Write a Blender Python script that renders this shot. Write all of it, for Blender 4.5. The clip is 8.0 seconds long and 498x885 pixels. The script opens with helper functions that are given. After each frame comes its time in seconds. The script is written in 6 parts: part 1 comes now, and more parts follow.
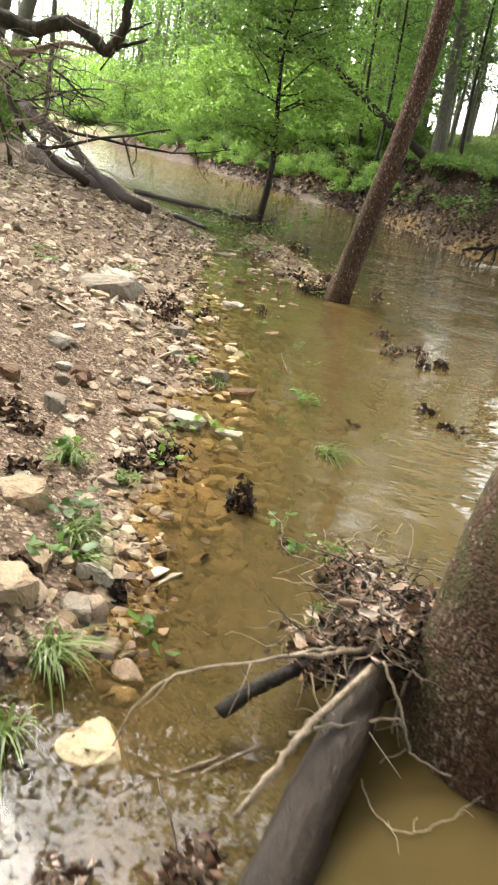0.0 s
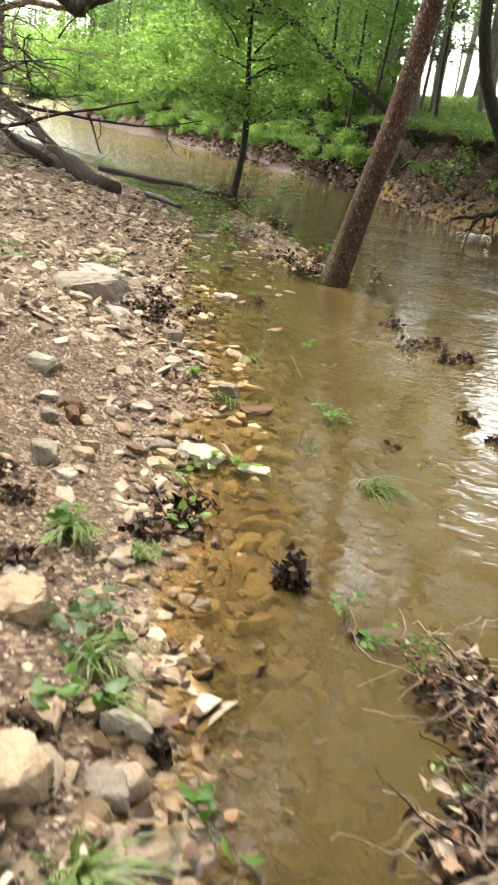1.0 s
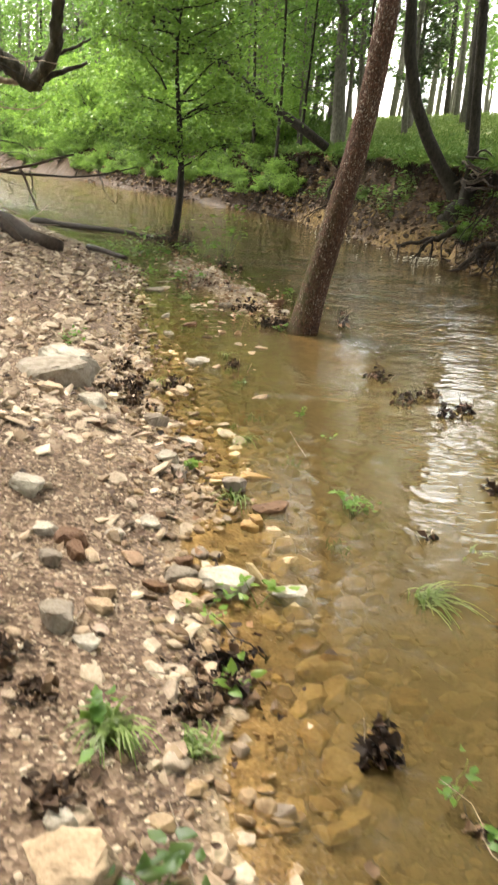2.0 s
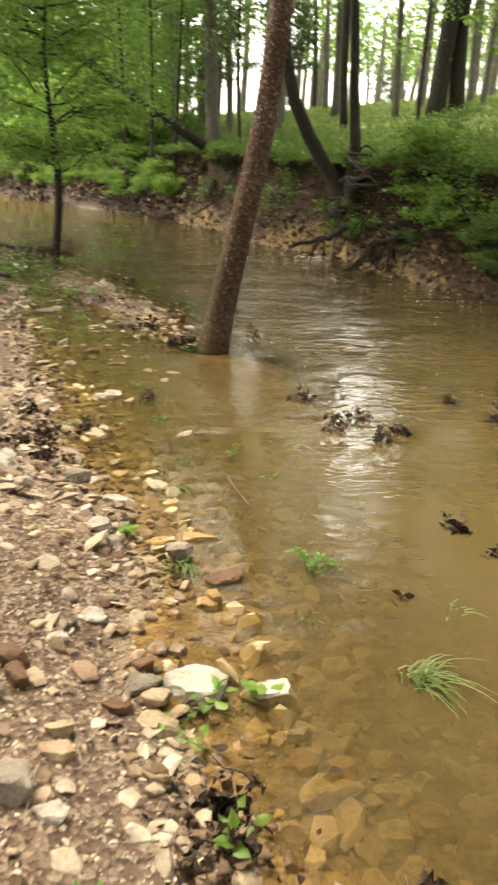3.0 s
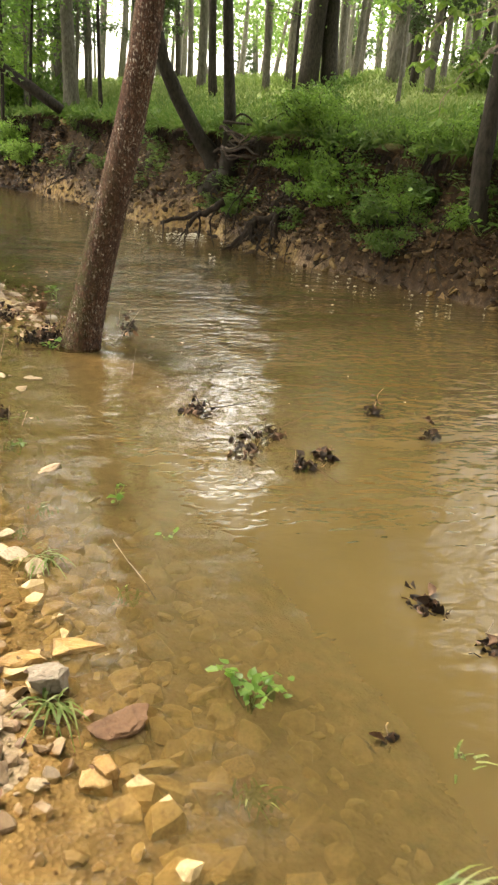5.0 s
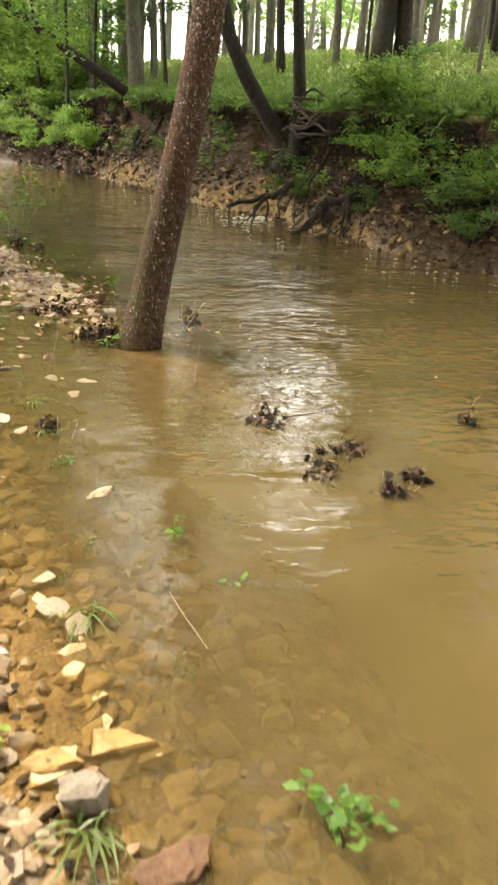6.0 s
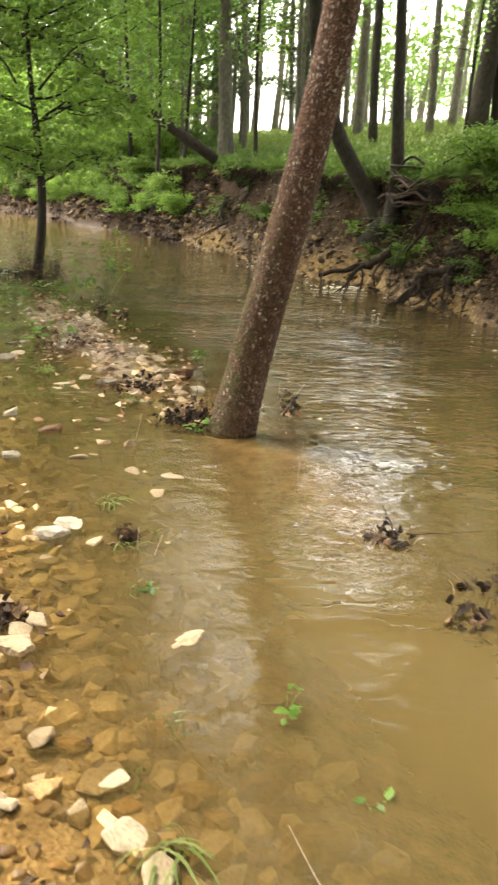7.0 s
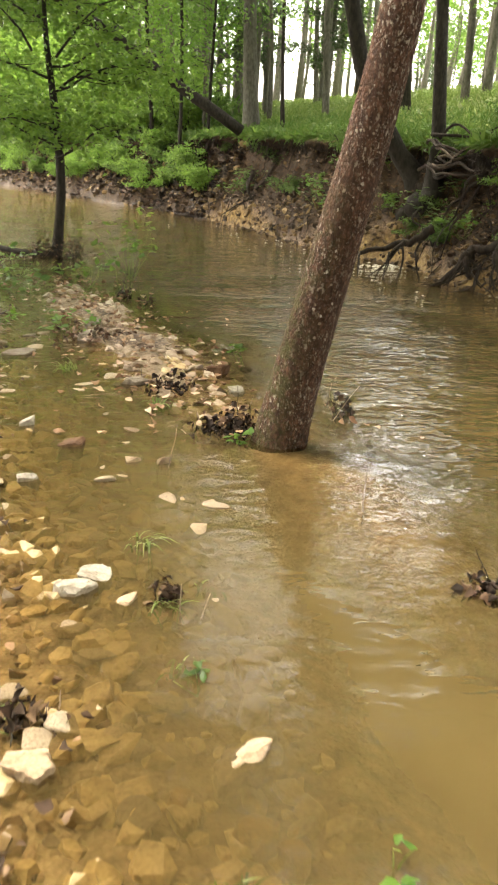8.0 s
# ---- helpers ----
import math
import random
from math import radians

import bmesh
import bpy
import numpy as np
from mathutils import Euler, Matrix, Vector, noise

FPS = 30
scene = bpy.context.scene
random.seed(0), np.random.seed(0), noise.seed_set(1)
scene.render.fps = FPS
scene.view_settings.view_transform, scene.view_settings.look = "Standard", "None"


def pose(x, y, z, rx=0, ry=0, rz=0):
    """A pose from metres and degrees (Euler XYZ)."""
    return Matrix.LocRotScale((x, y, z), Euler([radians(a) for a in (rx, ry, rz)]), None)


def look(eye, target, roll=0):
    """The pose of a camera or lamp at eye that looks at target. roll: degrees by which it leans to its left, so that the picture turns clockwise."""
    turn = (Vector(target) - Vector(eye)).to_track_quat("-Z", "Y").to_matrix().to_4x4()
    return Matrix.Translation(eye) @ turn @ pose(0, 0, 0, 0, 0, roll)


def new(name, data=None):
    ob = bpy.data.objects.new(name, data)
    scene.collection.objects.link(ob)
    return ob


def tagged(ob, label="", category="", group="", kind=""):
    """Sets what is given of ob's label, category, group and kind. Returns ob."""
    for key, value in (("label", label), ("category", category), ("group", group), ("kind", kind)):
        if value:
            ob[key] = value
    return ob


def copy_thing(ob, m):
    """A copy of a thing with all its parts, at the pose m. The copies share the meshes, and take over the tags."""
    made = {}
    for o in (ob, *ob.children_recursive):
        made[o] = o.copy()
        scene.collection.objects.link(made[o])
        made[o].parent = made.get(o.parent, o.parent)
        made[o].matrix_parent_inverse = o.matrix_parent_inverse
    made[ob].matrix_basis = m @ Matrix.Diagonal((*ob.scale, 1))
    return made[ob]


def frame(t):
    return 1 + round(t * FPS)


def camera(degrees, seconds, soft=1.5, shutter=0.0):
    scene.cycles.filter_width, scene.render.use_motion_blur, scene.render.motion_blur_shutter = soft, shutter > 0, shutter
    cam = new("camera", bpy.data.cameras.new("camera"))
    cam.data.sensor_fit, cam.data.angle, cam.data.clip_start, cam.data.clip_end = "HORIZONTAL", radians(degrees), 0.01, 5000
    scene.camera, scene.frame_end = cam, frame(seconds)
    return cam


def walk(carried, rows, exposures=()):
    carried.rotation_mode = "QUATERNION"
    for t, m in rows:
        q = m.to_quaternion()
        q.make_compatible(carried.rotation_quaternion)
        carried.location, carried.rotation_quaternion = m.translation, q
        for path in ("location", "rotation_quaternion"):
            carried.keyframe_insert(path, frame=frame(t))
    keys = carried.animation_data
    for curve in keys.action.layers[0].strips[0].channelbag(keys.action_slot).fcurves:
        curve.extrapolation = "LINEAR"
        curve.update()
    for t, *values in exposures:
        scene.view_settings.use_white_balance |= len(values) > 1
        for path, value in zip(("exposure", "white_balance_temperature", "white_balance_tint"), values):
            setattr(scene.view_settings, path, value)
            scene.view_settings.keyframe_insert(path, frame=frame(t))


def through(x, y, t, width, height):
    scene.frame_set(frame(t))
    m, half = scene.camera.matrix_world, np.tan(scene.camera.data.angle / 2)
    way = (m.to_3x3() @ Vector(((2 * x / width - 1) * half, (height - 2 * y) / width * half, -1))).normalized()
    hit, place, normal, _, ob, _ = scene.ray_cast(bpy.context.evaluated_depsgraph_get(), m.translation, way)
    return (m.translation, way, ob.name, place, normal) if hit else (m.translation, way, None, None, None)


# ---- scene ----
cam = camera(33.9, 8.0, 2.3, 0.4)
PATH = [
    (0, (0.849, 0.313, 1.475), (0.603, 2.18, 0.8), 9.9),
    (0.5, (0.647, 0.681, 1.447), (0.435, 2.54, 0.741), 9.3),
    (1, (0.448, 1.064, 1.465), (0.282, 2.919, 0.737), 8.1),
    (1.2, (0.347, 1.211, 1.487), (0.248, 3.071, 0.756), 8.6),
    (2.3, (-0.034, 1.73, 1.66), (-0.056, 3.628, 1.03), 2.5),
    (2.5, (-0.09, 1.836, 1.683), (-0.063, 3.737, 1.061), 2.6),
    (3, (-0.2, 2.108, 1.738), (0.021, 3.984, 1.08), 1.9),
    (3.5, (-0.184, 2.451, 1.715), (0.219, 4.285, 1.027), 2.3),
    (4, (-0.165, 2.73, 1.713), (0.278, 4.578, 1.088), 2.6),
    (4.2, (-0.185, 2.846, 1.7), (0.291, 4.683, 1.068), 3.5),
    (5.3, (-0.142, 3.54, 1.581), (0.402, 5.323, 0.855), 4.2),
    (5.5, (-0.092, 3.67, 1.569), (0.39, 5.46, 0.819), 3.2),
    (6, (-0.069, 3.942, 1.559), (0.316, 5.76, 0.819), 2.7),
    (6.5, (-0.092, 4.38, 1.561), (0.252, 6.268, 0.999), 2.8),
    (7, (-0.139, 4.766, 1.502), (0.078, 6.66, 0.898), 3.1),
    (7.5, (-0.176, 5.085, 1.515), (-0.033, 6.977, 0.881), 2.6),
    (8, (-0.229, 5.474, 1.498), (-0.062, 7.353, 0.833), 2.4),
]
walk(cam, [(t, look(eye, target, roll)) for t, eye, target, roll in PATH], [(0.0, 3.42, 6700, 9), (2.5, 3.36, 7200, 9), (3.5, 3.29, 7800, 9), (4.3, 3.32, 7800, 9), (5.5, 3.53, 7600, 9), (8.0, 3.64, 7500, 9)])

# ---- sky and sun: bright overcast ----
world = bpy.data.worlds.new("overcast_sky")
scene.world = world
world.use_nodes = True
wn, wl = world.node_tree.nodes, world.node_tree.links
sky = wn.new("ShaderNodeTexSky")
sky.sky_type, sky.sun_disc = "NISHITA", False
sky.sun_elevation, sky.sun_rotation = radians(55), radians(-50)
sky.air_density, sky.dust_density = 1.0, 4.0
pale = wn.new("ShaderNodeHueSaturation")
pale.inputs["Saturation"].default_value = 0.22
pale.inputs["Value"].default_value = 1.2
wl.new(sky.outputs[0], pale.inputs["Color"])
wl.new(pale.outputs[0], wn["Background"].inputs["Color"])
wn["Background"].inputs["Strength"].default_value = 0.15
sun = new("sun", bpy.data.lights.new("sun", "SUN"))
sun.data.energy, sun.data.angle, sun.data.color = 0.5, radians(40), (1.0, 0.96, 0.9)
SUN_AZ, SUN_EL = radians(-50), radians(55)
sun.matrix_world = look((40 * math.sin(SUN_AZ) * math.cos(SUN_EL), 40 * math.cos(SUN_AZ) * math.cos(SUN_EL), 40 * math.sin(SUN_EL)), (0, 0, 0))

# ---- material helpers ----
def mat(name):
    m = bpy.data.materials.new(name)
    m.use_nodes = True
    m.node_tree.nodes["Principled BSDF"].inputs["Specular IOR Level"].default_value = .2
    return m, m.node_tree.nodes, m.node_tree.links, m.node_tree.nodes["Principled BSDF"]

def noise_tex(n, l, scale, detail=4.0, stretch=(1, 1, 1), rough=0.6, source="Object"):
    co, mp, tx = n.new("ShaderNodeTexCoord"), n.new("ShaderNodeMapping"), n.new("ShaderNodeTexNoise")
    mp.inputs["Scale"].default_value = stretch
    tx.inputs["Scale"].default_value, tx.inputs["Detail"].default_value, tx.inputs["Roughness"].default_value = scale, detail, rough
    l.new(co.outputs[source], mp.inputs[0])
    l.new(mp.outputs[0], tx.inputs["Vector"])
    return tx.outputs["Fac"]

def ramp(n, l, fac, stops):
    r = n.new("ShaderNodeValToRGB")
    while len(r.color_ramp.elements) < len(stops):
        r.color_ramp.elements.new(0.5)
    for el, (p, c) in zip(r.color_ramp.elements, stops):
        el.position, el.color = p, (*c, 1)
    if fac is not None:
        l.new(fac, r.inputs[0])
    return r.outputs[0]

def mix(n, l, fac, a, b, how="MIX"):
    m = n.new("ShaderNodeMix")
    m.data_type, m.blend_type = "RGBA", how
    for sock, v in ((m.inputs[0], fac), (m.inputs[6], a), (m.inputs[7], b)):
        if isinstance(v, (int, float)):
            sock.default_value = v
        elif isinstance(v, tuple):
            sock.default_value = (*v, 1)
        else:
            l.new(v, sock)
    return m.outputs[2]

def math_node(n, l, op, a, b=0.5, clamp=False):
    m = n.new("ShaderNodeMath")
    m.operation, m.use_clamp = op, clamp
    for sock, v in ((m.inputs[0], a), (m.inputs[1], b)):
        if isinstance(v, (int, float)):
            sock.default_value = v
        else:
            l.new(v, sock)
    return m.outputs[0]

TONE = .7

def paint(n, l, b, col):
    """Gives a shader its base colour, scaled down so sky reflections look brighter."""
    out = mix(n, l, 1.0, col, (TONE, TONE, TONE), "MULTIPLY")
    l.new(out, b.inputs[0])
    return out

def bump(n, l, b, fac, strength, distance):
    u = n.new("ShaderNodeBump")
    u.inputs["Strength"].default_value, u.inputs["Distance"].default_value = strength, distance
    l.new(fac, u.inputs["Height"])
    l.new(u.outputs[0], b.inputs["Normal"])
    return u

def attr(n, name):
    a = n.new("ShaderNodeAttribute")
    a.attribute_name = name
    return a.outputs["Fac"]

def bark(name, dark, mid, light, flakes=0.62, moss=0.0, rough=0.85, fine=26, run=(1, 1, .36), plates=0.0, bare=.7, depth=1.0):
    """Bark or wood: grain that runs one way, pale flakes and, where plates is given, a scaly surface of that many plates a metre."""
    m, n, l, b = mat(name)
    grain = noise_tex(n, l, fine, 6, run)
    flake = noise_tex(n, l, fine * .75, 4, run, .7)
    broad = noise_tex(n, l, 3.0, 3, (1, 1, .5))
    c = ramp(n, l, grain, [(.3, dark), (.62, mid)])
    f = ramp(n, l, flake, [(flakes, (0, 0, 0)), (flakes + .07, (1, 1, 1))])
    relief = math_node(n, l, "ADD", grain, math_node(n, l, "MULTIPLY", flake, .8))
    if plates:
        co, mp, vo = n.new("ShaderNodeTexCoord"), n.new("ShaderNodeMapping"), n.new("ShaderNodeTexVoronoi")
        mp.inputs["Scale"].default_value = (1, 1, .5)
        vo.inputs["Scale"].default_value = plates
        wob = n.new("ShaderNodeTexNoise")
        wob.inputs["Scale"].default_value = 30
        l.new(co.outputs["Object"], wob.inputs["Vector"])
        warp = mix(n, l, .022, mp.outputs[0], wob.outputs["Color"], "ADD")
        l.new(co.outputs["Object"], mp.inputs[0])
        l.new(warp, vo.inputs["Vector"])
        pick = n.new("ShaderNodeSeparateColor")
        l.new(vo.outputs["Color"], pick.inputs[0])
        big = ramp(n, l, noise_tex(n, l, plates * .62, 3, (1, 1, .55), .55), [(bare - .12, (0, 0, 0)), (bare - .08, (1, 1, 1))])
        small = ramp(n, l, noise_tex(n, l, plates * 1.7, 2, (1, 1, .7), .5), [(bare - .1, (0, 0, 0)), (bare - .06, (1, 1, 1))])
        where = ramp(n, l, noise_tex(n, l, 5, 3, (1, 1, .6)), [(.36, (.1, .1, .1)), (.62, (1, 1, 1))])
        f = math_node(n, l, "MULTIPLY", math_node(n, l, "MAXIMUM", big, math_node(n, l, "MULTIPLY", small, .8)), where)
        shade = ramp(n, l, pick.outputs[1], [(0, (.62, .56, .54)), (1, (1.3, 1.2, 1.15))])
        c = mix(n, l, 1.0, c, shade, "MULTIPLY")
        crack = ramp(n, l, vo.outputs["Distance"], [(.35, (1, 1, 1)), (.75, (.45, .42, .4))])
        c = mix(n, l, .7 * depth, c, crack, "MULTIPLY")
        relief = math_node(n, l, "ADD", relief, math_node(n, l, "SUBTRACT", math_node(n, l, "MULTIPLY", pick.outputs[2], .7), math_node(n, l, "MULTIPLY", vo.outputs["Distance"], .9 * depth)))
    c = mix(n, l, f, c, light)
    c = mix(n, l, math_node(n, l, "MULTIPLY", ramp(n, l, broad, [(.4, (0, 0, 0)), (.7, (1, 1, 1))]), .45), c, dark)
    if moss:
        g = noise_tex(n, l, 11, 6, rough=.75)
        side = attr(n, "moss")
        k = math_node(n, l, "MULTIPLY", side, ramp(n, l, g, [(.44, (0, 0, 0)), (.56, (1, 1, 1))]))
        c = mix(n, l, math_node(n, l, "MULTIPLY", k, moss), c, (.075, .09, .018))
    paint(n, l, b, c)
    b.inputs["Roughness"].default_value = rough
    bump(n, l, b, relief, 1.0, .014)
    return m

def leaf_mat(name, a, b2, c, shine=.4, through=.5):
    m, n, l, b = mat(name)
    geo = n.new("ShaderNodeNewGeometry")
    col = ramp(n, l, geo.outputs["Random Per Island"], [(0, a), (.5, b2), (1, c)])
    col = paint(n, l, b, col)
    b.inputs["Roughness"].default_value = shine
    b.inputs["Specular IOR Level"].default_value = .4
    tr = n.new("ShaderNodeBsdfTranslucent")
    l.new(mix(n, l, .5, col, (.18, .3, .05)), tr.inputs[0])
    ms = n.new("ShaderNodeMixShader")
    ms.inputs[0].default_value = through
    l.new(b.outputs[0], ms.inputs[1])
    l.new(tr.outputs[0], ms.inputs[2])
    l.new(ms.outputs[0], n["Material Output"].inputs[0])
    return m

def litter_mat(name, a, b2, c, rough=.55):
    m, n, l, b = mat(name)
    geo = n.new("ShaderNodeNewGeometry")
    col = ramp(n, l, geo.outputs["Random Per Island"], [(0, a), (.35, tuple(.5 * (p + q) for p, q in zip(a, b2))), (.68, b2), (.86, c), (1, tuple(.8 * p for p in c))])
    col = mix(n, l, .5, col, ramp(n, l, noise_tex(n, l, 60, 4), [(.3, (.3, .3, .3)), (.7, (1.2, 1.2, 1.2))]), "MULTIPLY")
    paint(n, l, b, col)
    b.inputs["Roughness"].default_value = rough
    return m

def stone_mat(name, stops, per_object=True, rough=.75, wet=False):
    m, n, l, b = mat(name)
    src = n.new("ShaderNodeObjectInfo").outputs["Random"] if per_object else n.new("ShaderNodeNewGeometry").outputs["Random Per Island"]
    col = ramp(n, l, src, stops)
    blot = noise_tex(n, l, 14, 5)
    fine = noise_tex(n, l, 90, 5)
    col = mix(n, l, .8, col, ramp(n, l, blot, [(.3, (.42, .33, .24)), (.46, (.9, .86, .8)), (.72, (1.22, 1.2, 1.15))]), "MULTIPLY")
    col = mix(n, l, .6, col, ramp(n, l, fine, [(.3, (.62, .58, .52)), (.6, (1.1, 1.1, 1.1))]), "MULTIPLY")
    paint(n, l, b, col)
    b.inputs["Roughness"].default_value = rough
    bump(n, l, b, math_node(n, l, "ADD", fine, blot), .5, .006)
    return m

TAN, CREAM, GREY, BROWN, RUST = (.6, .45, .3), (.66, .55, .41), (.42, .34, .26), (.36, .22, .13), (.5, .29, .11)
M_STONE = stone_mat("bank_stone", [(0, CREAM), (.3, TAN), (.55, (.5, .42, .34)), (.8, BROWN), (1, GREY)])
M_PEBBLE = stone_mat("pebbles", [(0, (.25, .165, .105)), (.22, (.5, .385, .275)), (.45, (.54, .44, .33)), (.7, (.68, .58, .455)), (.85, (.31, .22, .145)), (1, (.4, .33, .26))], per_object=False)
M_SHINGLE = stone_mat("shingle", [(0, (.17, .115, .075)), (.25, (.46, .36, .265)), (.45, (.7, .6, .475)), (.7, (.3, .225, .16)), (1, (.56, .46, .36))], per_object=False)
M_PALE = stone_mat("pale_limestone", [(0, (.46, .42, .35)), (1, (.54, .5, .43))])
M_TANROCK = stone_mat("tan_rock", [(0, (.45, .335, .22)), (1, (.53, .41, .29))])
M_RUBBLE = stone_mat("ochre_rubble", [(0, (.03, .019, .012)), (.4, (.085, .052, .026)), (.72, (.24, .16, .07)), (.86, (.32, .23, .12)), (1, (.06, .04, .026))], per_object=False)
M_GREYROCK = stone_mat("grey_rock", [(0, (.25, .21, .17)), (1, (.34, .295, .24))])
M_RUSTROCK = stone_mat("rusty_rock", [(0, (.14, .076, .044)), (1, (.2, .115, .065))])
M_RIM = stone_mat("wet_pebbles", [(0, (.15, .09, .05)), (.3, (.31, .22, .135)), (.55, (.4, .285, .16)), (.78, (.21, .145, .088)), (.9, (.5, .4, .28)), (1, (.2, .155, .115))], rough=.38, per_object=False)
M_WETSTONE = stone_mat("submerged_stone", [(0, (.46, .34, .17)), (.5, (.6, .48, .28)), (1, (.48, .3, .12))], rough=.4)
M_SHALLOW = stone_mat("washed_flat_stone", [(0, (.26, .19, .11)), (.4, (.42, .33, .22)), (.8, (.55, .46, .34)), (1, (.22, .16, .1))], rough=.5)
M_YELLOW = stone_mat("yellowish_limestone", [(0, (.58, .48, .31)), (1, (.62, .53, .37))])
M_AMBER = stone_mat("amber_stone", [(0, (.37, .22, .078)), (1, (.45, .295, .12))], rough=.4)
M_BARK_SYC = bark("flaking_brown_bark", (.06, .033, .021), (.175, .094, .06), (.5, .42, .34), .57, .6, fine=46, plates=88, bare=.713)
M_BARK_OLD = bark("mossy_old_bark", (.044, .023, .013), (.165, .085, .048), (.46, .36, .27), .57, .6, fine=80, run=(1, 1, .7), plates=150, bare=.685, depth=.8)
# Grey bark, lightened further to put the haze over far trunks into its colour.
M_BARK_GREY = bark("haze_paled_grey_bark", (.085, .078, .062), (.21, .195, .155), (.34, .32, .26), .64)
M_BARK_DARK = bark("dark_wet_bark", (.017, .014, .01), (.055, .046, .035), (.11, .096, .076), .7)
M_DEADWOOD = bark("pale_dead_wood", (.18, .13, .09), (.42, .33, .245), (.56, .47, .37), .66, fine=40)
M_DRYWOOD = bark("bleached_dry_twigs", (.26, .19, .13), (.52, .42, .31), (.64, .55, .43), .66, fine=40)
M_LOG = bark("wet_grey_log", (.018, .011, .007), (.058, .038, .023), (.13, .09, .06), .68, rough=.5, fine=52, run=(1, .1, 1))
M_FALLEN = bark("brown_fallen_wood", (.024, .016, .011), (.075, .05, .034), (.16, .12, .085), .66, rough=.8)
M_BOUGH = bark("mossy_dead_bough", (.02, .017, .01), (.075, .064, .038), (.17, .155, .095), .6)
M_ROOT = bark("brown_roots", (.012, .008, .006), (.048, .033, .023), (.1, .076, .056), .68)
M_PALEROOT = bark("dry_pale_roots", (.06, .042, .03), (.19, .14, .1), (.3, .24, .18), .66, fine=40)
M_LEAF = leaf_mat("fresh_green_leaves", (.066, .155, .024), (.11, .24, .035), (.185, .335, .05))
M_LEAFD = leaf_mat("woodland_leaves", (.04, .094, .019), (.072, .155, .031), (.125, .22, .047))
# Leaf copy with shade put into its colour and translucency, for light-blocking crowns.
M_CANOPY = leaf_mat("shaded_crown_leaves", (.05, .1, .022), (.075, .14, .03), (.11, .18, .04), .45, .28)
M_LEAFY = leaf_mat("yellow_green_leaves", (.13, .25, .03), (.2, .34, .05), (.28, .4, .07))
# Leaf copy made paler: the brighter light on the bushes is in the colour.
M_BUSH = leaf_mat("sun_painted_bush_leaves", (.1, .21, .031), (.175, .325, .048), (.27, .41, .07))
M_NEEDLE = leaf_mat("dark_cedar_sprays", (.02, .045, .012), (.035, .07, .02), (.05, .085, .03), .6, .15)
M_GRASS = leaf_mat("grass_blades", (.1, .15, .033), (.18, .245, .065), (.33, .36, .15))
M_TUFT = leaf_mat("pale_grass_blades", (.14, .22, .04), (.25, .35, .09), (.4, .46, .2))
M_WEED = leaf_mat("bank_weeds", (.04, .095, .02), (.076, .152, .033), (.165, .21, .065))
M_LITTER = litter_mat("dead_leaves", (.05, .024, .013), (.2, .108, .062), (.56, .41, .31))
M_TANLEAF = litter_mat("tan_dead_leaves", (.18, .085, .04), (.46, .27, .15), (.68, .5, .34))
M_DRYLEAF = litter_mat("pale_dry_leaves", (.3, .19, .12), (.5, .37, .28), (.66, .54, .44))
M_DUFF = litter_mat("brown_leaf_duff", (.025, .014, .008), (.09, .05, .028), (.24, .15, .085), .8)
M_FLAKE = litter_mat("loose_bark_flakes", (.24, .16, .11), (.4, .31, .235), (.58, .5, .41), .85)
M_LITTERD = litter_mat("black_wet_leaves", (.014, .008, .005), (.04, .022, .013), (.15, .085, .05), .75)
M_FOAM, fn, fl, fb = mat("foam")
fl.new(ramp(fn, fl, noise_tex(fn, fl, 30), [(.3, (.4, .36, .29)), (.7, (.62, .58, .5))]), fb.inputs["Base Color"])

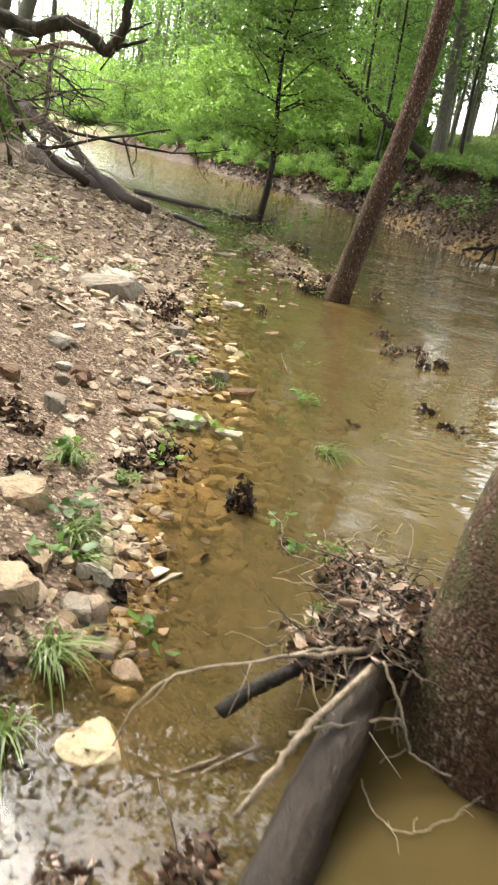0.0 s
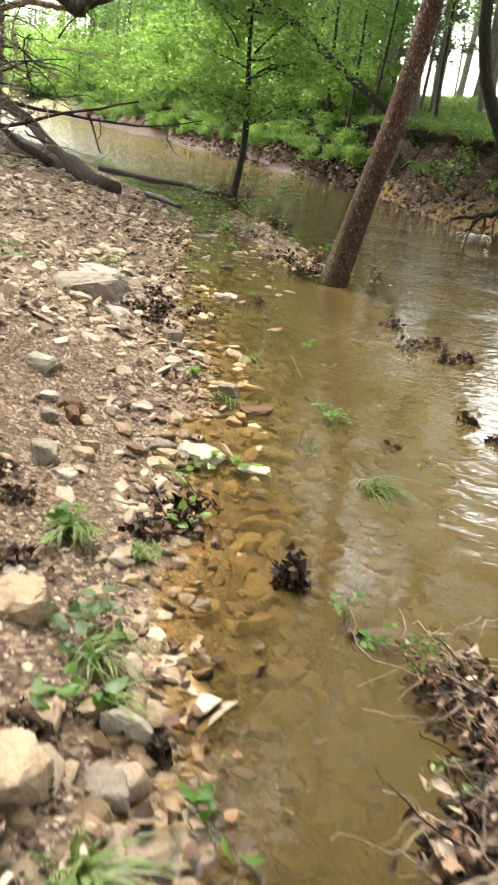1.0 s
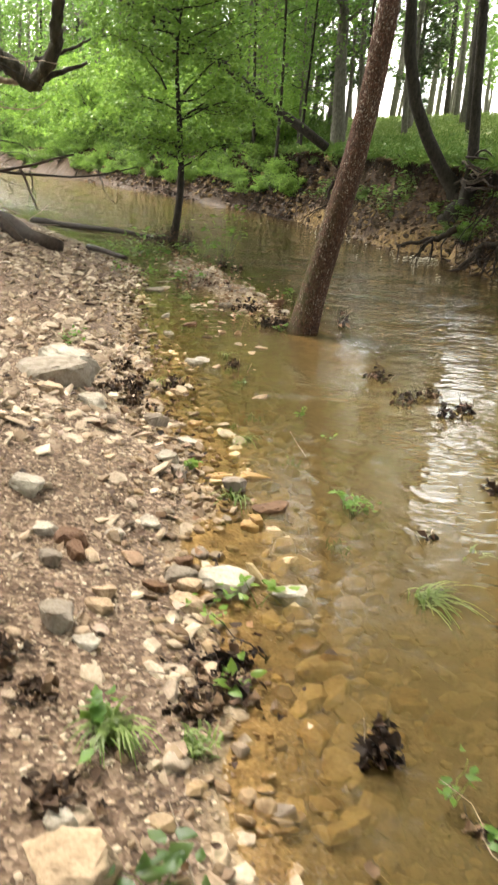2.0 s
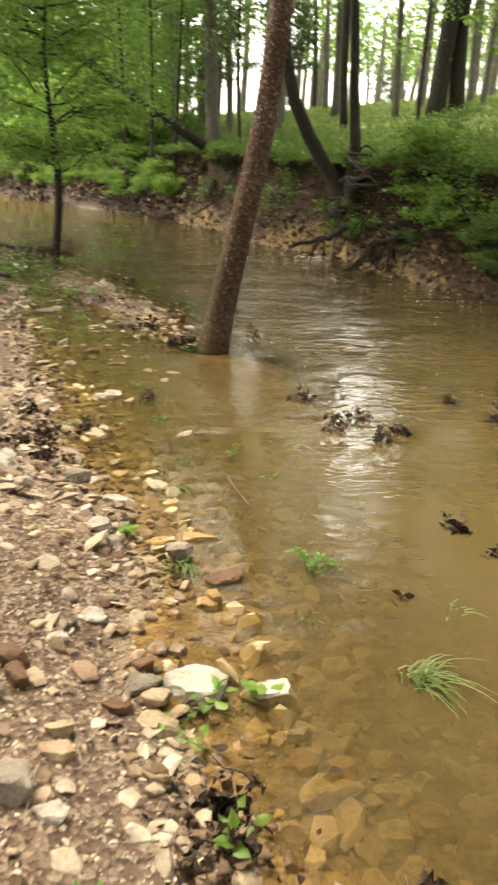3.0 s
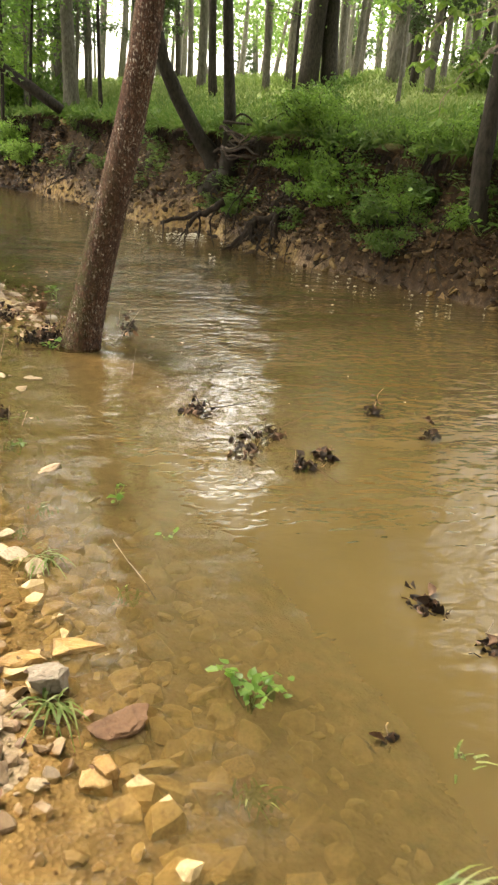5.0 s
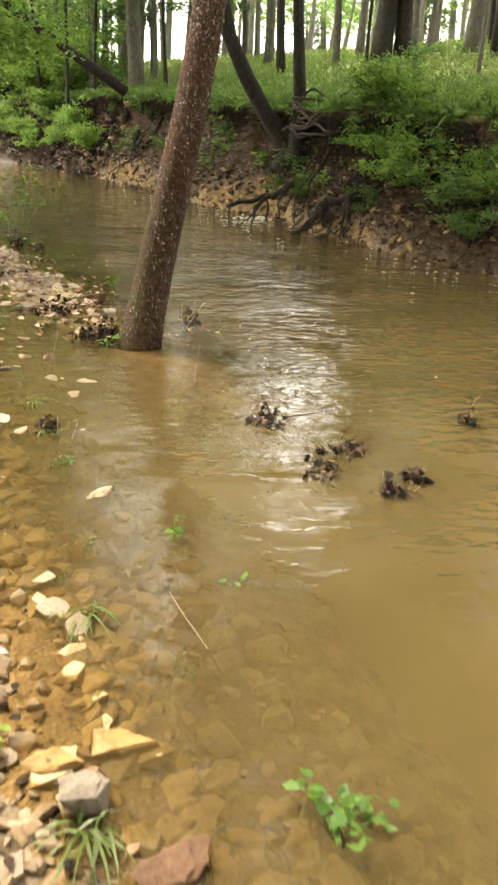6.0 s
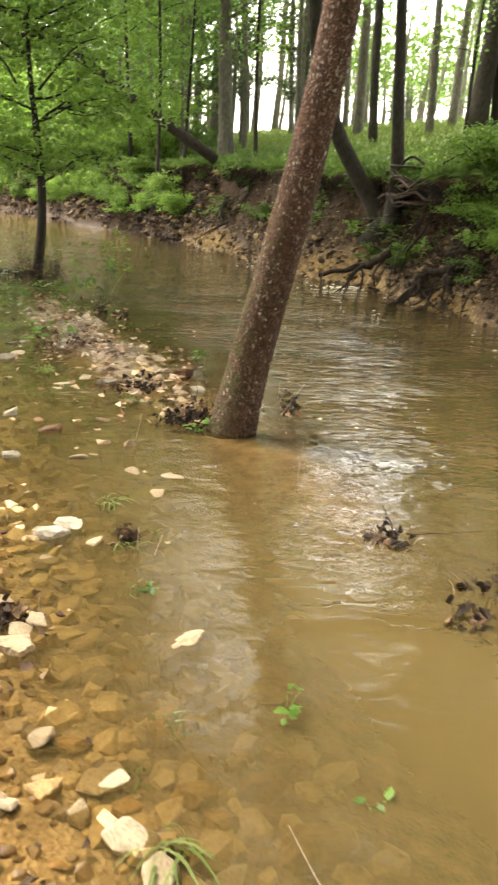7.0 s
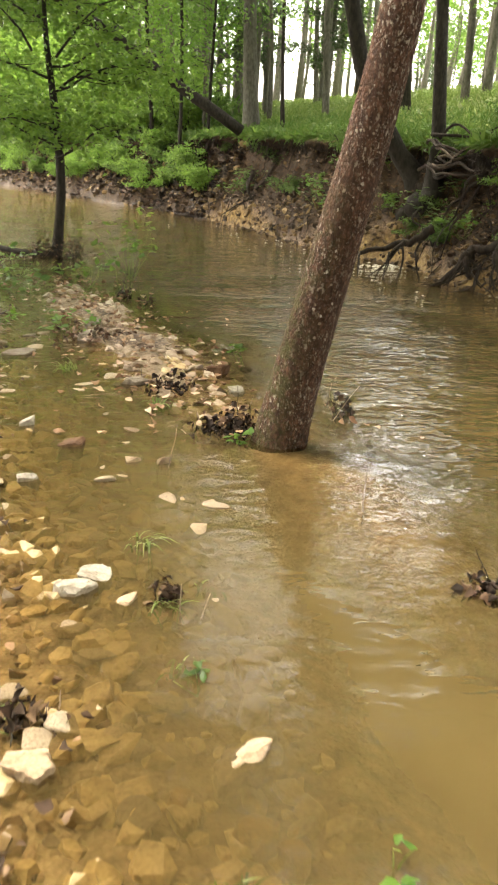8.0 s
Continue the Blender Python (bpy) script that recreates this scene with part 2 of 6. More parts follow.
def ground_material():
    m, n, l, b = mat("stream_bank_ground")
    a, c, d = noise_tex(n, l, 2.2, 5), noise_tex(n, l, 11, 5), noise_tex(n, l, 70, 4)
    vor = n.new("ShaderNodeTexVoronoi")
    vor.inputs["Scale"].default_value = 55
    co = n.new("ShaderNodeTexCoord")
    l.new(co.outputs["Object"], vor.inputs["Vector"])
    grit = ramp(n, l, vor.outputs["Color"], [(0, (.06, .038, .025)), (.5, (.18, .122, .083)), (1, (.44, .335, .245))])
    gravel = mix(n, l, .7, grit, ramp(n, l, c, [(.35, (.55, .47, .4)), (.65, (1.1, 1.05, 1))]), "MULTIPLY")
    bed = ramp(n, l, c, [(.3, (.2, .14, .08)), (.55, (.36, .265, .155)), (.75, (.5, .39, .25))])
    clay = ramp(n, l, c, [(.3, (.06, .036, .015)), (.5, (.24, .15, .05)), (.72, (.46, .32, .12))])
    soil = ramp(n, l, c, [(.3, (.015, .008, .004)), (.52, (.05, .027, .012)), (.75, (.135, .08, .034))])
    grass = ramp(n, l, a, [(.3, (.11, .15, .035)), (.55, (.2, .255, .07)), (.75, (.3, .33, .12))])
    col = mix(n, l, attr(n, "bed"), gravel, bed)
    col = mix(n, l, attr(n, "clay"), col, clay)
    col = mix(n, l, attr(n, "soil"), col, soil)
    gr = math_node(n, l, "MULTIPLY", attr(n, "grass"), ramp(n, l, c, [(.3, (.55, .55, .55)), (.5, (1, 1, 1))]))
    col = mix(n, l, gr, col, grass)
    silt = ramp(n, l, c, [(.3, (.02, .016, .012)), (.5, (.05, .04, .03)), (.7, (.1, .08, .06))])
    col = mix(n, l, attr(n, "silt"), col, silt)
    paint(n, l, b, col)
    damp = attr(n, "damp")
    rr = n.new("ShaderNodeMapRange")
    rr.inputs[3].default_value, rr.inputs[4].default_value = .9, .55
    l.new(damp, rr.inputs[0])
    l.new(rr.outputs[0], b.inputs["Roughness"])
    bump(n, l, b, math_node(n, l, "ADD", vor.outputs["Distance"], math_node(n, l, "MULTIPLY", c, 2.0)), .7, .015)
    return m

def water_material():
    m, n, l, b = mat("muddy_stream_water")
    n.remove(b)
    depth = attr(n, "depth")
    murk = math_node(n, l, "SUBTRACT", 1.0, math_node(n, l, "POWER", 2.718, math_node(n, l, "MULTIPLY", depth, -12.5)), True)
    cloud = noise_tex(n, l, 1.3, 4, (1, .6, 1))
    mud = n.new("ShaderNodeBsdfDiffuse")
    l.new(ramp(n, l, cloud, [(.3, (.064, .0452, .0168)), (.7, (.081, .057, .0215))]), mud.inputs[0])
    clear = n.new("ShaderNodeBsdfTransparent")
    clear.inputs[0].default_value = (.95, .85, .66, 1)
    under = n.new("ShaderNodeMixShader")
    l.new(murk, under.inputs[0])
    l.new(clear.outputs[0], under.inputs[1])
    l.new(mud.outputs[0], under.inputs[2])
    gloss = n.new("ShaderNodeBsdfGlossy")
    gloss.inputs["Roughness"].default_value = .02
    fres = n.new("ShaderNodeFresnel")
    fres.inputs[0].default_value = 1.33
    top = n.new("ShaderNodeMixShader")
    l.new(fres.outputs[0], top.inputs[0])
    l.new(under.outputs[0], top.inputs[1])
    l.new(gloss.outputs[0], top.inputs[2])
    l.new(top.outputs[0], n["Material Output"].inputs[0])
    co, mp = n.new("ShaderNodeTexCoord"), n.new("ShaderNodeMapping")
    mp.inputs["Rotation"].default_value = (0, 0, radians(18))
    mp.inputs["Scale"].default_value = (1, 1.75, 1)
    l.new(co.outputs["Object"], mp.inputs[0])
    waves = []
    for sc, dt in ((2.2, 1), (7, 1), (19, 1), (.7, 2)):
        t = n.new("ShaderNodeTexNoise")
        t.inputs["Scale"].default_value, t.inputs["Detail"].default_value = sc, dt
        t.inputs["Distortion"].default_value = .5
        l.new(mp.outputs[0], t.inputs["Vector"])
        waves.append(t.outputs["Fac"])
    hgt = math_node(n, l, "ADD", math_node(n, l, "MULTIPLY", waves[0], 1.0), math_node(n, l, "ADD", math_node(n, l, "MULTIPLY", waves[1], .8), math_node(n, l, "MULTIPLY", waves[2], .14)))
    patch = ramp(n, l, waves[3], [(.35, (.35, .35, .35)), (.62, (1.1, 1.1, 1.1))])
    hgt = math_node(n, l, "MULTIPLY", math_node(n, l, "MULTIPLY", hgt, patch), attr(n, "flow"))
    u = n.new("ShaderNodeBump")
    u.inputs["Strength"].default_value, u.inputs["Distance"].default_value = 1.0, .022
    l.new(hgt, u.inputs["Height"])
    l.new(u.outputs[0], gloss.inputs["Normal"])
    l.new(u.outputs[0], fres.inputs["Normal"])
    return m

M_GROUND, M_WATER = ground_material(), water_material()

# ---- land form ----
SHORE = [(-40, 6.0), (-6, 1.6), (0, .75), (1.5, .45), (2.1, .29), (2.86, .15), (3.3, .04), (4, -.1), (4.5, -.24), (5, -.3), (5.5, -.36), (6.2, -.56),
         (7.2, -.9), (9.6, -1.42), (11.5, -1.75), (13.3, -2.1), (15.6, -3.2), (20, -5.6), (34, -15), (60, -32), (88, -50), (96, -90), (400, -1400)]
FAR = [(-40, 26), (-6, 13.5), (4, 9.0), (8.5, 6.5), (11.8, 5.0), (13.3, 4.3), (15.6, 3.4), (18.2, 2.9), (19.8, 2.0), (22.5, 1.4), (27, -.3), (31, -2.4), (37, -5.8),
       (44, -10), (52, -15), (64, -23), (84, -34), (100, -43), (110, -80), (400, -1300)]

def along(line, y):
    a = np.array(line)
    return np.interp(y, a[:, 0], a[:, 1])

def slant(line, y):
    g = (along(line, y + 1) - along(line, y - 1)) / 2
    return 1 / np.sqrt(1 + g * g)

def rolls(x, y, s, a=0.0):
    """Smooth random relief between about -1 and 1, with humps about s * 3 metres apart."""
    out = 0.0
    for k, amp in ((.42, .75), (1.0, .35)):
        u, v = np.asarray(x, float) / s * k + 71.3 + a * 13.7, np.asarray(y, float) / s * k + 37.1 - a * 9.1
        i, j = np.floor(u), np.floor(v)
        fu, fv = u - i, v - j
        fu, fv = fu * fu * (3 - 2 * fu), fv * fv * (3 - 2 * fv)
        def rnd(p, q):
            w = np.sin(p * 127.1 + q * 311.7) * 43758.5453
            return w - np.floor(w)
        out = out + amp * 2 * ((rnd(i, j) * (1 - fu) + rnd(i + 1, j) * fu) * (1 - fv) + (rnd(i, j + 1) * (1 - fu) + rnd(i + 1, j + 1) * fu) * fv - .5)
    return out

def inland(x, y):
    """Metres from the near waterline, up the gravel bank."""
    return (along(SHORE, y) - x) * slant(SHORE, y) + .07 * rolls(x, y, .35)

def beyond(x, y):
    """Metres from the far waterline, into the far bank."""
    return (x - along(FAR, y)) * slant(FAR, y) + .25 * rolls(x, y, .8) + .12 * rolls(x, y, .27, 2)

def spit(x, y):
    return ((x + .62 + (y - 12.2) * .36) / .48) ** 2 + ((y - 12.2) / 2.9) ** 2

def height(x, y):
    x, y = np.asarray(x, float), np.asarray(y, float)
    d, e = inland(x, y), beyond(x, y)
    left = np.interp(d, [-3, -1.9, -1.2, -.5, 0, .5, 1.2, 2.5, 5, 12, 60, 300], [-.7, -.45, -.16, -.065, 0, .14, .3, .46, .56, .7, 2.2, 5])
    left = np.where(left < -.02, left * np.interp(y, [2.9, 3.6, 5, 6.3, 7.5, 9], [2.4, 1.25, 1.1, 1.0, 1.0, 1.2]), left)
    top = np.interp(y, [0, 12, 16, 27, 34, 60], [1.75, 1.75, 1.8, 2.0, 1.8, 1.3])
    bank = np.interp(e, [-2, -.6, 0, .12, .45, .75, 1.05, 1.5], [-1, -.25, 0, .2, .42, .62, .94, 1.0]) * np.where(e > 0, top, .7)
    field = np.clip(e - 1.5, 0, 12) * .19 + np.clip(e - 13.5, 0, 400) * .02
    h = np.maximum(np.maximum(left, bank + np.where(e > 1.5, field, 0)), -.7)
    h = np.maximum(h, .016 - .06 * spit(x, y) + .04 * rolls(x, y, .3, 1))
    face = np.clip(1 - np.abs(e - .75) / .75, 0, 1)
    h = h + face * (.16 * rolls(x, y, .2, 7) + .07 * rolls(x, y, .09, 4))
    h = h - .07 * np.exp(-((x - .2) / .36) ** 2 - ((y - 1.48) / .34) ** 2) - .085 * np.exp(-((x - .2) / .17) ** 2 - ((y - 2.02) / .22) ** 2)
    return h + .012 * rolls(x, y, .09, 3) + .02 * rolls(x, y, .5, 5)

def in_puddle(x, y):
    return ((x - .22) / .32) ** 2 + ((y - 1.68) / .52) ** 2 < 1

def on(x, y):
    return float(height(x, y))

# ---- mesh helpers ----
def quick_mesh(name, verts, faces, smooth=False):
    """A mesh from an array of points and an array of faces that all have the same number of corners."""
    verts, faces = np.asarray(verts, np.float32), np.asarray(faces, np.int32)
    k = faces.shape[1]
    me = bpy.data.meshes.new(name)
    me.vertices.add(len(verts))
    me.vertices.foreach_set("co", verts.ravel())
    me.loops.add(faces.size)
    me.loops.foreach_set("vertex_index", faces.ravel())
    me.polygons.add(len(faces))
    me.polygons.foreach_set("loop_start", np.arange(0, faces.size, k, dtype=np.int32))
    me.polygons.foreach_set("use_smooth", np.full(len(faces), smooth))
    me.update()
    me.validate()
    return me

class Heap:
    """Gathers pieces of a mesh, all of triangles."""
    def __init__(self):
        self.v, self.f, self.n = [], [], 0

    def add(self, v, f):
        self.v.append(np.asarray(v, float))
        self.f.append(np.asarray(f, int) + self.n)
        self.n += len(v)

    def mesh(self, name, material, smooth=False):
        me = quick_mesh(name, np.concatenate(self.v), np.concatenate(self.f), smooth)
        me.materials.append(material)
        return me

def part(name, me, parent=None, label=""):
    ob = new(name, me)
    ob.parent = parent
    return tagged(ob, label) if label else ob

def empty(name, place=(0, 0, 0)):
    ob = new(name)
    ob.empty_display_size = .1
    ob.location = place
    return ob

def thing(name, me, label, category, group="", kind="", m=None):
    ob = new(name, me)
    if m is not None:
        ob.matrix_world = m
    return tagged(ob, label, category, group, kind)

def tube(path, radii, sides=8, lump=0.0, rng=None, cap=True):
    """A tapering tube along a path, as points and triangles."""
    p = np.asarray(path, float)
    r = np.broadcast_to(np.asarray(radii, float), (len(p),))
    d = np.gradient(p, axis=0)
    d /= np.linalg.norm(d, axis=1, keepdims=True) + 1e-9
    ref = np.array([0, 0, 1.0]) if abs(d[:, 2]).mean() < .8 else np.array([1.0, 0, 0])
    a = np.cross(d, ref)
    a /= np.linalg.norm(a, axis=1, keepdims=True) + 1e-9
    b = np.cross(d, a)
    th = np.arange(sides) * 2 * np.pi / sides
    rad = r[:, None] * np.ones((1, sides))
    if lump and rng is not None:
        rad = rad * (1 + lump * rng.standard_normal(rad.shape))
    v = p[:, None] + rad[..., None] * (np.cos(th)[None, :, None] * a[:, None] + np.sin(th)[None, :, None] * b[:, None])
    i, j = np.meshgrid(np.arange(len(p) - 1), np.arange(sides), indexing="ij")
    k = (j + 1) % sides
    q = np.stack([i * sides + j, i * sides + k, (i + 1) * sides + k, (i + 1) * sides + j], -1).reshape(-1, 4)
    f = np.concatenate([q[:, [0, 1, 2]], q[:, [0, 2, 3]]])
    v = v.reshape(-1, 3)
    if cap:
        n = len(v)
        v = np.concatenate([v, p[:1], p[-1:]])
        s, e = np.arange(sides), (len(p) - 1) * sides + np.arange(sides)
        f = np.concatenate([f, np.stack([np.full(sides, n), (s + 1) % sides, s], -1), np.stack([np.full(sides, n + 1), e, (len(p) - 1) * sides + (s + 1) % sides], -1)])
    return v, f

def bend(a, b, n, wob, rng, sag=0.0):
    """A crooked line from a to b."""
    a, b = np.asarray(a, float), np.asarray(b, float)
    t = np.linspace(0, 1, n)[:, None]
    p = a + (b - a) * t
    step = rng.standard_normal((n, 3)) * wob * np.linalg.norm(b - a) / math.sqrt(n)
    walk_off = np.cumsum(step, 0)
    walk_off -= t * walk_off[-1]
    p = p + walk_off
    p[:, 2] -= sag * 4 * (t * (1 - t))[:, 0]
    if n > 6:
        p[1:-1] = (p[:-2] + 2 * p[1:-1] + p[2:]) / 4
    return p

def leaf_blades(at, aim, up, length, width, fold=.25, droop=.15):
    """Folded leaves: at, aim and up are arrays of places and directions."""
    at, aim, up = (np.asarray(q, float) for q in (at, aim, up))
    aim = aim / (np.linalg.norm(aim, axis=1, keepdims=True) + 1e-9)
    side = np.cross(aim, up)
    side /= np.linalg.norm(side, axis=1, keepdims=True) + 1e-9
    up = np.cross(side, aim)
    L, W = np.asarray(length, float).reshape(-1, 1), np.asarray(width, float).reshape(-1, 1)
    mid = at + aim * L * .45
    v = np.stack([at, mid + side * W / 2 + up * W * fold, at + aim * L - up * L * droop, mid - side * W / 2 + up * W * fold], 1).reshape(-1, 3)
    o = np.arange(len(at))[:, None] * 4
    return v, np.concatenate([o + [0, 1, 2], o + [0, 2, 3]])

def curled_leaves(rng, at, aim, up, length, width, curl=.8, fine=False):
    """Dead leaves, rolled across and bent along, with ragged rims."""
    at, aim, up = (np.asarray(q, float) for q in (at, aim, up))
    n = len(at)
    aim = aim / (np.linalg.norm(aim, axis=1, keepdims=True) + 1e-9)
    side = np.cross(aim, up)
    side /= np.linalg.norm(side, axis=1, keepdims=True) + 1e-9
    up = np.cross(side, aim)
    L, W = np.asarray(length, float), np.asarray(width, float)
    roll, arch = rng.normal(0, curl, n), rng.normal(0, curl * .7, n)
    if fine:
        rows, cols = ((0, .05), (.12, .2), (.26, .4), (.4, .5), (.55, .52), (.7, .4), (.84, .26), (.94, .1), (1, .02)), 5
    else:
        rows, cols = ((0, .12), (.3, .5), (.62, .46), (1, .06)), 3
    v = []
    twist = rng.normal(0, curl * .5, n)
    for u, half in rows:
        rag = rng.uniform(.75, 1.2, n)
        for s in np.linspace(-1, 1, cols):
            w = half * s * rag
            lift = roll * w * w * 2.2 * W + arch * (u - .5) ** 2 * L + twist * w * (u - .5) * W + rng.normal(0, .015 if fine else .04, n) * L
            v.append(at + aim * (u * L)[:, None] + side * (w * W)[:, None] + up * lift[:, None])
    v = np.stack(v, 1).reshape(-1, 3)
    q = np.array([(cols * i + j, cols * i + j + 1, cols * i + j + cols + 1, cols * i + j + cols) for i in range(len(rows) - 1) for j in range(cols - 1)])
    tri = np.concatenate([q[:, [0, 1, 2]], q[:, [0, 2, 3]]])
    return v, (np.arange(n)[:, None, None] * (cols * len(rows)) + tri[None]).reshape(-1, 3)

def scatter_leaves(rng, centres, each, spread, size, flat=.55, lean=.7):
    """Leaves round a set of centres, most of them lying flat."""
    c = np.repeat(np.asarray(centres, float), each, 0)
    n = len(c)
    at = c + rng.standard_normal((n, 3)) * np.array([spread, spread, spread * flat])
    aim = rng.standard_normal((n, 3)) * [1, 1, .45] - [0, 0, .25]
    up = rng.standard_normal((n, 3)) * lean + [0, 0, 1]
    s = size * rng.uniform(.6, 1.25, n)
    return leaf_blades(at, aim, up, s, s * rng.uniform(.45, .62, n))

# ---- ground sheet ----
def spread_steps(marks):
    out = []
    for (a, _), (b, n) in zip(marks[:-1], marks[1:]):
        out += list(np.linspace(a, b, n, endpoint=False))
    return np.array(out + [marks[-1][0]])

gx = spread_steps([(-420, 0), (-80, 14), (-24, 24), (-6, 70), (-2.4, 60), (1.6, 100), (6.5, 70), (14, 50), (40, 26), (420, 22)])
gy = spread_steps([(-60, 0), (-4, 14), (1.0, 34), (10.5, 230), (18, 100), (32, 110), (60, 80), (420, 50)])
GX, GY = np.meshgrid(gx, gy)
GZ = height(GX, GY)
gi, gj = np.meshgrid(np.arange(len(gy) - 1), np.arange(len(gx) - 1), indexing="ij")
gq = np.stack([gi * len(gx) + gj, gi * len(gx) + gj + 1, (gi + 1) * len(gx) + gj + 1, (gi + 1) * len(gx) + gj], -1).reshape(-1, 4)

def put_attr(me, name, values):
    me.attributes.new(name, "FLOAT", "POINT").data.foreach_set("value", np.asarray(values, np.float32).ravel())

gd, ge = inland(GX, GY), beyond(GX, GY)
me = quick_mesh("ground", np.stack([GX, GY, GZ], -1).reshape(-1, 3), gq, True)
me.materials.append(M_GROUND)
put_attr(me, "bed", np.clip(.5 - (GZ - .01) * 40, 0, 1) * (ge < -.35))
def ochre(y):
    """How far up the cut bank the ochre clay shows: a few stretches of it, the rest dark soil."""
    return .5 * np.exp(-((y - 18.6) / 1.5) ** 2) + .62 * np.exp(-((y - 23.6) / 1.9) ** 2) + .42 * np.exp(-((y - 15.2) / 1.6) ** 2) - .12
put_attr(me, "clay", np.clip((ge + .2) * 4, 0, 1) * np.clip((ochre(GY) + .2 * rolls(GX, GY, .6) + .1 * rolls(GX, GY, .2, 6) - GZ) * 6, 0, 1) * np.clip((29 - GY) / 3, 0, 1))
put_attr(me, "silt", np.exp(-((GX - .2) / .34) ** 4 - ((GY - 1.66) / .52) ** 4))
put_attr(me, "soil", np.clip((ge + .35 + np.clip((GY - 27) * .1, 0, .9)) * 5, 0, 1) * np.clip((GZ + np.clip((GY - 27) * .1, 0, .9) - np.maximum(ochre(GY), -.1) + .02 - .2 * rolls(GX, GY, .6)) * 5, 0, 1))
put_attr(me, "grass", np.clip(np.clip((ge - 1.25 - .2 * rolls(GX, GY, 1.1)) * 3, 0, 1) + np.clip((gd - 3.5 + 1.2 * rolls(GX, GY, 1.5)) * .5, 0, .8), 0, 1))
put_attr(me, "damp", np.clip(1 - np.abs(GZ) * 9, 0, 1))
thing("ground", me, "gravelly stream bank, stony bed and grassy field beyond", "ground", kind="structure")

wet = GZ < .06
keep = wet.ravel()[gq].any(1) & (GY.ravel()[gq[:, 0]] < 200)
used = np.unique(gq[keep])
index = np.zeros(GX.size, int)
index[used] = np.arange(len(used))
me = quick_mesh("water", np.stack([GX.ravel()[used], GY.ravel()[used], np.zeros(len(used))], -1), index[gq[keep]], True)
me.materials.append(M_WATER)
put_attr(me, "depth", np.clip(-GZ.ravel()[used], 0, 1))
calm = np.clip(1 - (GY.ravel()[used] - 2.2) * 2.0, 0, 1)
still = np.exp(-((GX.ravel()[used] - .25) / .36) ** 4 - ((GY.ravel()[used] - 1.62) / .58) ** 4)
put_attr(me, "flow", np.clip(.38 + np.clip(-GZ.ravel()[used] - .04, 0, .5) * 2.0, .38, 1.0) * (1 - .8 * calm) * (1 - .97 * still) * np.interp(GY.ravel()[used], [4, 7, 9.5, 15, 22, 40], [.5, .75, 1.2, 1.9, 1.9, 1.3]))
thing("water", me, "shallow muddy brown stream with rippled surface", "stream", kind="structure")

# ---- trees ----
def hero_trunk(name, base, shape, top, thick, flare, material, label, sides=36, rings=110, moss_side=(-1, -.3), seed=3, flakes=2600):
    """A big trunk with a lumpy, flaking surface. shape gives the axis at a height."""
    rng = np.random.default_rng(seed)
    z = np.linspace(-.5, top, rings)
    th = np.arange(sides) * 2 * np.pi / sides
    v, moss = [], []
    for h in z:
        cx, cy = shape(h)
        r = thick(max(h, 0)) + flare * math.exp(-max(h + .05, 0) / .22)
        for a in th:
            w = noise.noise((math.cos(a) * 1.6, math.sin(a) * 1.6, h * .9 + seed)) * .05 + noise.noise((math.cos(a) * 7, math.sin(a) * 7, h * 5)) * .02 + noise.noise((math.cos(a) * 18, math.sin(a) * 18, h * 16)) * .014
            ribs = flare * 1.2 * math.exp(-max(h, 0) / .18) * math.cos(5 * a + seed) * .35
            rr = r * (1 + w) + ribs
            v.append((base[0] + cx + rr * math.cos(a), base[1] + cy + rr * math.sin(a), h))
            moss.append(max(0, math.cos(a) * moss_side[0] + math.sin(a) * moss_side[1]) * max(0, min(1, 1.6 - h)))
    i, j = np.meshgrid(np.arange(rings - 1), np.arange(sides), indexing="ij")
    k = (j + 1) % sides
    me = quick_mesh("trunk", v, np.stack([i * sides + j, i * sides + k, (i + 1) * sides + k, (i + 1) * sides + j], -1).reshape(-1, 4), True)
    me.materials.append(material)
    put_attr(me, "moss", moss)
    root = empty(name)
    trunk = part("trunk", me, root)
    v = np.array(v).reshape(rings, sides, 3)
    pick, turn = rng.integers(8, rings - 1, flakes), rng.integers(0, sides, flakes)
    out = np.stack([np.cos(th[turn]), np.sin(th[turn]), np.zeros(flakes)], -1)
    at = v[pick, turn] + (v[pick, (turn + 1) % sides] - v[pick, turn]) * rng.random((flakes, 1)) + (v[np.minimum(pick + 1, rings - 1), turn] - v[pick, turn]) * rng.random((flakes, 1)) + out * .0025
    keep = (rolls(at[:, 2] + seed, turn * .31, .22, 2) > -.15) & (at[:, 2] < 4.2)
    at, out, n = at[keep], out[keep], int(keep.sum())
    s = rng.uniform(.007, .022, n)
    h = Heap()
    h.add(*curled_leaves(rng, at, np.cross(out, rng.standard_normal((n, 3)) * .35 + [0, 0, 1]) * rng.normal(0, .5, (n, 1)) + [0, 0, -1], out, s, s * rng.uniform(.5, .9, n), .5))
    tagged(part("loose_bark", h.mesh("loose_bark", M_FLAKE, True), trunk, "pale loose bark flakes"), kind="stuff")
    return root

def crown_part(root, rng, clusters, each, spread, size, material, flat=.5, name="crown"):
    h = Heap()
    h.add(*scatter_leaves(rng, clusters, each, spread, size, flat))
    return part(name, h.mesh(name, material), root)

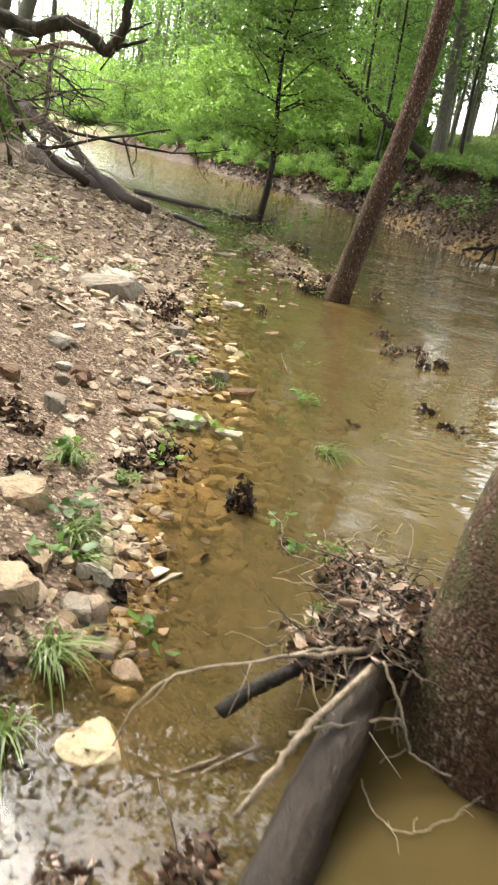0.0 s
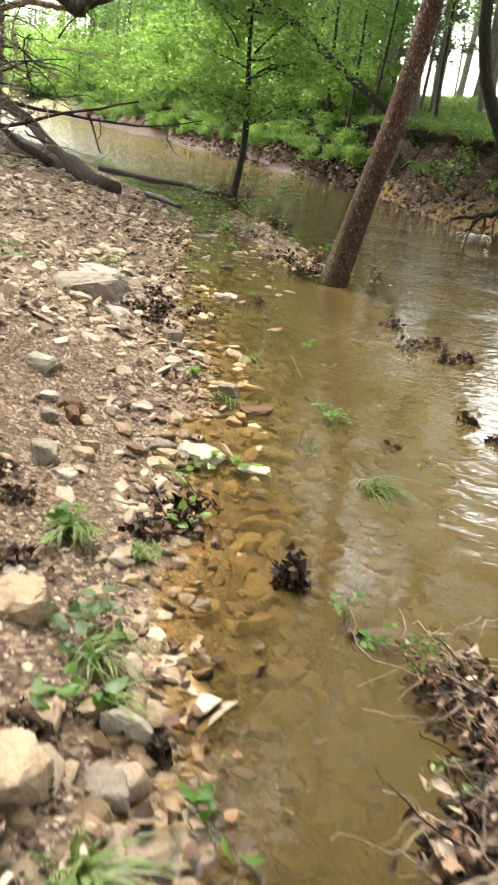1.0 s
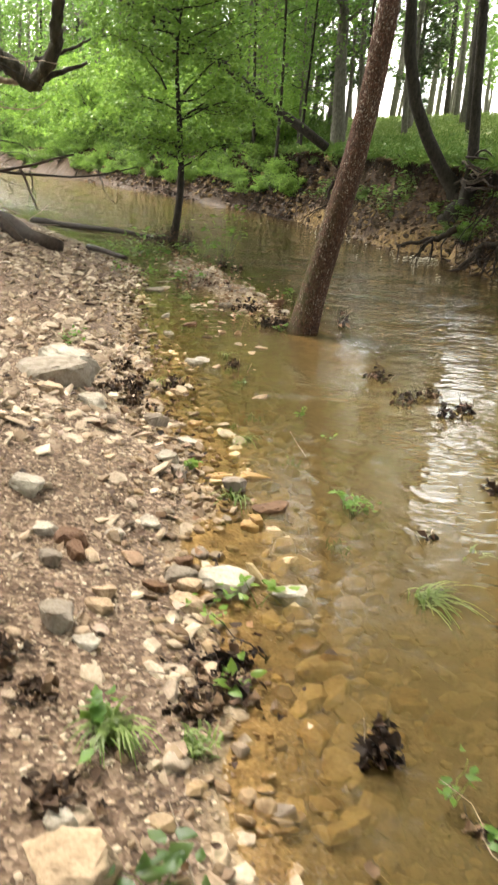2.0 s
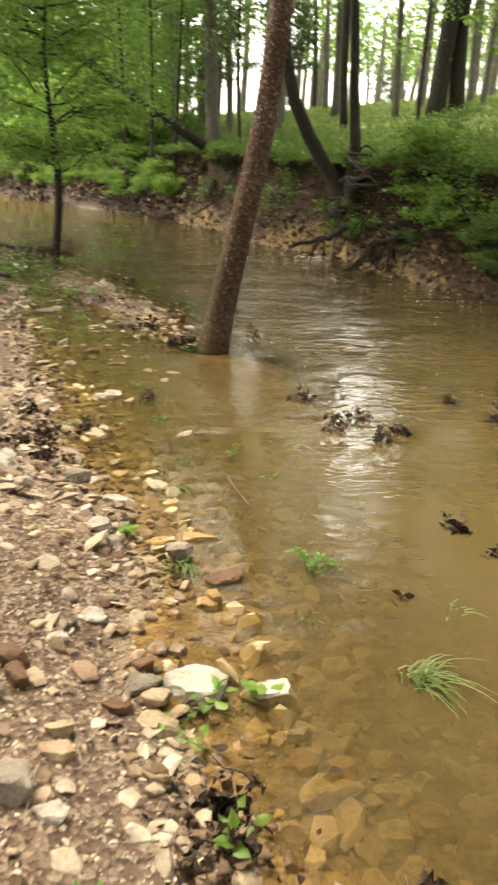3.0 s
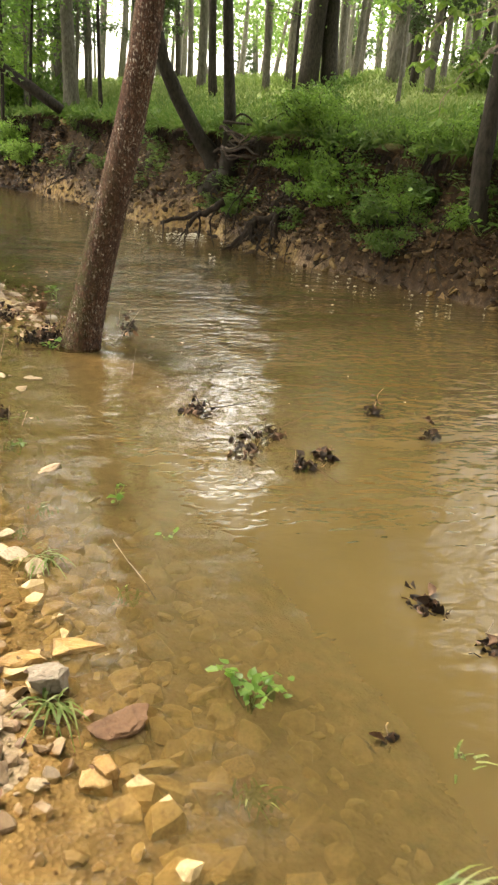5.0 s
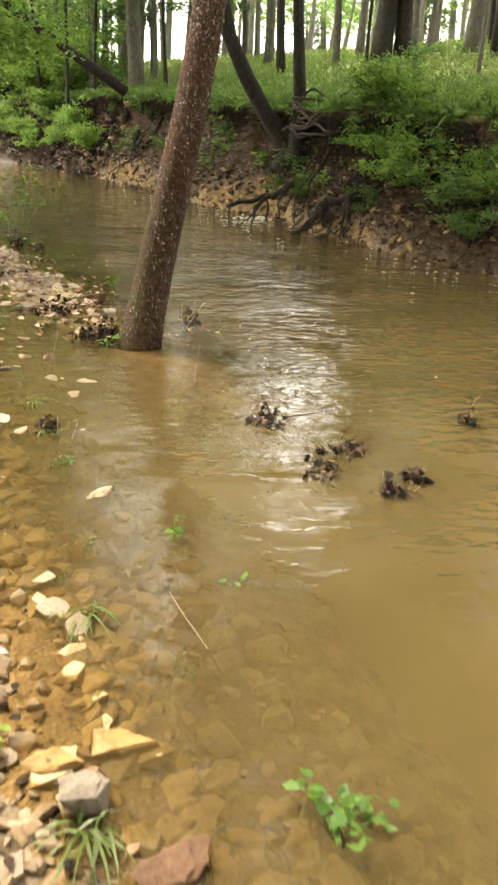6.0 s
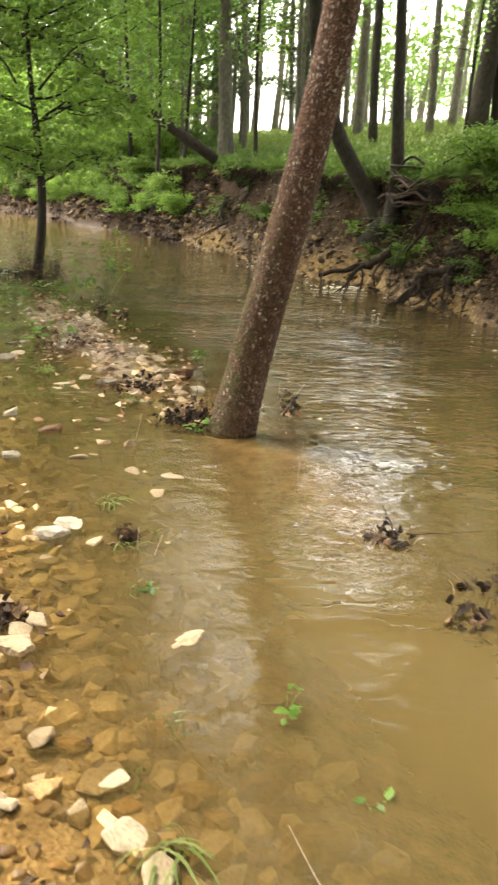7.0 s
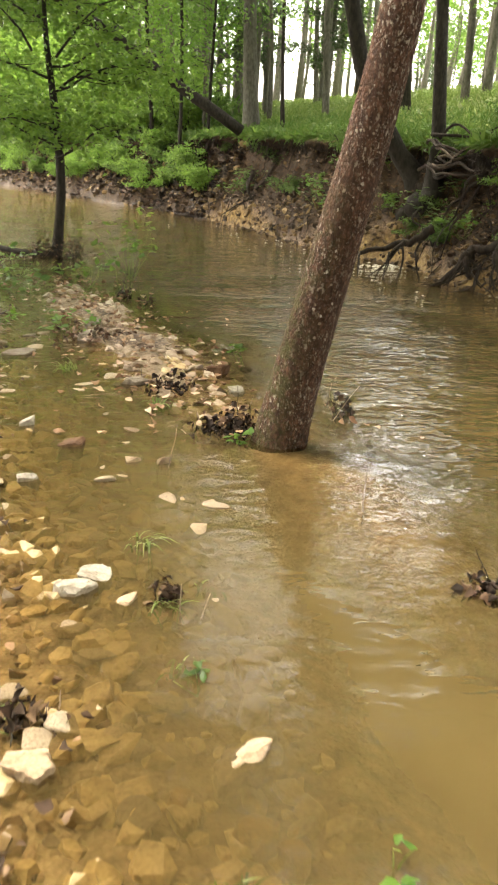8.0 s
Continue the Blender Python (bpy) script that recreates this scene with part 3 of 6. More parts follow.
def limbs(rng, start, count, reach, rise, r0, z_span, wob=.12, sides=6, arc=(0, 2 * np.pi)):
    """Limbs with twigs from points along a trunk: triangles of the wood, and the places of the twigs' ends."""
    made, ends = [], []
    for i in range(count):
        h, tw = Heap(), []
        made.append((h, tw))
        s = start(z_span[0] + (z_span[1] - z_span[0]) * (i + rng.uniform(.1, .9)) / count)
        a = rng.uniform(*arc)
        L = reach * rng.uniform(.6, 1.1)
        tip = s + np.array([math.cos(a) * L, math.sin(a) * L, rise * L * rng.uniform(.2, 1.2)])
        p = bend(s, tip, 7, wob, rng)
        h.add(*tube(p, np.linspace(r0, r0 * .25, 7), sides))
        for k in range(4):
            q = p[2 + min(k, 4)]
            b = rng.uniform(0, 2 * np.pi)
            m = L * rng.uniform(.25, .5)
            e = q + np.array([math.cos(b) * m, math.sin(b) * m, m * rng.uniform(-.15, .45)])
            tw.append(tube(bend(q, e, 4, .1, rng), np.linspace(r0 * .35, r0 * .1, 4), 4, cap=False))
            ends += [e, (q + e) / 2]
        ends += [tip, p[5], p[4]]
    return made, np.array(ends)

def add_limbs(root, made, material, split=True):
    for h, tw in made:
        if not split:
            for v, f in tw:
                h.add(v, f)
        limb = part("limb", h.mesh("limb", material, True), root)
        for v, f in tw if split else ():
            h = Heap()
            h.add(v, f)
            part("twig", h.mesh("twig", material, True), limb)

def woodland_tree(name, seed, tall, radius, lean, low, each, leaf, material, bark_material, label, reach=2.4, spread=.5, limb_count=12, category="tree", broad=0.0):
    rng = np.random.default_rng(seed)
    n = 16
    z = np.linspace(-.4, tall, n)
    p = np.stack([lean[0] * z + .12 * np.sin(z * .5 + seed), lean[1] * z + .12 * np.cos(z * .43 + seed), z], -1)
    r = radius * (1 - .06 * np.clip(z, 0, 99) * 8 / tall) + radius * .25 * np.exp(-np.clip(z, 0, 9) / .35)
    h = Heap()
    h.add(*tube(p, r, 14, .03, rng))
    root = empty(name)
    part("trunk", h.mesh("trunk", bark_material, True), root)
    def at(zz):
        return np.array([np.interp(zz, z, p[:, k]) for k in range(3)])
    w, ends = limbs(rng, at, limb_count, reach, .5, radius * .28, (low, tall * .97))
    add_limbs(root, w, bark_material, False)
    crown_part(root, rng, ends, each, spread, leaf, material)
    # Upper crown above the view, added to block sky and shade the ground.
    if broad:
        a, q = rng.uniform(0, 2 * np.pi, 110), broad * np.sqrt(rng.random(110))
        roof = np.stack([lean[0] * tall + q * np.cos(a), lean[1] * tall + q * np.sin(a), tall * rng.uniform(.74, 1.02, 110) - .12 * q], -1)
        h = Heap()
        for e in roof[::5]:
            h.add(*tube(bend(at(tall * .72), e, 6, .06, rng), np.linspace(radius * .25, .012, 6), 5, cap=False))
        part("boughs", h.mesh("boughs", bark_material, True), root)
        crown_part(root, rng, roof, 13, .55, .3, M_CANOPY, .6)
    return tagged(root, label, category, "trees of the far wood")

def place(ob, x, y, z=None, turn=0.0, size=1.0, tip=0.0):
    ob.matrix_basis = Matrix.Translation((x, y, on(x, y) if z is None else z)) @ Euler((tip, 0, turn)).to_matrix().to_4x4() @ Matrix.Scale(size, 4)
    return ob

def again(ob, x, y, z=None, turn=0.0, size=1.0):
    return copy_thing(ob, Matrix.Translation((x, y, on(x, y) if z is None else z)) @ Matrix.Rotation(turn, 4, "Z") @ Matrix.Scale(size, 4))

# leaning flaky-barked tree that stands in the stream
def syc_axis(h):
    k = min(h, 2.4)
    return .151 * k + .055 * k * k - .0184 * k ** 3 + .09 * (h - k), -.157 * h

syc = hero_trunk("leaning_tree", (.322, 9.76), syc_axis, 10.5, lambda h: .146 - .03 * min(h, 2.6) + .0042 * min(h, 2.6) ** 2 - .006 * max(h - 2.6, 0), .016, M_BARK_SYC, "", rings=150)
tagged(syc, "leaning tree with flaking brown bark standing in the stream", "tree")
# Broad crown above the view, added to keep sky reflections off the water.
rng = np.random.default_rng(11)
w, ends = limbs(rng, lambda z: np.array([.322 + syc_axis(z)[0], 9.76 + syc_axis(z)[1], z]), 10, 3.0, .4, .04, (6.4, 10.3), arc=(-1.3, 1.6))
add_limbs(syc, w, M_BARK_SYC)
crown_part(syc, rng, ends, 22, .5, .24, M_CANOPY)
# stout tree at the water's edge
def near_axis(h):
    k = min(max(h, 0), 1.0)
    return -.06 * k + .17 * k * k + .28 * max(h - 1, 0), .02 * h

near = hero_trunk("stout_tree", (1.43, 2.38), near_axis, 6.0, lambda h: .272 - .012 * h, .02, M_BARK_OLD, "", sides=48, moss_side=(-1.15, .45), seed=8)
tagged(near, "thick mossy tree trunk with flaking bark at the water's edge", "tree")
rng = np.random.default_rng(13)
w, ends = limbs(rng, lambda z: np.array([1.43 + near_axis(z)[0], 2.38 + near_axis(z)[1], z]), 6, 2.0, .6, .06, (4.2, 5.9))
add_limbs(near, w, M_BARK_OLD)
crown_part(near, rng, ends, 14, .45, .12, M_LEAF)
# ---- wood on the far bank ----
t_grey = woodland_tree("woodland_tree", 21, 13, .17, (.01, .01), 3.2, 13, .17, M_LEAFD, M_BARK_GREY, "tall grey-barked tree with sparse spring leaves on the grassy bank", broad=3.6)
t_slim = woodland_tree("slim_tree", 22, 13, .1, (.03, 0), 9.6, 8, .14, M_LEAF, M_BARK_GREY, "slim grey tree with light green leaves on the grassy bank", reach=1.7, limb_count=9)
t_dark = woodland_tree("dark_tree", 23, 14, .11, (-.03, .01), 10.2, 8, .15, M_LEAFD, M_BARK_DARK, "dark-trunked tree with thin foliage on the bank", reach=2.0, limb_count=9, broad=3.6)
t_cedar = woodland_tree("cedar_tree", 24, 10, .2, (0, 0), 2.2, 26, .2, M_NEEDLE, M_BARK_GREY, "dark cedar with drooping needle sprays in the wood", reach=2.3, limb_count=22, spread=.35)
t_big = woodland_tree("old_tree", 25, 14, .24, (.02, 0), 4.6, 10, .17, M_LEAFD, M_BARK_DARK, "old dark-barked tree with a broad trunk on the bank", reach=3.0, broad=3.6)
t_stem = woodland_tree("thin_stem", 26, 6.5, .045, (.02, 0), 2.0, 8, .12, M_LEAF, M_BARK_DARK, "thin dark young tree at the edge of the bank", reach=1.1, limb_count=8, spread=.3)

t_stout = woodland_tree("stout_woodland_tree", 28, 7.2, .2, (.005, 0), 3.0, 14, .15, M_LEAFD, M_BARK_GREY, "grey-brown tree with a straight trunk behind the cut bank", reach=1.9, limb_count=10)
place(t_stout, 1.42, 28.1, turn=.3)
place(t_grey, 9.7, 24.9, turn=2.6, size=1.3)
for x, y, a, k in ((-1.1, 34.4, .3, 1.2), (1.9, 38.0, 5.0, 1.25), (-.9, 40, .7, 1.4), (.6, 43, 3.1, 1.5)):
    again(t_stout, x, y, turn=a, size=k)
place(t_slim, 6.45, 26.6, turn=1.0)
place(t_dark, 5.0, 25.8, turn=.2)
place(t_cedar, 4.6, 35.1, turn=.4, size=.55)
place(t_big, 7.35, 25.1, turn=.5)
place(t_stem, -.5, 28.3, turn=.2, size=1.2)
again(t_big, 7.95, 25.3, turn=2.2, size=.9)
again(t_slim, 6.0, 33.0, turn=2.1, size=1.5)
again(t_slim, 8.5, 30.2, turn=4.0, size=1.3)
for x, y, a, s in ((12.2, 30.0, .4, 1.2), (14, 24, 1.3, 1.2)):
    again(t_grey, x, y, turn=a, size=s)
for x, y, a, s in ((9.4, 28.7, .3, 1.1), (2.2, 31.2, 2.4, .7), (11.0, 33, 1.9, 1.3), (2.6, 36, 3.6, .75), (5.2, 41, .9, 1.2), (12.5, 23.5, 5.2, 1.0), (10.4, 36, 4.4, 1.2), (3.2, 44, 2.9, .85), (7.0, 40, 1.2, 1.2)):
    again(t_slim, x, y, turn=a, size=s)
for x, y, a, s in ((9.2, 23.2, 2.0, .9), (10.8, 26.5, 1.0, 1.2), (-2.5, 38, 4.0, 1.1), (13.4, 27.5, 3.0, 1.1), (7.6, 46, 2.0, 1.2)):
    again(t_dark, x, y, turn=a, size=s)
for x, y, a, s in ((1.0, 36, 1.4, 1.1), (2.9, 40, 2.9, 1.2), (-4, 44, 5.0, 1.2), (8.5, 20.6, .3, .95), (10.3, 22.2, 2.1, 1.0), (-1.5, 48, .7, 1.3)):
    again(t_cedar, x, y, turn=a, size=s)
for x, y, a, s in ((.45, 27.6, 1.8, .8), (2.2, 26.4, 3.3, .9), (-1.2, 30.4, 4.7, 1.1), (8.9, 21.4, .6, .9), (5.5, 20.5, 2.2, .7)):
    again(t_stem, x, y, turn=a, size=s)
leafy = woodland_tree("leafy_tree", 29, 10, .09, (.02, .01), 3.4, 15, .17, M_LEAF, M_BARK_GREY, "grey-stemmed tree with light spring leaves on the pasture", reach=2.5, limb_count=16, spread=.5)
place(leafy, 3.6, 29.5, turn=.9)
for x, y, a, s in ((9.4, 27.2, 4.1, .95), (4.4, 34, .3, 1.15), (11.4, 31.5, 5.2, 1.1), (12.8, 27, 1.6, 1.0), (10.2, 23.6, 2.7, .85), (5.0, 41, 1.1, 1.2), (2.0, 33.6, 3.9, .82), (16.5, 34, .5, 1.2), (-.6, 32.6, 2.5, .82), (17, 41, 4.6, 1.4)):
    again(leafy, x, y, turn=a, size=s)
sprays = woodland_tree("understory_tree", 27, 6.0, .05, (.03, .02), 1.6, 16, .12, M_LEAF, M_BARK_GREY, "slender understory tree with pale green leaves", reach=1.6, limb_count=14, spread=.32)
place(sprays, 8.6, 27.5, turn=.4)
for x, y, a, s in ((.2, 29.5, 1, 1.0), (-1.6, 32, 2, 1.2), (11.5, 27, 4, 1.1), (-3.2, 36.5, 5, 1.4), (7.2, 19.6, .3, .8), (10.2, 19.5, 1.7, .9), (-6.2, 42, 2.6, 1.5), (-9, 48, 3.9, 1.6), (-13, 55, .9, 1.7), (-.2, 37.5, 4.4, 1.3), (.6, 33.5, 3.0, 1.1), (-18, 62, 5.1, 1.8), (-24, 70, .2, 1.9), (8, 40, 2.2, .65), (11.2, 42.5, 3.5, .65), (14.4, 44, 2.9, .65)):
    again(sprays, x, y, turn=a, size=s)
# far wood along the bend of the stream, with two gaps of open sky over it
def open_sky(x, y):
    return abs(x - .03 * (y - 7)) < 3.8 or .17 < x / (y - 7) < .36
wood = np.random.default_rng(5)
for i in range(40):
    x = -44 + i * 1.15 + wood.uniform(-.5, .5)
    y = 68 - .62 * (x + 44) + wood.uniform(0, 18)
    if beyond(x, y) > 2 or inland(x, y) > 3:
        again((t_grey, t_slim, t_dark, t_grey)[i % 4], x, y, turn=wood.uniform(0, 6), size=wood.uniform(1.0, 1.35) * (.72 if open_sky(x, y) else 1))
for i in range(22):
    x, y = -12 - 1.5 * i + wood.uniform(-.7, .7), 29 + 2.4 * i + wood.uniform(-3, 6)
    if inland(x, y) > 2 or beyond(x, y) > 2:
        again((t_grey, t_cedar, t_dark, sprays)[i % 4], x, y, turn=wood.uniform(0, 6), size=wood.uniform(1.0, 1.4))
for i in range(16):
    x = -24 + i * 3.4 + wood.uniform(-1, 1)
    y = 66 - .25 * x + wood.uniform(0, 12)
    again((t_cedar, t_grey)[i % 2], x, y, turn=wood.uniform(0, 6), size=.8 if open_sky(x, y) else 1.3)
# trees behind and beside the path, mostly unseen, added to roof the stream over
for i, (x, y, s) in enumerate(((-7, 3, 1.0), (-10, 12, 1.1), (-5, -5, 1.1), (3, -6, 1.0), (11, 4, 1.1), (14, 12, 1.2), (-14, 22, 1.1), (-16, 4, 1.2), (-11, 27, 1.0), (-17, 32, 1.2), (-22, 38, 1.2), (-27, 46, 1.3), (-24, 28, 1.2))):
    again((t_grey, t_dark, t_slim)[i % 3], x, y, turn=i * 1.3, size=s)

# unseen high-crowned trees beside the path, added to block sky over the stream
def canopy_tree(seed, over, material, label, wide=4.6):
    """A tall unseen tree at the origin whose broad high crown leans out towards a point."""
    rng = np.random.default_rng(seed)
    z = np.linspace(-.4, 12, 14)
    bow = np.clip(z / 12, 0, 1) ** 2.2
    p = np.stack([over[0] * .5 * bow + .15 * np.sin(z * .6 + seed), over[1] * .5 * bow + .15 * np.cos(z * .5), z], -1)
    h = Heap()
    h.add(*tube(p, np.linspace(.3, .1, 14), 14, .03, rng))
    root = empty("canopy_tree")
    part("trunk", h.mesh("trunk", M_BARK_GREY, True), root)
    ends = []
    for i in range(13):
        s = p[7 + i % 6]
        a, q = 2 * np.pi * i * .382, math.sqrt((i + .5) / 13)
        tip = np.array([over[0] + wide * q * math.cos(a), over[1] + wide * q * math.sin(a), 9.6 + 3.2 * rng.random()])
        w = bend(s, tip, 9, .08, rng, sag=-.5)
        h = Heap()
        h.add(*tube(w, np.linspace(.085, .02, 9), 7))
        part("limb", h.mesh("limb", M_BARK_GREY, True), root)
        for k in range(3, 9):
            for j in range(3):
                ends.append(w[k] + rng.standard_normal(3) * [.75, .75, .5])
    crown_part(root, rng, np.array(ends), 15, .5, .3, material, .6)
    return tagged(root, label, "tree", "trees beside the path")
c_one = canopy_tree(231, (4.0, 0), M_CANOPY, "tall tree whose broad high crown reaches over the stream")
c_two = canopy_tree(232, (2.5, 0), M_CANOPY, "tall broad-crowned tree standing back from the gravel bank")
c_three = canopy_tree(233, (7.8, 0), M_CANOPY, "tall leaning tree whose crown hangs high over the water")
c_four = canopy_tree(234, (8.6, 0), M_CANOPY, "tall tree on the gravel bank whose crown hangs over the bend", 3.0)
place(c_four, -10, 16.9)
again(c_four, -8.6, 17.4, turn=.05, size=1.05)
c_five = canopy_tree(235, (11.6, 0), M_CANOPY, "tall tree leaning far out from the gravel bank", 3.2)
place(c_five, -12.2, 21.8)
again(c_five, -12.4, 25.8)
again(c_five, -13.8, 30.2, turn=.0, size=1.15)
again(c_four, 10.5, 21.2, turn=3.12, size=1.0)
again(c_four, 9.2, 14.0, turn=3.2, size=.92)
place(c_three, -8.4, 2.6)
again(c_three, 9.4, 9.6, turn=3.05, size=1.05)
again(c_three, 9.0, 4.2, turn=3.3, size=1.0)
place(c_one, -8.5, 1.0)
place(c_two, -13.5, 8.5, turn=.3)
for i, (x, y, a, s) in enumerate(((-8.5, -5.5, .2, 1.0), (9.5, 13.5, 3.3, 1.2), (9.5, 0, 3.0, 1.1), (9.0, 6.5, 3.2, 1.1), (2.0, -7.0, 1.7, 1.0), (-3.5, -7.5, 1.2, 1.0), (7.5, -6, 2.4, 1.0), (13, 3, 3.1, 1.15), (-14, 3, .1, 1.15), (-15, 13, .4, 1.2), (-13, 20, .3, 1.2), (13.5, 9.5, 3.0, 1.2), (-15, -4, .2, 1.1), (14, -4, 2.8, 1.1), (-19, 26, .4, 1.3))):
    again((c_one, c_two)[i % 2], x, y, turn=a, size=s)
# Ring behind the view, added to close off low sky light.
for i in range(17):
    a = radians(158 + 13.5 * i)
    again((c_two, c_one)[i % 2], .5 + 15.5 * math.cos(a), 3 + 15.5 * math.sin(a), turn=a + 3.1, size=.72 + .1 * math.sin(i * 2.3))

# unseen tall tree on the gravel bank, added to keep sun and sky off the shallows
def overhanging_tree():
    rng = np.random.default_rng(29)
    p = np.array([(-10.6, 15.4, .2), (-10.2, 15.3, 2), (-9.2, 15.0, 4.4), (-7.2, 14.7, 6.0), (-4.4, 14.4, 6.9), (-2.0, 14.6, 7.1), (-.4, 14.9, 7.5), (1.2, 15.3, 7.8)])
    h = Heap()
    h.add(*tube(p, (.3, .24, .21, .18, .15, .12, .09, .04), 14, .04, rng))
    root = empty("overhanging_tree")
    part("trunk", h.mesh("trunk", M_BARK_GREY, True), root)
    w, ends = limbs(rng, lambda q: np.array([np.interp(q, np.arange(8), p[:, k]) for k in range(3)]), 24, 2.0, .1, .05, (3.2, 7.0))
    add_limbs(root, w, M_BARK_GREY)
    crown_part(root, rng, ends, 36, .5, .2, M_LEAFD, 1.4)
    w, ends = limbs(rng, lambda q: np.array([-6.2 + 5.0 * q, 15.4, 5.0 + .3 * math.sin(q * 9)]), 14, 1.1, .0, .03, (0, 1))
    add_limbs(root, w, M_BARK_GREY)
    crown_part(root, rng, ends, 26, .35, .18, M_LEAFD, .7)
    return tagged(root, "tall grey tree whose leafy crown hangs over the shallows", "tree")
overhanging_tree()

def shrub(seed, wide, tall, each, leaf, material, label, name="shrub", stems=9, flat=.45):
    rng = np.random.default_rng(seed)
    made, ends = [], []
    for i in range(stems):
        h = Heap()
        made.append(h)
        a, q = rng.uniform(0, 2 * np.pi), rng.uniform(.2, 1) ** .7
        tip = np.array([math.cos(a) * wide * q, math.sin(a) * wide * q, tall * rng.uniform(.12, 1) * (1 - .35 * q)])
        p = bend((math.cos(a) * .08, math.sin(a) * .08, -.1), tip, 7, .14, rng, sag=-.12)
        h.add(*tube(p, np.linspace(.022, .005, 7), 5))
        for k in range(2, 7):
            b = rng.uniform(0, 2 * np.pi)
            e = p[k] + np.array([math.cos(b), math.sin(b), .15]) * wide * .28 * rng.uniform(.4, 1)
            h.add(*tube(bend(p[k], e, 3, .1, rng), (.006, .005, .003), 3, cap=False))
            ends += [p[k], e, (p[k] + e) / 2]
    root = empty(name)
    for h in made:
        part("stem", h.mesh("stem", M_BARK_DARK, True), root)
    crown_part(root, rng, ends, each, wide * .12, leaf, material, flat, "foliage")
    return tagged(root, label, "shrub", "shrubs of the far bank")

s_bright = shrub(31, 1.6, 2.6, 21, .125, M_BUSH, "bright green leafy shrub on the far bank", stems=14)
s_dark = shrub(32, 1.3, 2.0, 18, .125, M_LEAFD, "dark green shrub on the far bank", stems=12)
s_low = shrub(33, .85, .95, 10, .085, M_BUSH, "low leafy bush hanging over the bank", stems=17, flat=.3)
s_weed = shrub(34, .55, .65, 9, .07, M_WEED, "small weedy bush on the bank", stems=12, flat=.35)
place(s_bright, -1.4, 31.6, turn=.3)
place(s_dark, -2.8, 35.0, turn=1.2)
place(s_low, 4.6, 16.2, 1.45, turn=.4, size=.8)
place(s_weed, 4.55, 13.7, turn=2.0)
for x, y, a, s in ((-3.6, 37.0, 2, 1.7), (-5.8, 41.0, 4, 1.9), (-8.8, 46, 1, 2.0), (-.2, 30.4, 5, .9), (-12, 52, 3, 1.9), (-16, 58, .5, 2.2), (-2.2, 33.6, 3.1, 1.5), (-21, 66, 2, 2.2), (-3.9, 39.5, .4, 2.2), (-7.0, 45.5, 2.2, 2.4), (-.8, 34.5, 1.3, 1.4), (-27, 76, 3.0, 2.6), (-10.2, 50, 5.5, 2.5)):
    again(s_bright, x, y, turn=a, size=s)
for x, y, a, s in ((-5.2, 38.6, .6, 1.3), (-7.4, 44, 2.6, 1.4), (-10.5, 49, 4.4, 1.5), (.6, 30.2, 1.1, .7), (-14, 55, 5.0, 1.5), (-19, 62, 3.3, 1.6), (-26, 74, .2, 1.8), (4.9, 17.9, 2.0, .6), (9.6, 20.2, 2.0, .8)):
    again(s_dark, x, y, turn=a, size=s)
for x, y, z, a, s in ((4.4, 15.6, 1.1, 1.7, .95), (4.75, 15.0, 1.35, 3.1, .8), (5.3, 14.8, 1.6, .9, .75), (3.15, 19.5, .85, 4.0, .6), (2.95, 20.2, .8, 5.1, .5), (5.9, 13.6, 1.6, 5.4, .8), (6.6, 12.6, 1.65, 2.8, .8), (4.05, 16.6, .75, 2.2, .5), (5.0, 14.0, .95, .6, .6)):
    again(s_low, x, y, z, turn=a, size=s)
for i, (x, y, z, s) in enumerate(((4.5, 13.2, .35, .8), (5.1, 13.6, .9, 1.0), (4.0, 15.3, .35, .8), (5.2, 12.9, .6, .8), (3.4, 17.2, .4, .7), (5.9, 12.2, 1.1, 1.1), (4.9, 14.7, 1.0, 1.0), (3.6, 18.2, .8, .7), (4.6, 14.1, .5, .7), (1.9, 22.3, .8, .7), (1.6, 24.3, 1.5, .8), (.9, 26.4, 1.5, .7), (2.7, 20.9, 1.6, .8), (5.4, 11.9, .3, .6), (.2, 27.4, .8, .8), (3.3, 18.0, .4, .6))):
    again(s_weed, x, y, z, turn=i * 1.9, size=s)

# unseen thicket behind the path, added to block low sky light
for i in range(22):
    a = radians(165 + 9.6 * i)
    x, y = .5 + (13 + 2 * math.sin(i * 1.9)) * math.cos(a), 2 + (12 + 2 * math.cos(i * 2.7)) * math.sin(a)
    again((s_dark, s_bright)[i % 2], x, y, max(on(x, y), -.2), turn=i * 1.3, size=(2.6, 2.1)[i % 2])
# thickets on the near side of the bend
for i, (x, y, s) in enumerate(((-13.5, 27.5, 1.6), (-16.5, 31.5, 1.9), (-20, 36.5, 2.0), (-24, 43, 2.3), (-29.5, 51, 2.5), (-36, 61, 2.8), (-12, 23.5, 1.3), (-44, 74, 3.2), (-19, 30, 2.0), (-26, 41, 2.6))):
    again((s_bright, s_dark)[i % 2], x, y, turn=i * 1.1, size=s)
for i, (x, y, s) in enumerate(((-33, 88, 3.2), (-40, 99, 3.4), (-48, 112, 3.8), (-31, 80, 2.8), (-22, 70, 2.6))):
    again((s_bright, s_dark)[i % 2], x, y, turn=i * 1.7, size=s)
# low growth that hangs over the edge of the far water
for i in range(17):
    y = 27.8 + i * 1.9
    x = float(along(FAR, y)) + .75 + .25 * math.sin(i * 2.1)
    again((s_low, s_weed)[i % 2], x, y, on(x, y) - .1, turn=i * .9, size=1.0 + .25 * math.sin(i * 1.3) + i * .03)

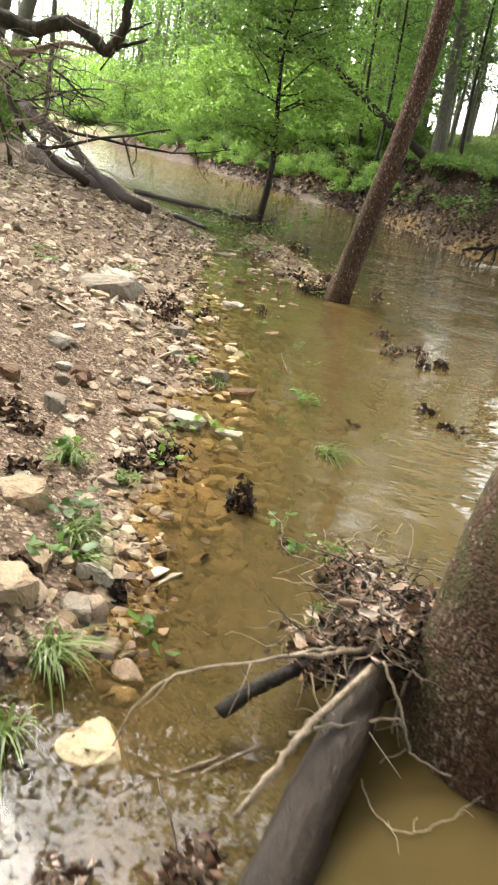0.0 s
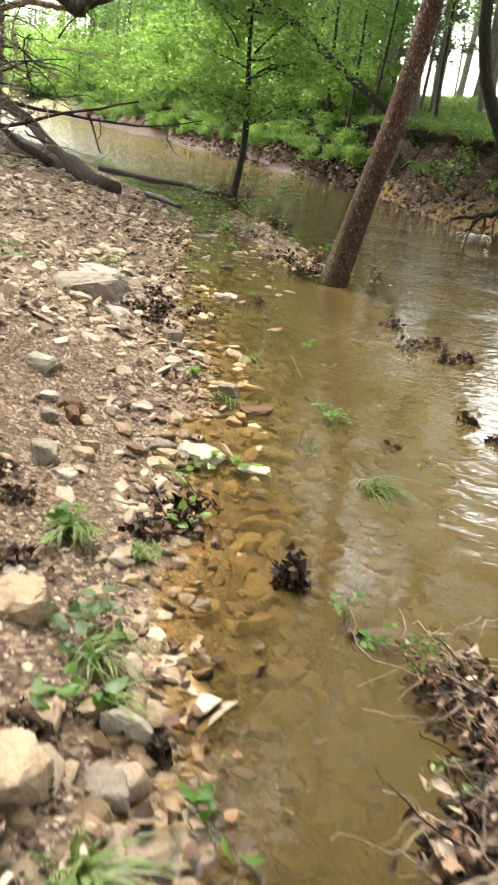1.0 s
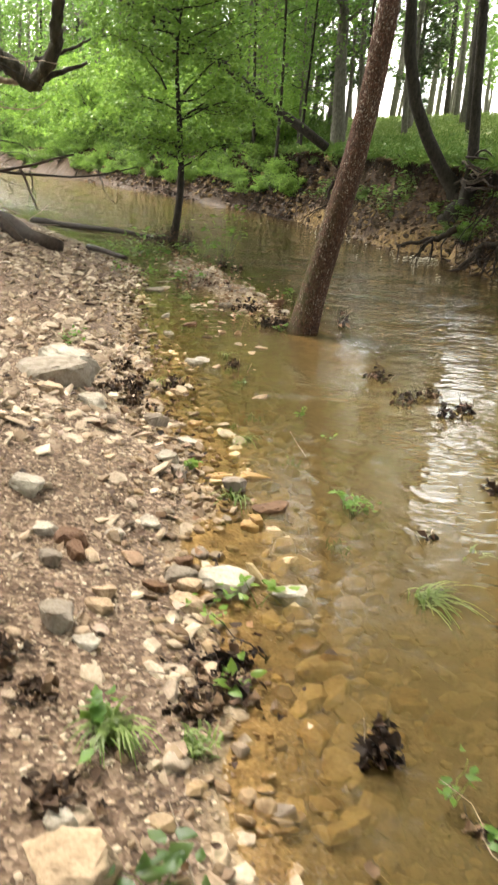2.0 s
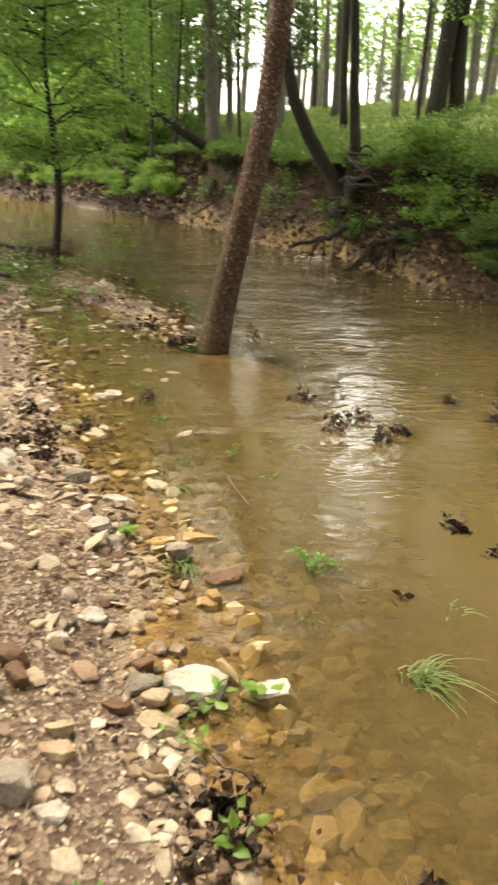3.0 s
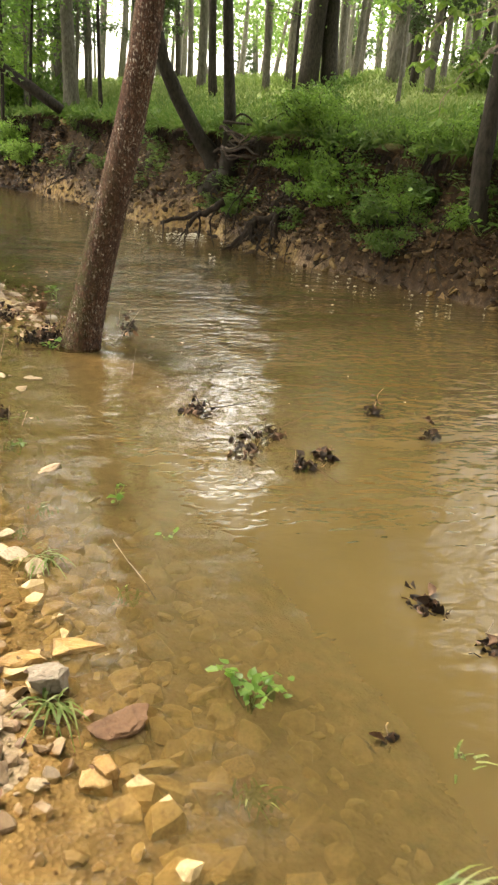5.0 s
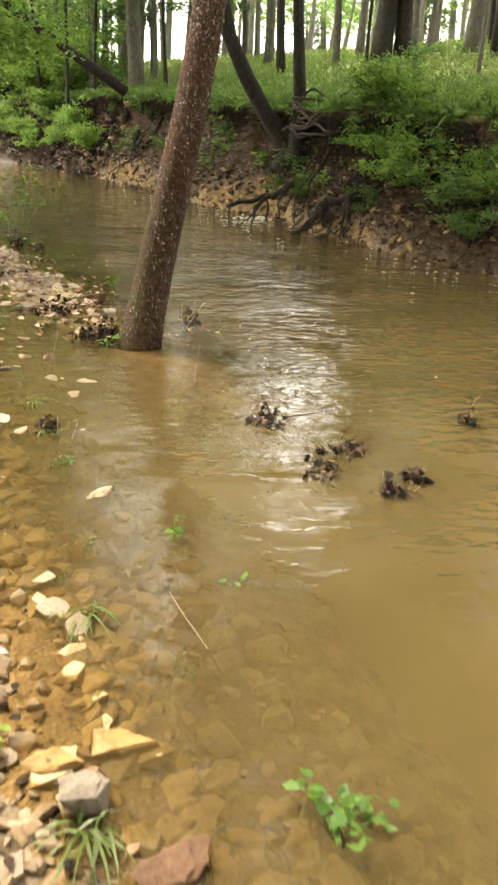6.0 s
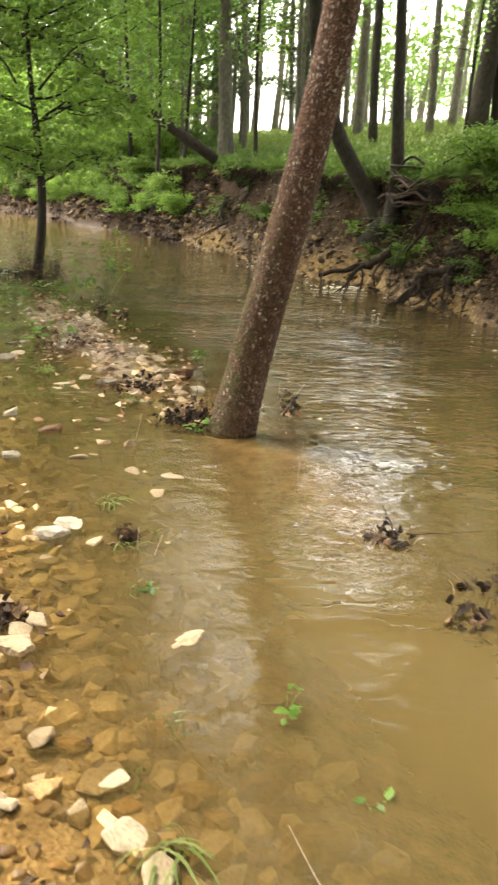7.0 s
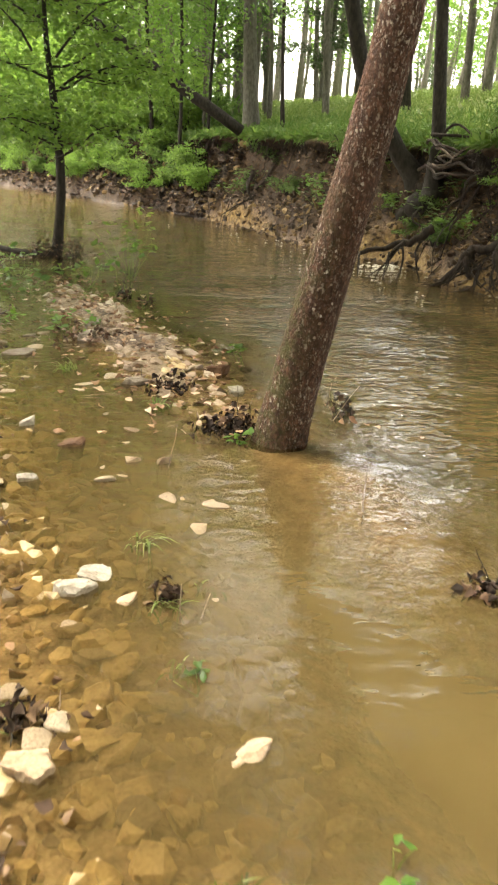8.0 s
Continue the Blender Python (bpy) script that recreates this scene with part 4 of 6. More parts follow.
for i in range(14):
    y = 26.5 + i * 1.5
    x = float(along(FAR, y)) + .42 + .12 * math.sin(i * 2.3)
    again((s_low, s_weed)[i % 2], x, y, on(x, y) - .1, turn=i * 2.1, size=1.05 + .2 * math.sin(i * 1.9))
for i in range(15):
    y = 28.6 + i * 1.7
    x = float(along(FAR, y)) + .8 + .3 * math.sin(i * 1.7)
    again((s_bright, s_low, s_dark)[i % 3], x, y, on(x, y) - .25, turn=i * 1.4, size=(.42, 1.15, .5)[i % 3] + i * .012)

for i in range(12):
    y = 26.6 + i * .75
    x = float(along(FAR, y)) + .5 + .35 * ((i * 7) % 5) / 5
    again((s_low, s_weed, s_low)[i % 3], x, y, on(x, y) - .12, turn=i * 2.7, size=.75 + .2 * math.sin(i * 2.9))
for x, y, z, a, s in ((4.35, 16.0, 1.75, .5, 1.0), (4.2, 16.4, 1.45, 2.5, .8), (4.5, 15.5, 1.55, 4.0, .9), (5.2, 13.6, 1.5, 1.0, .8), (5.6, 13.0, 1.65, 3.0, 1.0), (3.1, 19.0, .7, 1.9, .5), (4.7, 13.9, .5, .2, .45), (4.1, 15.2, .85, 2.2, .95), (4.35, 14.7, .7, .4, .7), (4.75, 13.4, .75, 4.4, .6), (5.15, 12.6, .7, 1.3, .6), (3.95, 15.9, 1.2, 3.3, .8)):
    again(s_low, x, y, z, turn=a, size=s)

def far_wood():
    """The wood that closes the view far behind the stream and the field."""
    rng = np.random.default_rng(36)
    trunks, crowns = Heap(), []
    for i in range(330):
        a = math.radians(rng.uniform(-42, 36) if i < 230 else rng.uniform(-40, -8))
        d = rng.uniform(52, 92 if a > -.15 else 150)
        x, y = d * math.sin(a), d * math.cos(a)
        if beyond(x, y) < 3 and inland(x, y) < 3:
            continue
        z = on(x, y)
        tall = rng.uniform(13, 19)
        gap = .17 < a < .33
        if a > -.07 and i % 3 == 0 and not gap:
            continue
        if gap:
            tall = rng.uniform(6.5, 8.5)
        trunks.add(*tube(bend((x, y, z - .3), (x + rng.normal() * .6, y, z + tall), 6, .02, rng), np.linspace(rng.uniform(.12, .26), .05, 6), 6))
        low, high = (.6, tall) if a < math.radians(-4) else (4.4 if gap else 4.6, tall if gap else 10.5 if a > math.radians(7) else tall)
        k = 34 if a < math.radians(-4) else 13
        crowns.append(np.stack([x + rng.normal(0, 2.4, k), y + rng.normal(0, 2.4, k), z + low + (high - low) * rng.random(k)], -1))
    thing("far_wood_trunks", trunks.mesh("far_wood_trunks", M_BARK_GREY, True), "grey trunks of the far wood", "woods", kind="stuff")
    h = Heap()
    h.add(*scatter_leaves(rng, np.concatenate(crowns), 14, .75, .42, .7))
    return thing("far_wood_leaves", h.mesh("far_wood_leaves", M_LEAFD), "hazy green foliage of the far wood", "woods", kind="stuff")
far_wood()

# young tree on the tip of the gravel spit
def young_tree():
    rng = np.random.default_rng(41)
    z = np.linspace(-.2, 4.6, 20)
    p = np.stack([-2.05 + .09 * np.sin(z * 1.4) + .02 * z, 17.6 + .05 * np.cos(z * 1.3), z], -1)
    h = Heap()
    h.add(*tube(p, np.interp(z, [-.2, .2, 1.8, 2.8, 4.6], [.1, .075, .055, .035, .012]), 12, .03, rng))
    root = empty("young_tree")
    part("trunk", h.mesh("trunk", M_BARK_DARK, True), root)
    w, ends = limbs(rng, lambda q: np.array([np.interp(q, z, p[:, k]) for k in range(3)]), 26, 1.4, .4, .02, (1.3, 4.5), .2)
    add_limbs(root, w, M_BARK_DARK)
    crown_part(root, rng, ends, 26, .3, .11, M_BUSH, .5)
    return tagged(root, "slender young tree with layered bright green leaves in the stream", "tree")
young_tree()

# leaning broken trunk that hangs across the bank
def broken_trunk():
    rng = np.random.default_rng(43)
    p = bend((1.05, 25.4, 2.02), (-5.0, 25.0, 5.6), 16, .03, rng)
    h = Heap()
    h.add(*tube(p, np.linspace(.125, .09, 16), 14, .05, rng))
    root = empty("broken_trunk")
    part("trunk", h.mesh("trunk", M_BARK_DARK, True), root)
    w, ends = limbs(rng, lambda q: p[int(np.clip((q - 2) * 4.2, 0, 15))], 9, 1.5, .3, .03, (3.3, 5.6))
    add_limbs(root, w, M_BARK_DARK)
    crown_part(root, rng, ends, 12, .3, .12, M_LEAF, .4)
    return tagged(root, "dark mossy broken trunk leaning over the bank", "fallen tree")
broken_trunk()

# forked tree with bared roots on the far bank
def forked_tree():
    rng = np.random.default_rng(45)
    root = empty("forked_tree")
    h = Heap()
    h.add(*tube(np.array([(3.62, 18.75, .5), (3.5, 18.7, 1.0), (3.35, 18.7, 1.3), (3.1, 18.7, 1.58), (2.71, 18.7, 2.19), (2.4, 18.7, 2.8), (2.18, 18.7, 3.65), (1.9, 18.9, 7)]), (.22, .22, .18, .14, .125, .12, .115, .08), 14, .04, rng))
    part("trunk", h.mesh("trunk", M_BARK_DARK, True), root, "leaning dark stem")
    h = Heap()
    h.add(*tube(np.array([(3.42, 18.2, .5), (3.52, 18.15, 1.1), (3.54, 18.15, 1.7), (3.44, 18.2, 2.98), (3.35, 18.3, 4.65), (3.3, 18.5, 8.5)]), (.22, .16, .11, .092, .085, .06), 12, .04, rng))
    part("trunk", h.mesh("trunk", M_BARK_DARK, True), root, "upright dark stem")
    for s, r in (((3.36, 18.3, .85), .2), ((3.52, 18.1, .98), .17), ((3.25, 18.45, .7), .16)):
        h = Heap()
        v, f = tube(np.array([(s[0], s[1], s[2] - r), (s[0], s[1], s[2] - r * .5), s, (s[0], s[1], s[2] + r * .6), (s[0], s[1], s[2] + r)]), np.array((.5, .95, 1.05, .8, .3)) * r, 14, .1, rng)
        h.add(v, f)
        part("burl", h.mesh("burl", M_BARK_DARK, True), root)
    # High crown out of view, added to shade the eroded bank.
    w, ends = limbs(rng, lambda q: np.array([3.35 - .9 * (int(q * 10) % 2), 18.6, q]), 14, 2.7, .12, .045, (5.8, 8.2))
    add_limbs(root, w, M_BARK_DARK)
    crown_part(root, rng, ends, 9, .5, .17, M_LEAFD, .5)
    for i in range(14):
        a = rng.uniform(-2.6, .5)
        s = np.array([3.6 + rng.uniform(-.25, .35), 18.6 + rng.uniform(-.3, .2), rng.uniform(.6, 1.3)])
        e = s + np.array([math.cos(a) * rng.uniform(.5, 1.5), math.sin(a) * rng.uniform(.4, 1.2), 0])
        e[2] = max(on(e[0], e[1]), 0) + .02
        p = bend(s, e, 12, .28, rng)
        p[:, 2] = np.maximum(p[:, 2], np.maximum(height(p[:, 0], p[:, 1]), 0) - .01)
        h = Heap()
        h.add(*tube(p, np.linspace(.014 + .05 * rng.random() ** 2, .008, 12), 7, .08, rng))
        part("root", h.mesh("root", M_ROOT, True), root)
    return tagged(root, "forked dark tree with bared roots on the eroded bank", "tree")
forked_tree()

def root_mass(x, y, z, seed, count, wide, name="root_tangle"):
    """Roots that hang out of the cut bank and reach down to the water."""
    rng = np.random.default_rng(seed)
    root = empty(name)
    for i in range(count):
        s = np.array([x + rng.uniform(-.3, .3) * wide, y + rng.uniform(-.3, .3) * wide, z + rng.uniform(-.25, .2)])
        e = s + np.array([rng.uniform(-1, .35) * wide, rng.uniform(-1, .5) * wide, 0])
        e[2] = max(on(e[0], e[1]), 0) + rng.uniform(-.02, .08)
        p = bend(s, e, 12, .32, rng, sag=-.06)
        p[:, 2] = np.maximum(p[:, 2], np.maximum(height(p[:, 0], p[:, 1]), 0) - .01)
        h = Heap()
        h.add(*tube(p, np.linspace(.008 + .05 * rng.random() ** 2.2, .005, 12), 7, .08, rng))
        part("root", h.mesh("root", M_ROOT, True), root)
    return tagged(root, "tangled bare brown roots on the eroded bank", "roots")
root_mass(3.85, 15.7, .75, 51, 18, .9)
root_mass(4.4, 15.0, .5, 52, 12, .8)
root_mass(1.0, 26.2, .9, 53, 16, 1.0)
root_mass(4.9, 13.5, .7, 54, 12, .8)
root_mass(-.5, 28.6, .5, 55, 16, 1.0)
root_mass(2.6, 20.8, .8, 56, 12, .8)

root_mass(3.95, 16.6, 1.2, 61, 9, 1.0)
root_mass(4.7, 14.2, 1.0, 63, 10, 1.0)
root_mass(1.7, 23.8, 1.2, 65, 9, 1.1)
root_mass(5.4, 12.5, .8, 66, 9, .9)
# gnarled roots of a lost tree, reaching out over the water
gnarl = empty("gnarled_roots")
rng = np.random.default_rng(58)
for way, r0, r1 in (([(4.16, 15.59, 0.7), (3.84, 15.54, 0.6), (3.59, 15.59, 0.53), (3.35, 15.69, 0.46), (3.23, 15.74, 0.25), (3.03, 15.79, 0.01)], 0.075, 0.03),
                    ([(3.38, 15.69, 0.47), (3.3, 15.64, 0.32), (3.35, 15.59, 0.14)], 0.06, 0.025),
                    ([(3.67, 15.49, 0.57), (3.6, 15.39, 0.39), (3.64, 15.29, 0.22), (3.78, 15.19, 0.06)], 0.05, 0.02),
                    ([(3.93, 15.49, 0.65), (3.78, 15.29, 0.44), (3.83, 15.09, 0.25), (3.98, 14.89, 0.05)], 0.045, 0.02),
                    ([(3.01, 16.19, 0.68), (2.78, 16.19, 0.54), (2.49, 16.29, 0.42), (2.04, 16.39, 0.31)], 0.06, 0.025),
                    ([(2.63, 16.19, 0.47), (2.47, 16.09, 0.4), (2.4, 16.09, 0.28)], 0.035, 0.018)):
    way = np.array(way)
    k = (len(way) - 1) * 5 + 1
    p = np.stack([np.interp(np.linspace(0, len(way) - 1, k), np.arange(len(way)), way[:, q]) for q in range(3)], -1)
    for i in range(2):
        p[1:-1] = (p[:-2] + p[1:-1] * 2 + p[2:]) / 4
    h = Heap()
    h.add(*tube(p + rng.standard_normal(p.shape) * .012, np.linspace(r0, r1, k), 10, .12, rng))
    root = part("root", h.mesh("root", M_ROOT, True), gnarl)
    for i in range(4):
        s = p[rng.integers(2, k)]
        e = s + np.array([rng.uniform(-.35, .25), rng.uniform(-.4, .1), 0])
        e[2] = max(on(e[0], e[1]), 0) + .01
        h = Heap()
        h.add(*tube(bend(s, e, 8, .2, rng), np.linspace(r1 * .7, .006, 8), 6, .08, rng))
        part("rootlet", h.mesh("rootlet", M_ROOT, True), root)
tagged(gnarl, "thick gnarled brown roots reaching out over the water", "roots")

# long roots laid bare along the top of the bank
rng = np.random.default_rng(57)
ledge_roots = empty("ledge_roots")
rng = np.random.default_rng(64)
for i in range(13):
    z = rng.uniform(1.3, 1.85)
    a = np.array([3.42 + rng.normal() * .06, 17.9 + rng.normal() * .1, z])
    b = np.array([4.12 + rng.normal() * .12, 16.3 + rng.normal() * .25, z + rng.normal() * .16])
    h = Heap()
    h.add(*tube(bend(a, b, 14, .13, rng, sag=.02), np.linspace(rng.uniform(.01, .032), .008, 14), 7, .1, rng))
    part("root", h.mesh("root", (M_ROOT, M_FALLEN, M_ROOT, M_PALEROOT)[i % 4], True), ledge_roots)
tagged(ledge_roots, "bundle of brown roots bared under the turf of the cut bank", "roots")
mat_roots = empty("bared_bank_roots")
for i in range(30):
    y0 = rng.uniform(16.4, 18.5)
    a = np.array([float(along(FAR, y0)) + .95, y0, 1.5 + rng.uniform(-.25, .15)])
    b = a + np.array([rng.uniform(.3, 1.0), -rng.uniform(.8, 2.0), rng.uniform(-.15, .12)])
    p = bend(a, b, 9, .07, rng)
    p[:, 0] = np.minimum(p[:, 0], along(FAR, p[:, 1]) + 1.0 + .2 * rng.random())
    h = Heap()
    h.add(*tube(p, np.linspace(rng.uniform(.014, .04), .01, 9), 6))
    part("root", h.mesh("root", M_PALEROOT, True), mat_roots)
tagged(mat_roots, "long grey-brown roots laid bare along the bank edge", "roots")

# dark curved trunk at the water's edge on the far bank
rng = np.random.default_rng(59)
h = Heap()
h.add(*tube(np.array([(5.75, 12.6, 1.1), (5.45, 12.4, .75), (5.25, 12.3, .72), (5.12, 12.25, 1.0), (5.1, 12.3, 1.6), (5.2, 12.4, 2.4), (5.3, 12.5, 3.6), (5.6, 12.6, 5.6), (5.9, 12.8, 8)]), (.12, .12, .12, .115, .11, .1, .1, .08, .05), 14, .04, rng))
crook = empty("crooked_tree")
part("trunk", h.mesh("trunk", M_BARK_DARK, True), crook)
w, ends = limbs(rng, lambda q: np.array([5.3, 12.5, q]), 9, 1.7, .3, .02, (2.8, 6.5))
add_limbs(crook, w, M_DEADWOOD)
crown_part(crook, rng, ends[::2], 8, .25, .13, M_LEAFY, .6)
# Second crown above the view, put in to shade the bank below.
w, ends = limbs(rng, lambda q: np.array([5.3 + .12 * (q - 4), 12.6, q]), 14, 2.6, .12, .04, (5.4, 7.9))
add_limbs(crook, w, M_BARK_DARK)
crown_part(crook, rng, ends, 30, .5, .17, M_LEAFD, .5)
tagged(crook, "crooked dark tree with large yellow-green leaves on the bank", "tree")
# its bough with big young leaves, hanging over the water
h, at, aim = Heap(), [], []
for s, e, n in (((5.2, 12.3, 3.5), (3.5, 11.5, 3.0), 7), ((5.2, 12.3, 3.2), (3.75, 11.5, 2.45), 7), ((5.2, 12.3, 2.9), (4.05, 11.5, 2.1), 6), ((5.2, 12.3, 3.8), (3.2, 11.6, 3.35), 6), ((5.2, 12.3, 2.6), (4.35, 11.5, 2.4), 5), ((5.1, 12.3, 3.0), (4.55, 11.4, 2.95), 5)):
    p = bend(s, e, 14, .1, rng, sag=-.1)
    h.add(*tube(p, np.linspace(.016, .004, 14), 6))
    for k in range(n):
        j = 13 - k * 6 // n
        q = p[j] + rng.standard_normal(3) * [.1, .1, .07]
        h.add(*tube(bend(p[j], q, 4, .1, rng), (.004, .0035, .003, .002), 5))
        a0 = rng.uniform(0, 6.28)
        for m in range(5):
            a = a0 + m * 1.2566 + rng.normal() * .2
            at.append(q + rng.standard_normal(3) * .008)
            aim.append((math.cos(a), math.sin(a), rng.uniform(-1.1, -.2)))
bough = empty("hanging_bough")
part("twigs", h.mesh("twigs", M_DEADWOOD, True), bough)
h = Heap()
k = len(at)
z = rng.uniform(.1, .17, k)
h.add(*curled_leaves(rng, at, aim, np.tile([0, 0, 1.0], (k, 1)) + rng.standard_normal((k, 3)) * .2, z, z * rng.uniform(.38, .5, k), .3, True))
part("leaves", h.mesh("leaves", M_LEAFY, True), bough)
tagged(bough, "hanging bough with large pale green young leaves", "branch")

# ---- fallen dead tree on the gravel bank ----
def fallen_tree():
    rng = np.random.default_rng(61)
    root = empty("fallen_tree")
    h = Heap()
    h.add(*tube(bend((-3.0, 12.9, .24), (-6.6, 16.6, .62), 16, .03, rng), np.linspace(.13, .2, 16), 14, .05, rng))
    part("trunk", h.mesh("trunk", M_FALLEN, True), root, "bark-stripped grey-brown trunk")
    h = Heap()
    h.add(*tube(bend((-3.35, 12.7, .3), (-6.2, 15.2, 1.5), 14, .06, rng), np.linspace(.05, .12, 14), 10, .05, rng))
    part("stem", h.mesh("stem", M_FALLEN, True), root)
    for s, e, r in (((-3.9, 13.0, .5), (-5.2, 13.2, 1.1), .07), ((-5.2, 13.2, 1.1), (-5.6, 13.3, 1.8), .06), ((-4.9, 13.1, 1.1), (-2.8, 13.0, 1.5), .032), ((-3.55, 13, 1.25), (-3.3, 13, .75), .02), ((-6.4, 14, 1.2), (-5.2, 13.6, 2.6), .05),
                    ((-5.6, 13.6, .6), (-6.0, 13.5, 2.6), .04), ((-5.5, 13.3, 1.6), (-3.9, 13.0, 1.9), .02), ((-5.7, 13.3, 2.1), (-4.4, 13.1, 1.65), .02), ((-5.4, 13.0, 1.2), (-4.3, 12.8, 1.45), .018)):
        h = Heap()
        h.add(*tube(bend(s, e, 9, .1, rng), np.linspace(r, r * .4, 9), 7))
        part("branch", h.mesh("branch", M_DEADWOOD if r < .019 else M_FALLEN, True), root)
    for i in range(80):
        s = np.array([-5.3 + rng.uniform(-.9, 1.2), 13.4 + rng.uniform(-.6, .6), rng.uniform(.4, 2.2)])
        e = s + np.array([rng.uniform(-.8, 1.3), rng.uniform(-.5, .3), rng.uniform(-.6, .5)])
        e[2] = max(e[2], on(e[0], e[1]) + .02)
        h = Heap()
        p = bend(s, e, 8, .2, rng)
        h.add(*tube(p, np.linspace(rng.uniform(.008, .022), .004, 8), 5))
        for k in (3, 5):
            h.add(*tube(bend(p[k], p[k] + rng.standard_normal(3) * .18, 4, .15, rng), np.linspace(.006, .003, 4), 4))
        part("twig", h.mesh("twig", M_DEADWOOD if i % 4 else M_BARK_DARK, True), root)
    return tagged(root, "fallen dead tree with bare tangled branches on the gravel", "fallen tree")
fallen_tree()
h = Heap()
rng = np.random.default_rng(63)
h.add(*tube(bend((-2.95, 14.4, .16), (-2.2, 13.6, .12), 8, .02, rng), np.linspace(.05, .03, 8), 8))
thing("driftwood_stick", h.mesh("driftwood_stick", M_LOG, True), "short dark stick lying at the water's edge", "stick")
h = Heap()
h.add(*tube(bend((-5.4, 19.6, .06), (-2.1, 17.5, .06), 12, .03, rng), np.linspace(.07, .035, 12), 8, .05, rng))
thing("drift_log", h.mesh("drift_log", M_BARK_DARK, True), "long thin dark log caught against the young tree", "log")
# branch with bare twigs that reaches over the stream
h = Heap()
p = bend((-6.3, 15.5, 1.25), (-2.4, 15.6, 1.35), 14, .05, rng, sag=.12)
h.add(*tube(p, np.linspace(.04, .008, 14), 7))
for k in (4, 6, 7, 9, 11):
    e = p[k] + np.array([rng.uniform(-.3, .5), rng.uniform(-.2, .2), rng.uniform(-.6, .4)])
    h.add(*tube(bend(p[k], e, 6, .15, rng), np.linspace(.015, .004, 6), 5))
thing("bare_branch", h.mesh("bare_branch", M_BARK_DARK, True), "bare dark branch reaching low over the stream", "branch")

# dead bough that arches over the gravel bank, from a tree beside the path
def arching_bough():
    rng = np.random.default_rng(67)
    root = empty("arching_bough")
    def branch(way, r0, r1, material, label=""):
        way = np.array(way)
        k = (len(way) - 1) * 7 + 1
        p = np.stack([np.interp(np.linspace(0, len(way) - 1, k), np.arange(len(way)), way[:, q]) for q in range(3)], -1)
        for i in range(3):
            p[1:-1] = (p[:-2] + p[1:-1] * 2 + p[2:]) / 4
        h = Heap()
        h.add(*tube(p + rng.standard_normal(p.shape) * .003, np.linspace(r0, r1, k), 10, .07, rng))
        part("branch", h.mesh("branch", material, True), root, label)
        return p
    branch([(-2.01, 5.60, 1.99), (-1.86, 5.60, 1.97), (-1.63, 5.60, 1.92), (-1.39, 5.60, 2.01), (-1.25, 5.60, 1.95), (-1.14, 5.60, 1.86)], 0.058, 0.036, M_BOUGH, "thick dark arching branch")
    branch([(-1.14, 5.60, 1.86), (-1.02, 5.55, 2.00), (-1.00, 5.50, 2.15), (-0.92, 5.45, 2.45)], 0.034, 0.022, M_BOUGH, "")
    branch([(-1.14, 5.60, 1.86), (-1.05, 5.60, 1.91), (-0.89, 5.60, 1.97)], 0.022, 0.007, M_BARK_DARK, "")
    branch([(-1.12, 5.60, 1.97), (-1.01, 5.60, 2.00), (-0.87, 5.60, 2.07)], 0.014, 0.004, M_BARK_DARK, "")
    branch([(-1.82, 5.70, 1.78), (-1.67, 5.70, 1.81), (-1.45, 5.70, 1.89), (-1.30, 5.70, 1.88), (-1.18, 5.70, 1.87)], 0.026, 0.012, M_DEADWOOD, "")
    branch([(-1.95, 5.80, 1.84), (-1.75, 5.80, 1.76), (-1.55, 5.80, 1.68)], 0.012, 0.006, M_DEADWOOD, "")
    for i in range(34):
        s = np.array([rng.uniform(-2.4, -1.3), 5.6 + rng.normal() * .25, rng.uniform(1.5, 2.05)])
        e = s + np.array([rng.uniform(-.1, .5), rng.normal() * .2, rng.uniform(-.35, .15)])
        h = Heap()
        p = bend(s, e, 8, .2, rng)
        h.add(*tube(p, np.linspace(rng.uniform(.003, .008), .0015, 8), 5))
        h.add(*tube(bend(p[4], p[4] + rng.standard_normal(3) * .1, 4, .15, rng), (.003, .0025, .002, .0015), 4))
        part("twig", h.mesh("twig", M_DEADWOOD if i % 2 else M_BARK_DARK, True), root)
    return tagged(root, "dead mossy bough with bare twigs arching over the gravel", "branch")
arching_bough()

# ---- drift pile against the stout tree ----
def log_thing():
    rng = np.random.default_rng(71)
    h = Heap()
    h.add(*tube(bend((.79, 1.22, -.14), (1.045, 2.34, .185), 18, .015, rng), np.linspace(.08, .062, 18), 18, .012, rng))
    return thing("log", h.mesh("log", M_LOG, True), "weathered grey-brown log lying half under water", "log")
log_thing()

def smooth_way(way, each=5):
    """A rounded line through a few places."""
    way = np.array(way, float)
    k = (len(way) - 1) * each + 1
    p = np.stack([np.interp(np.linspace(0, len(way) - 1, k), np.arange(len(way)), way[:, q]) for q in range(3)], -1)
    for i in range(2):
        p[1:-1] = (p[:-2] + p[1:-1] * 2 + p[2:]) / 4
    return p

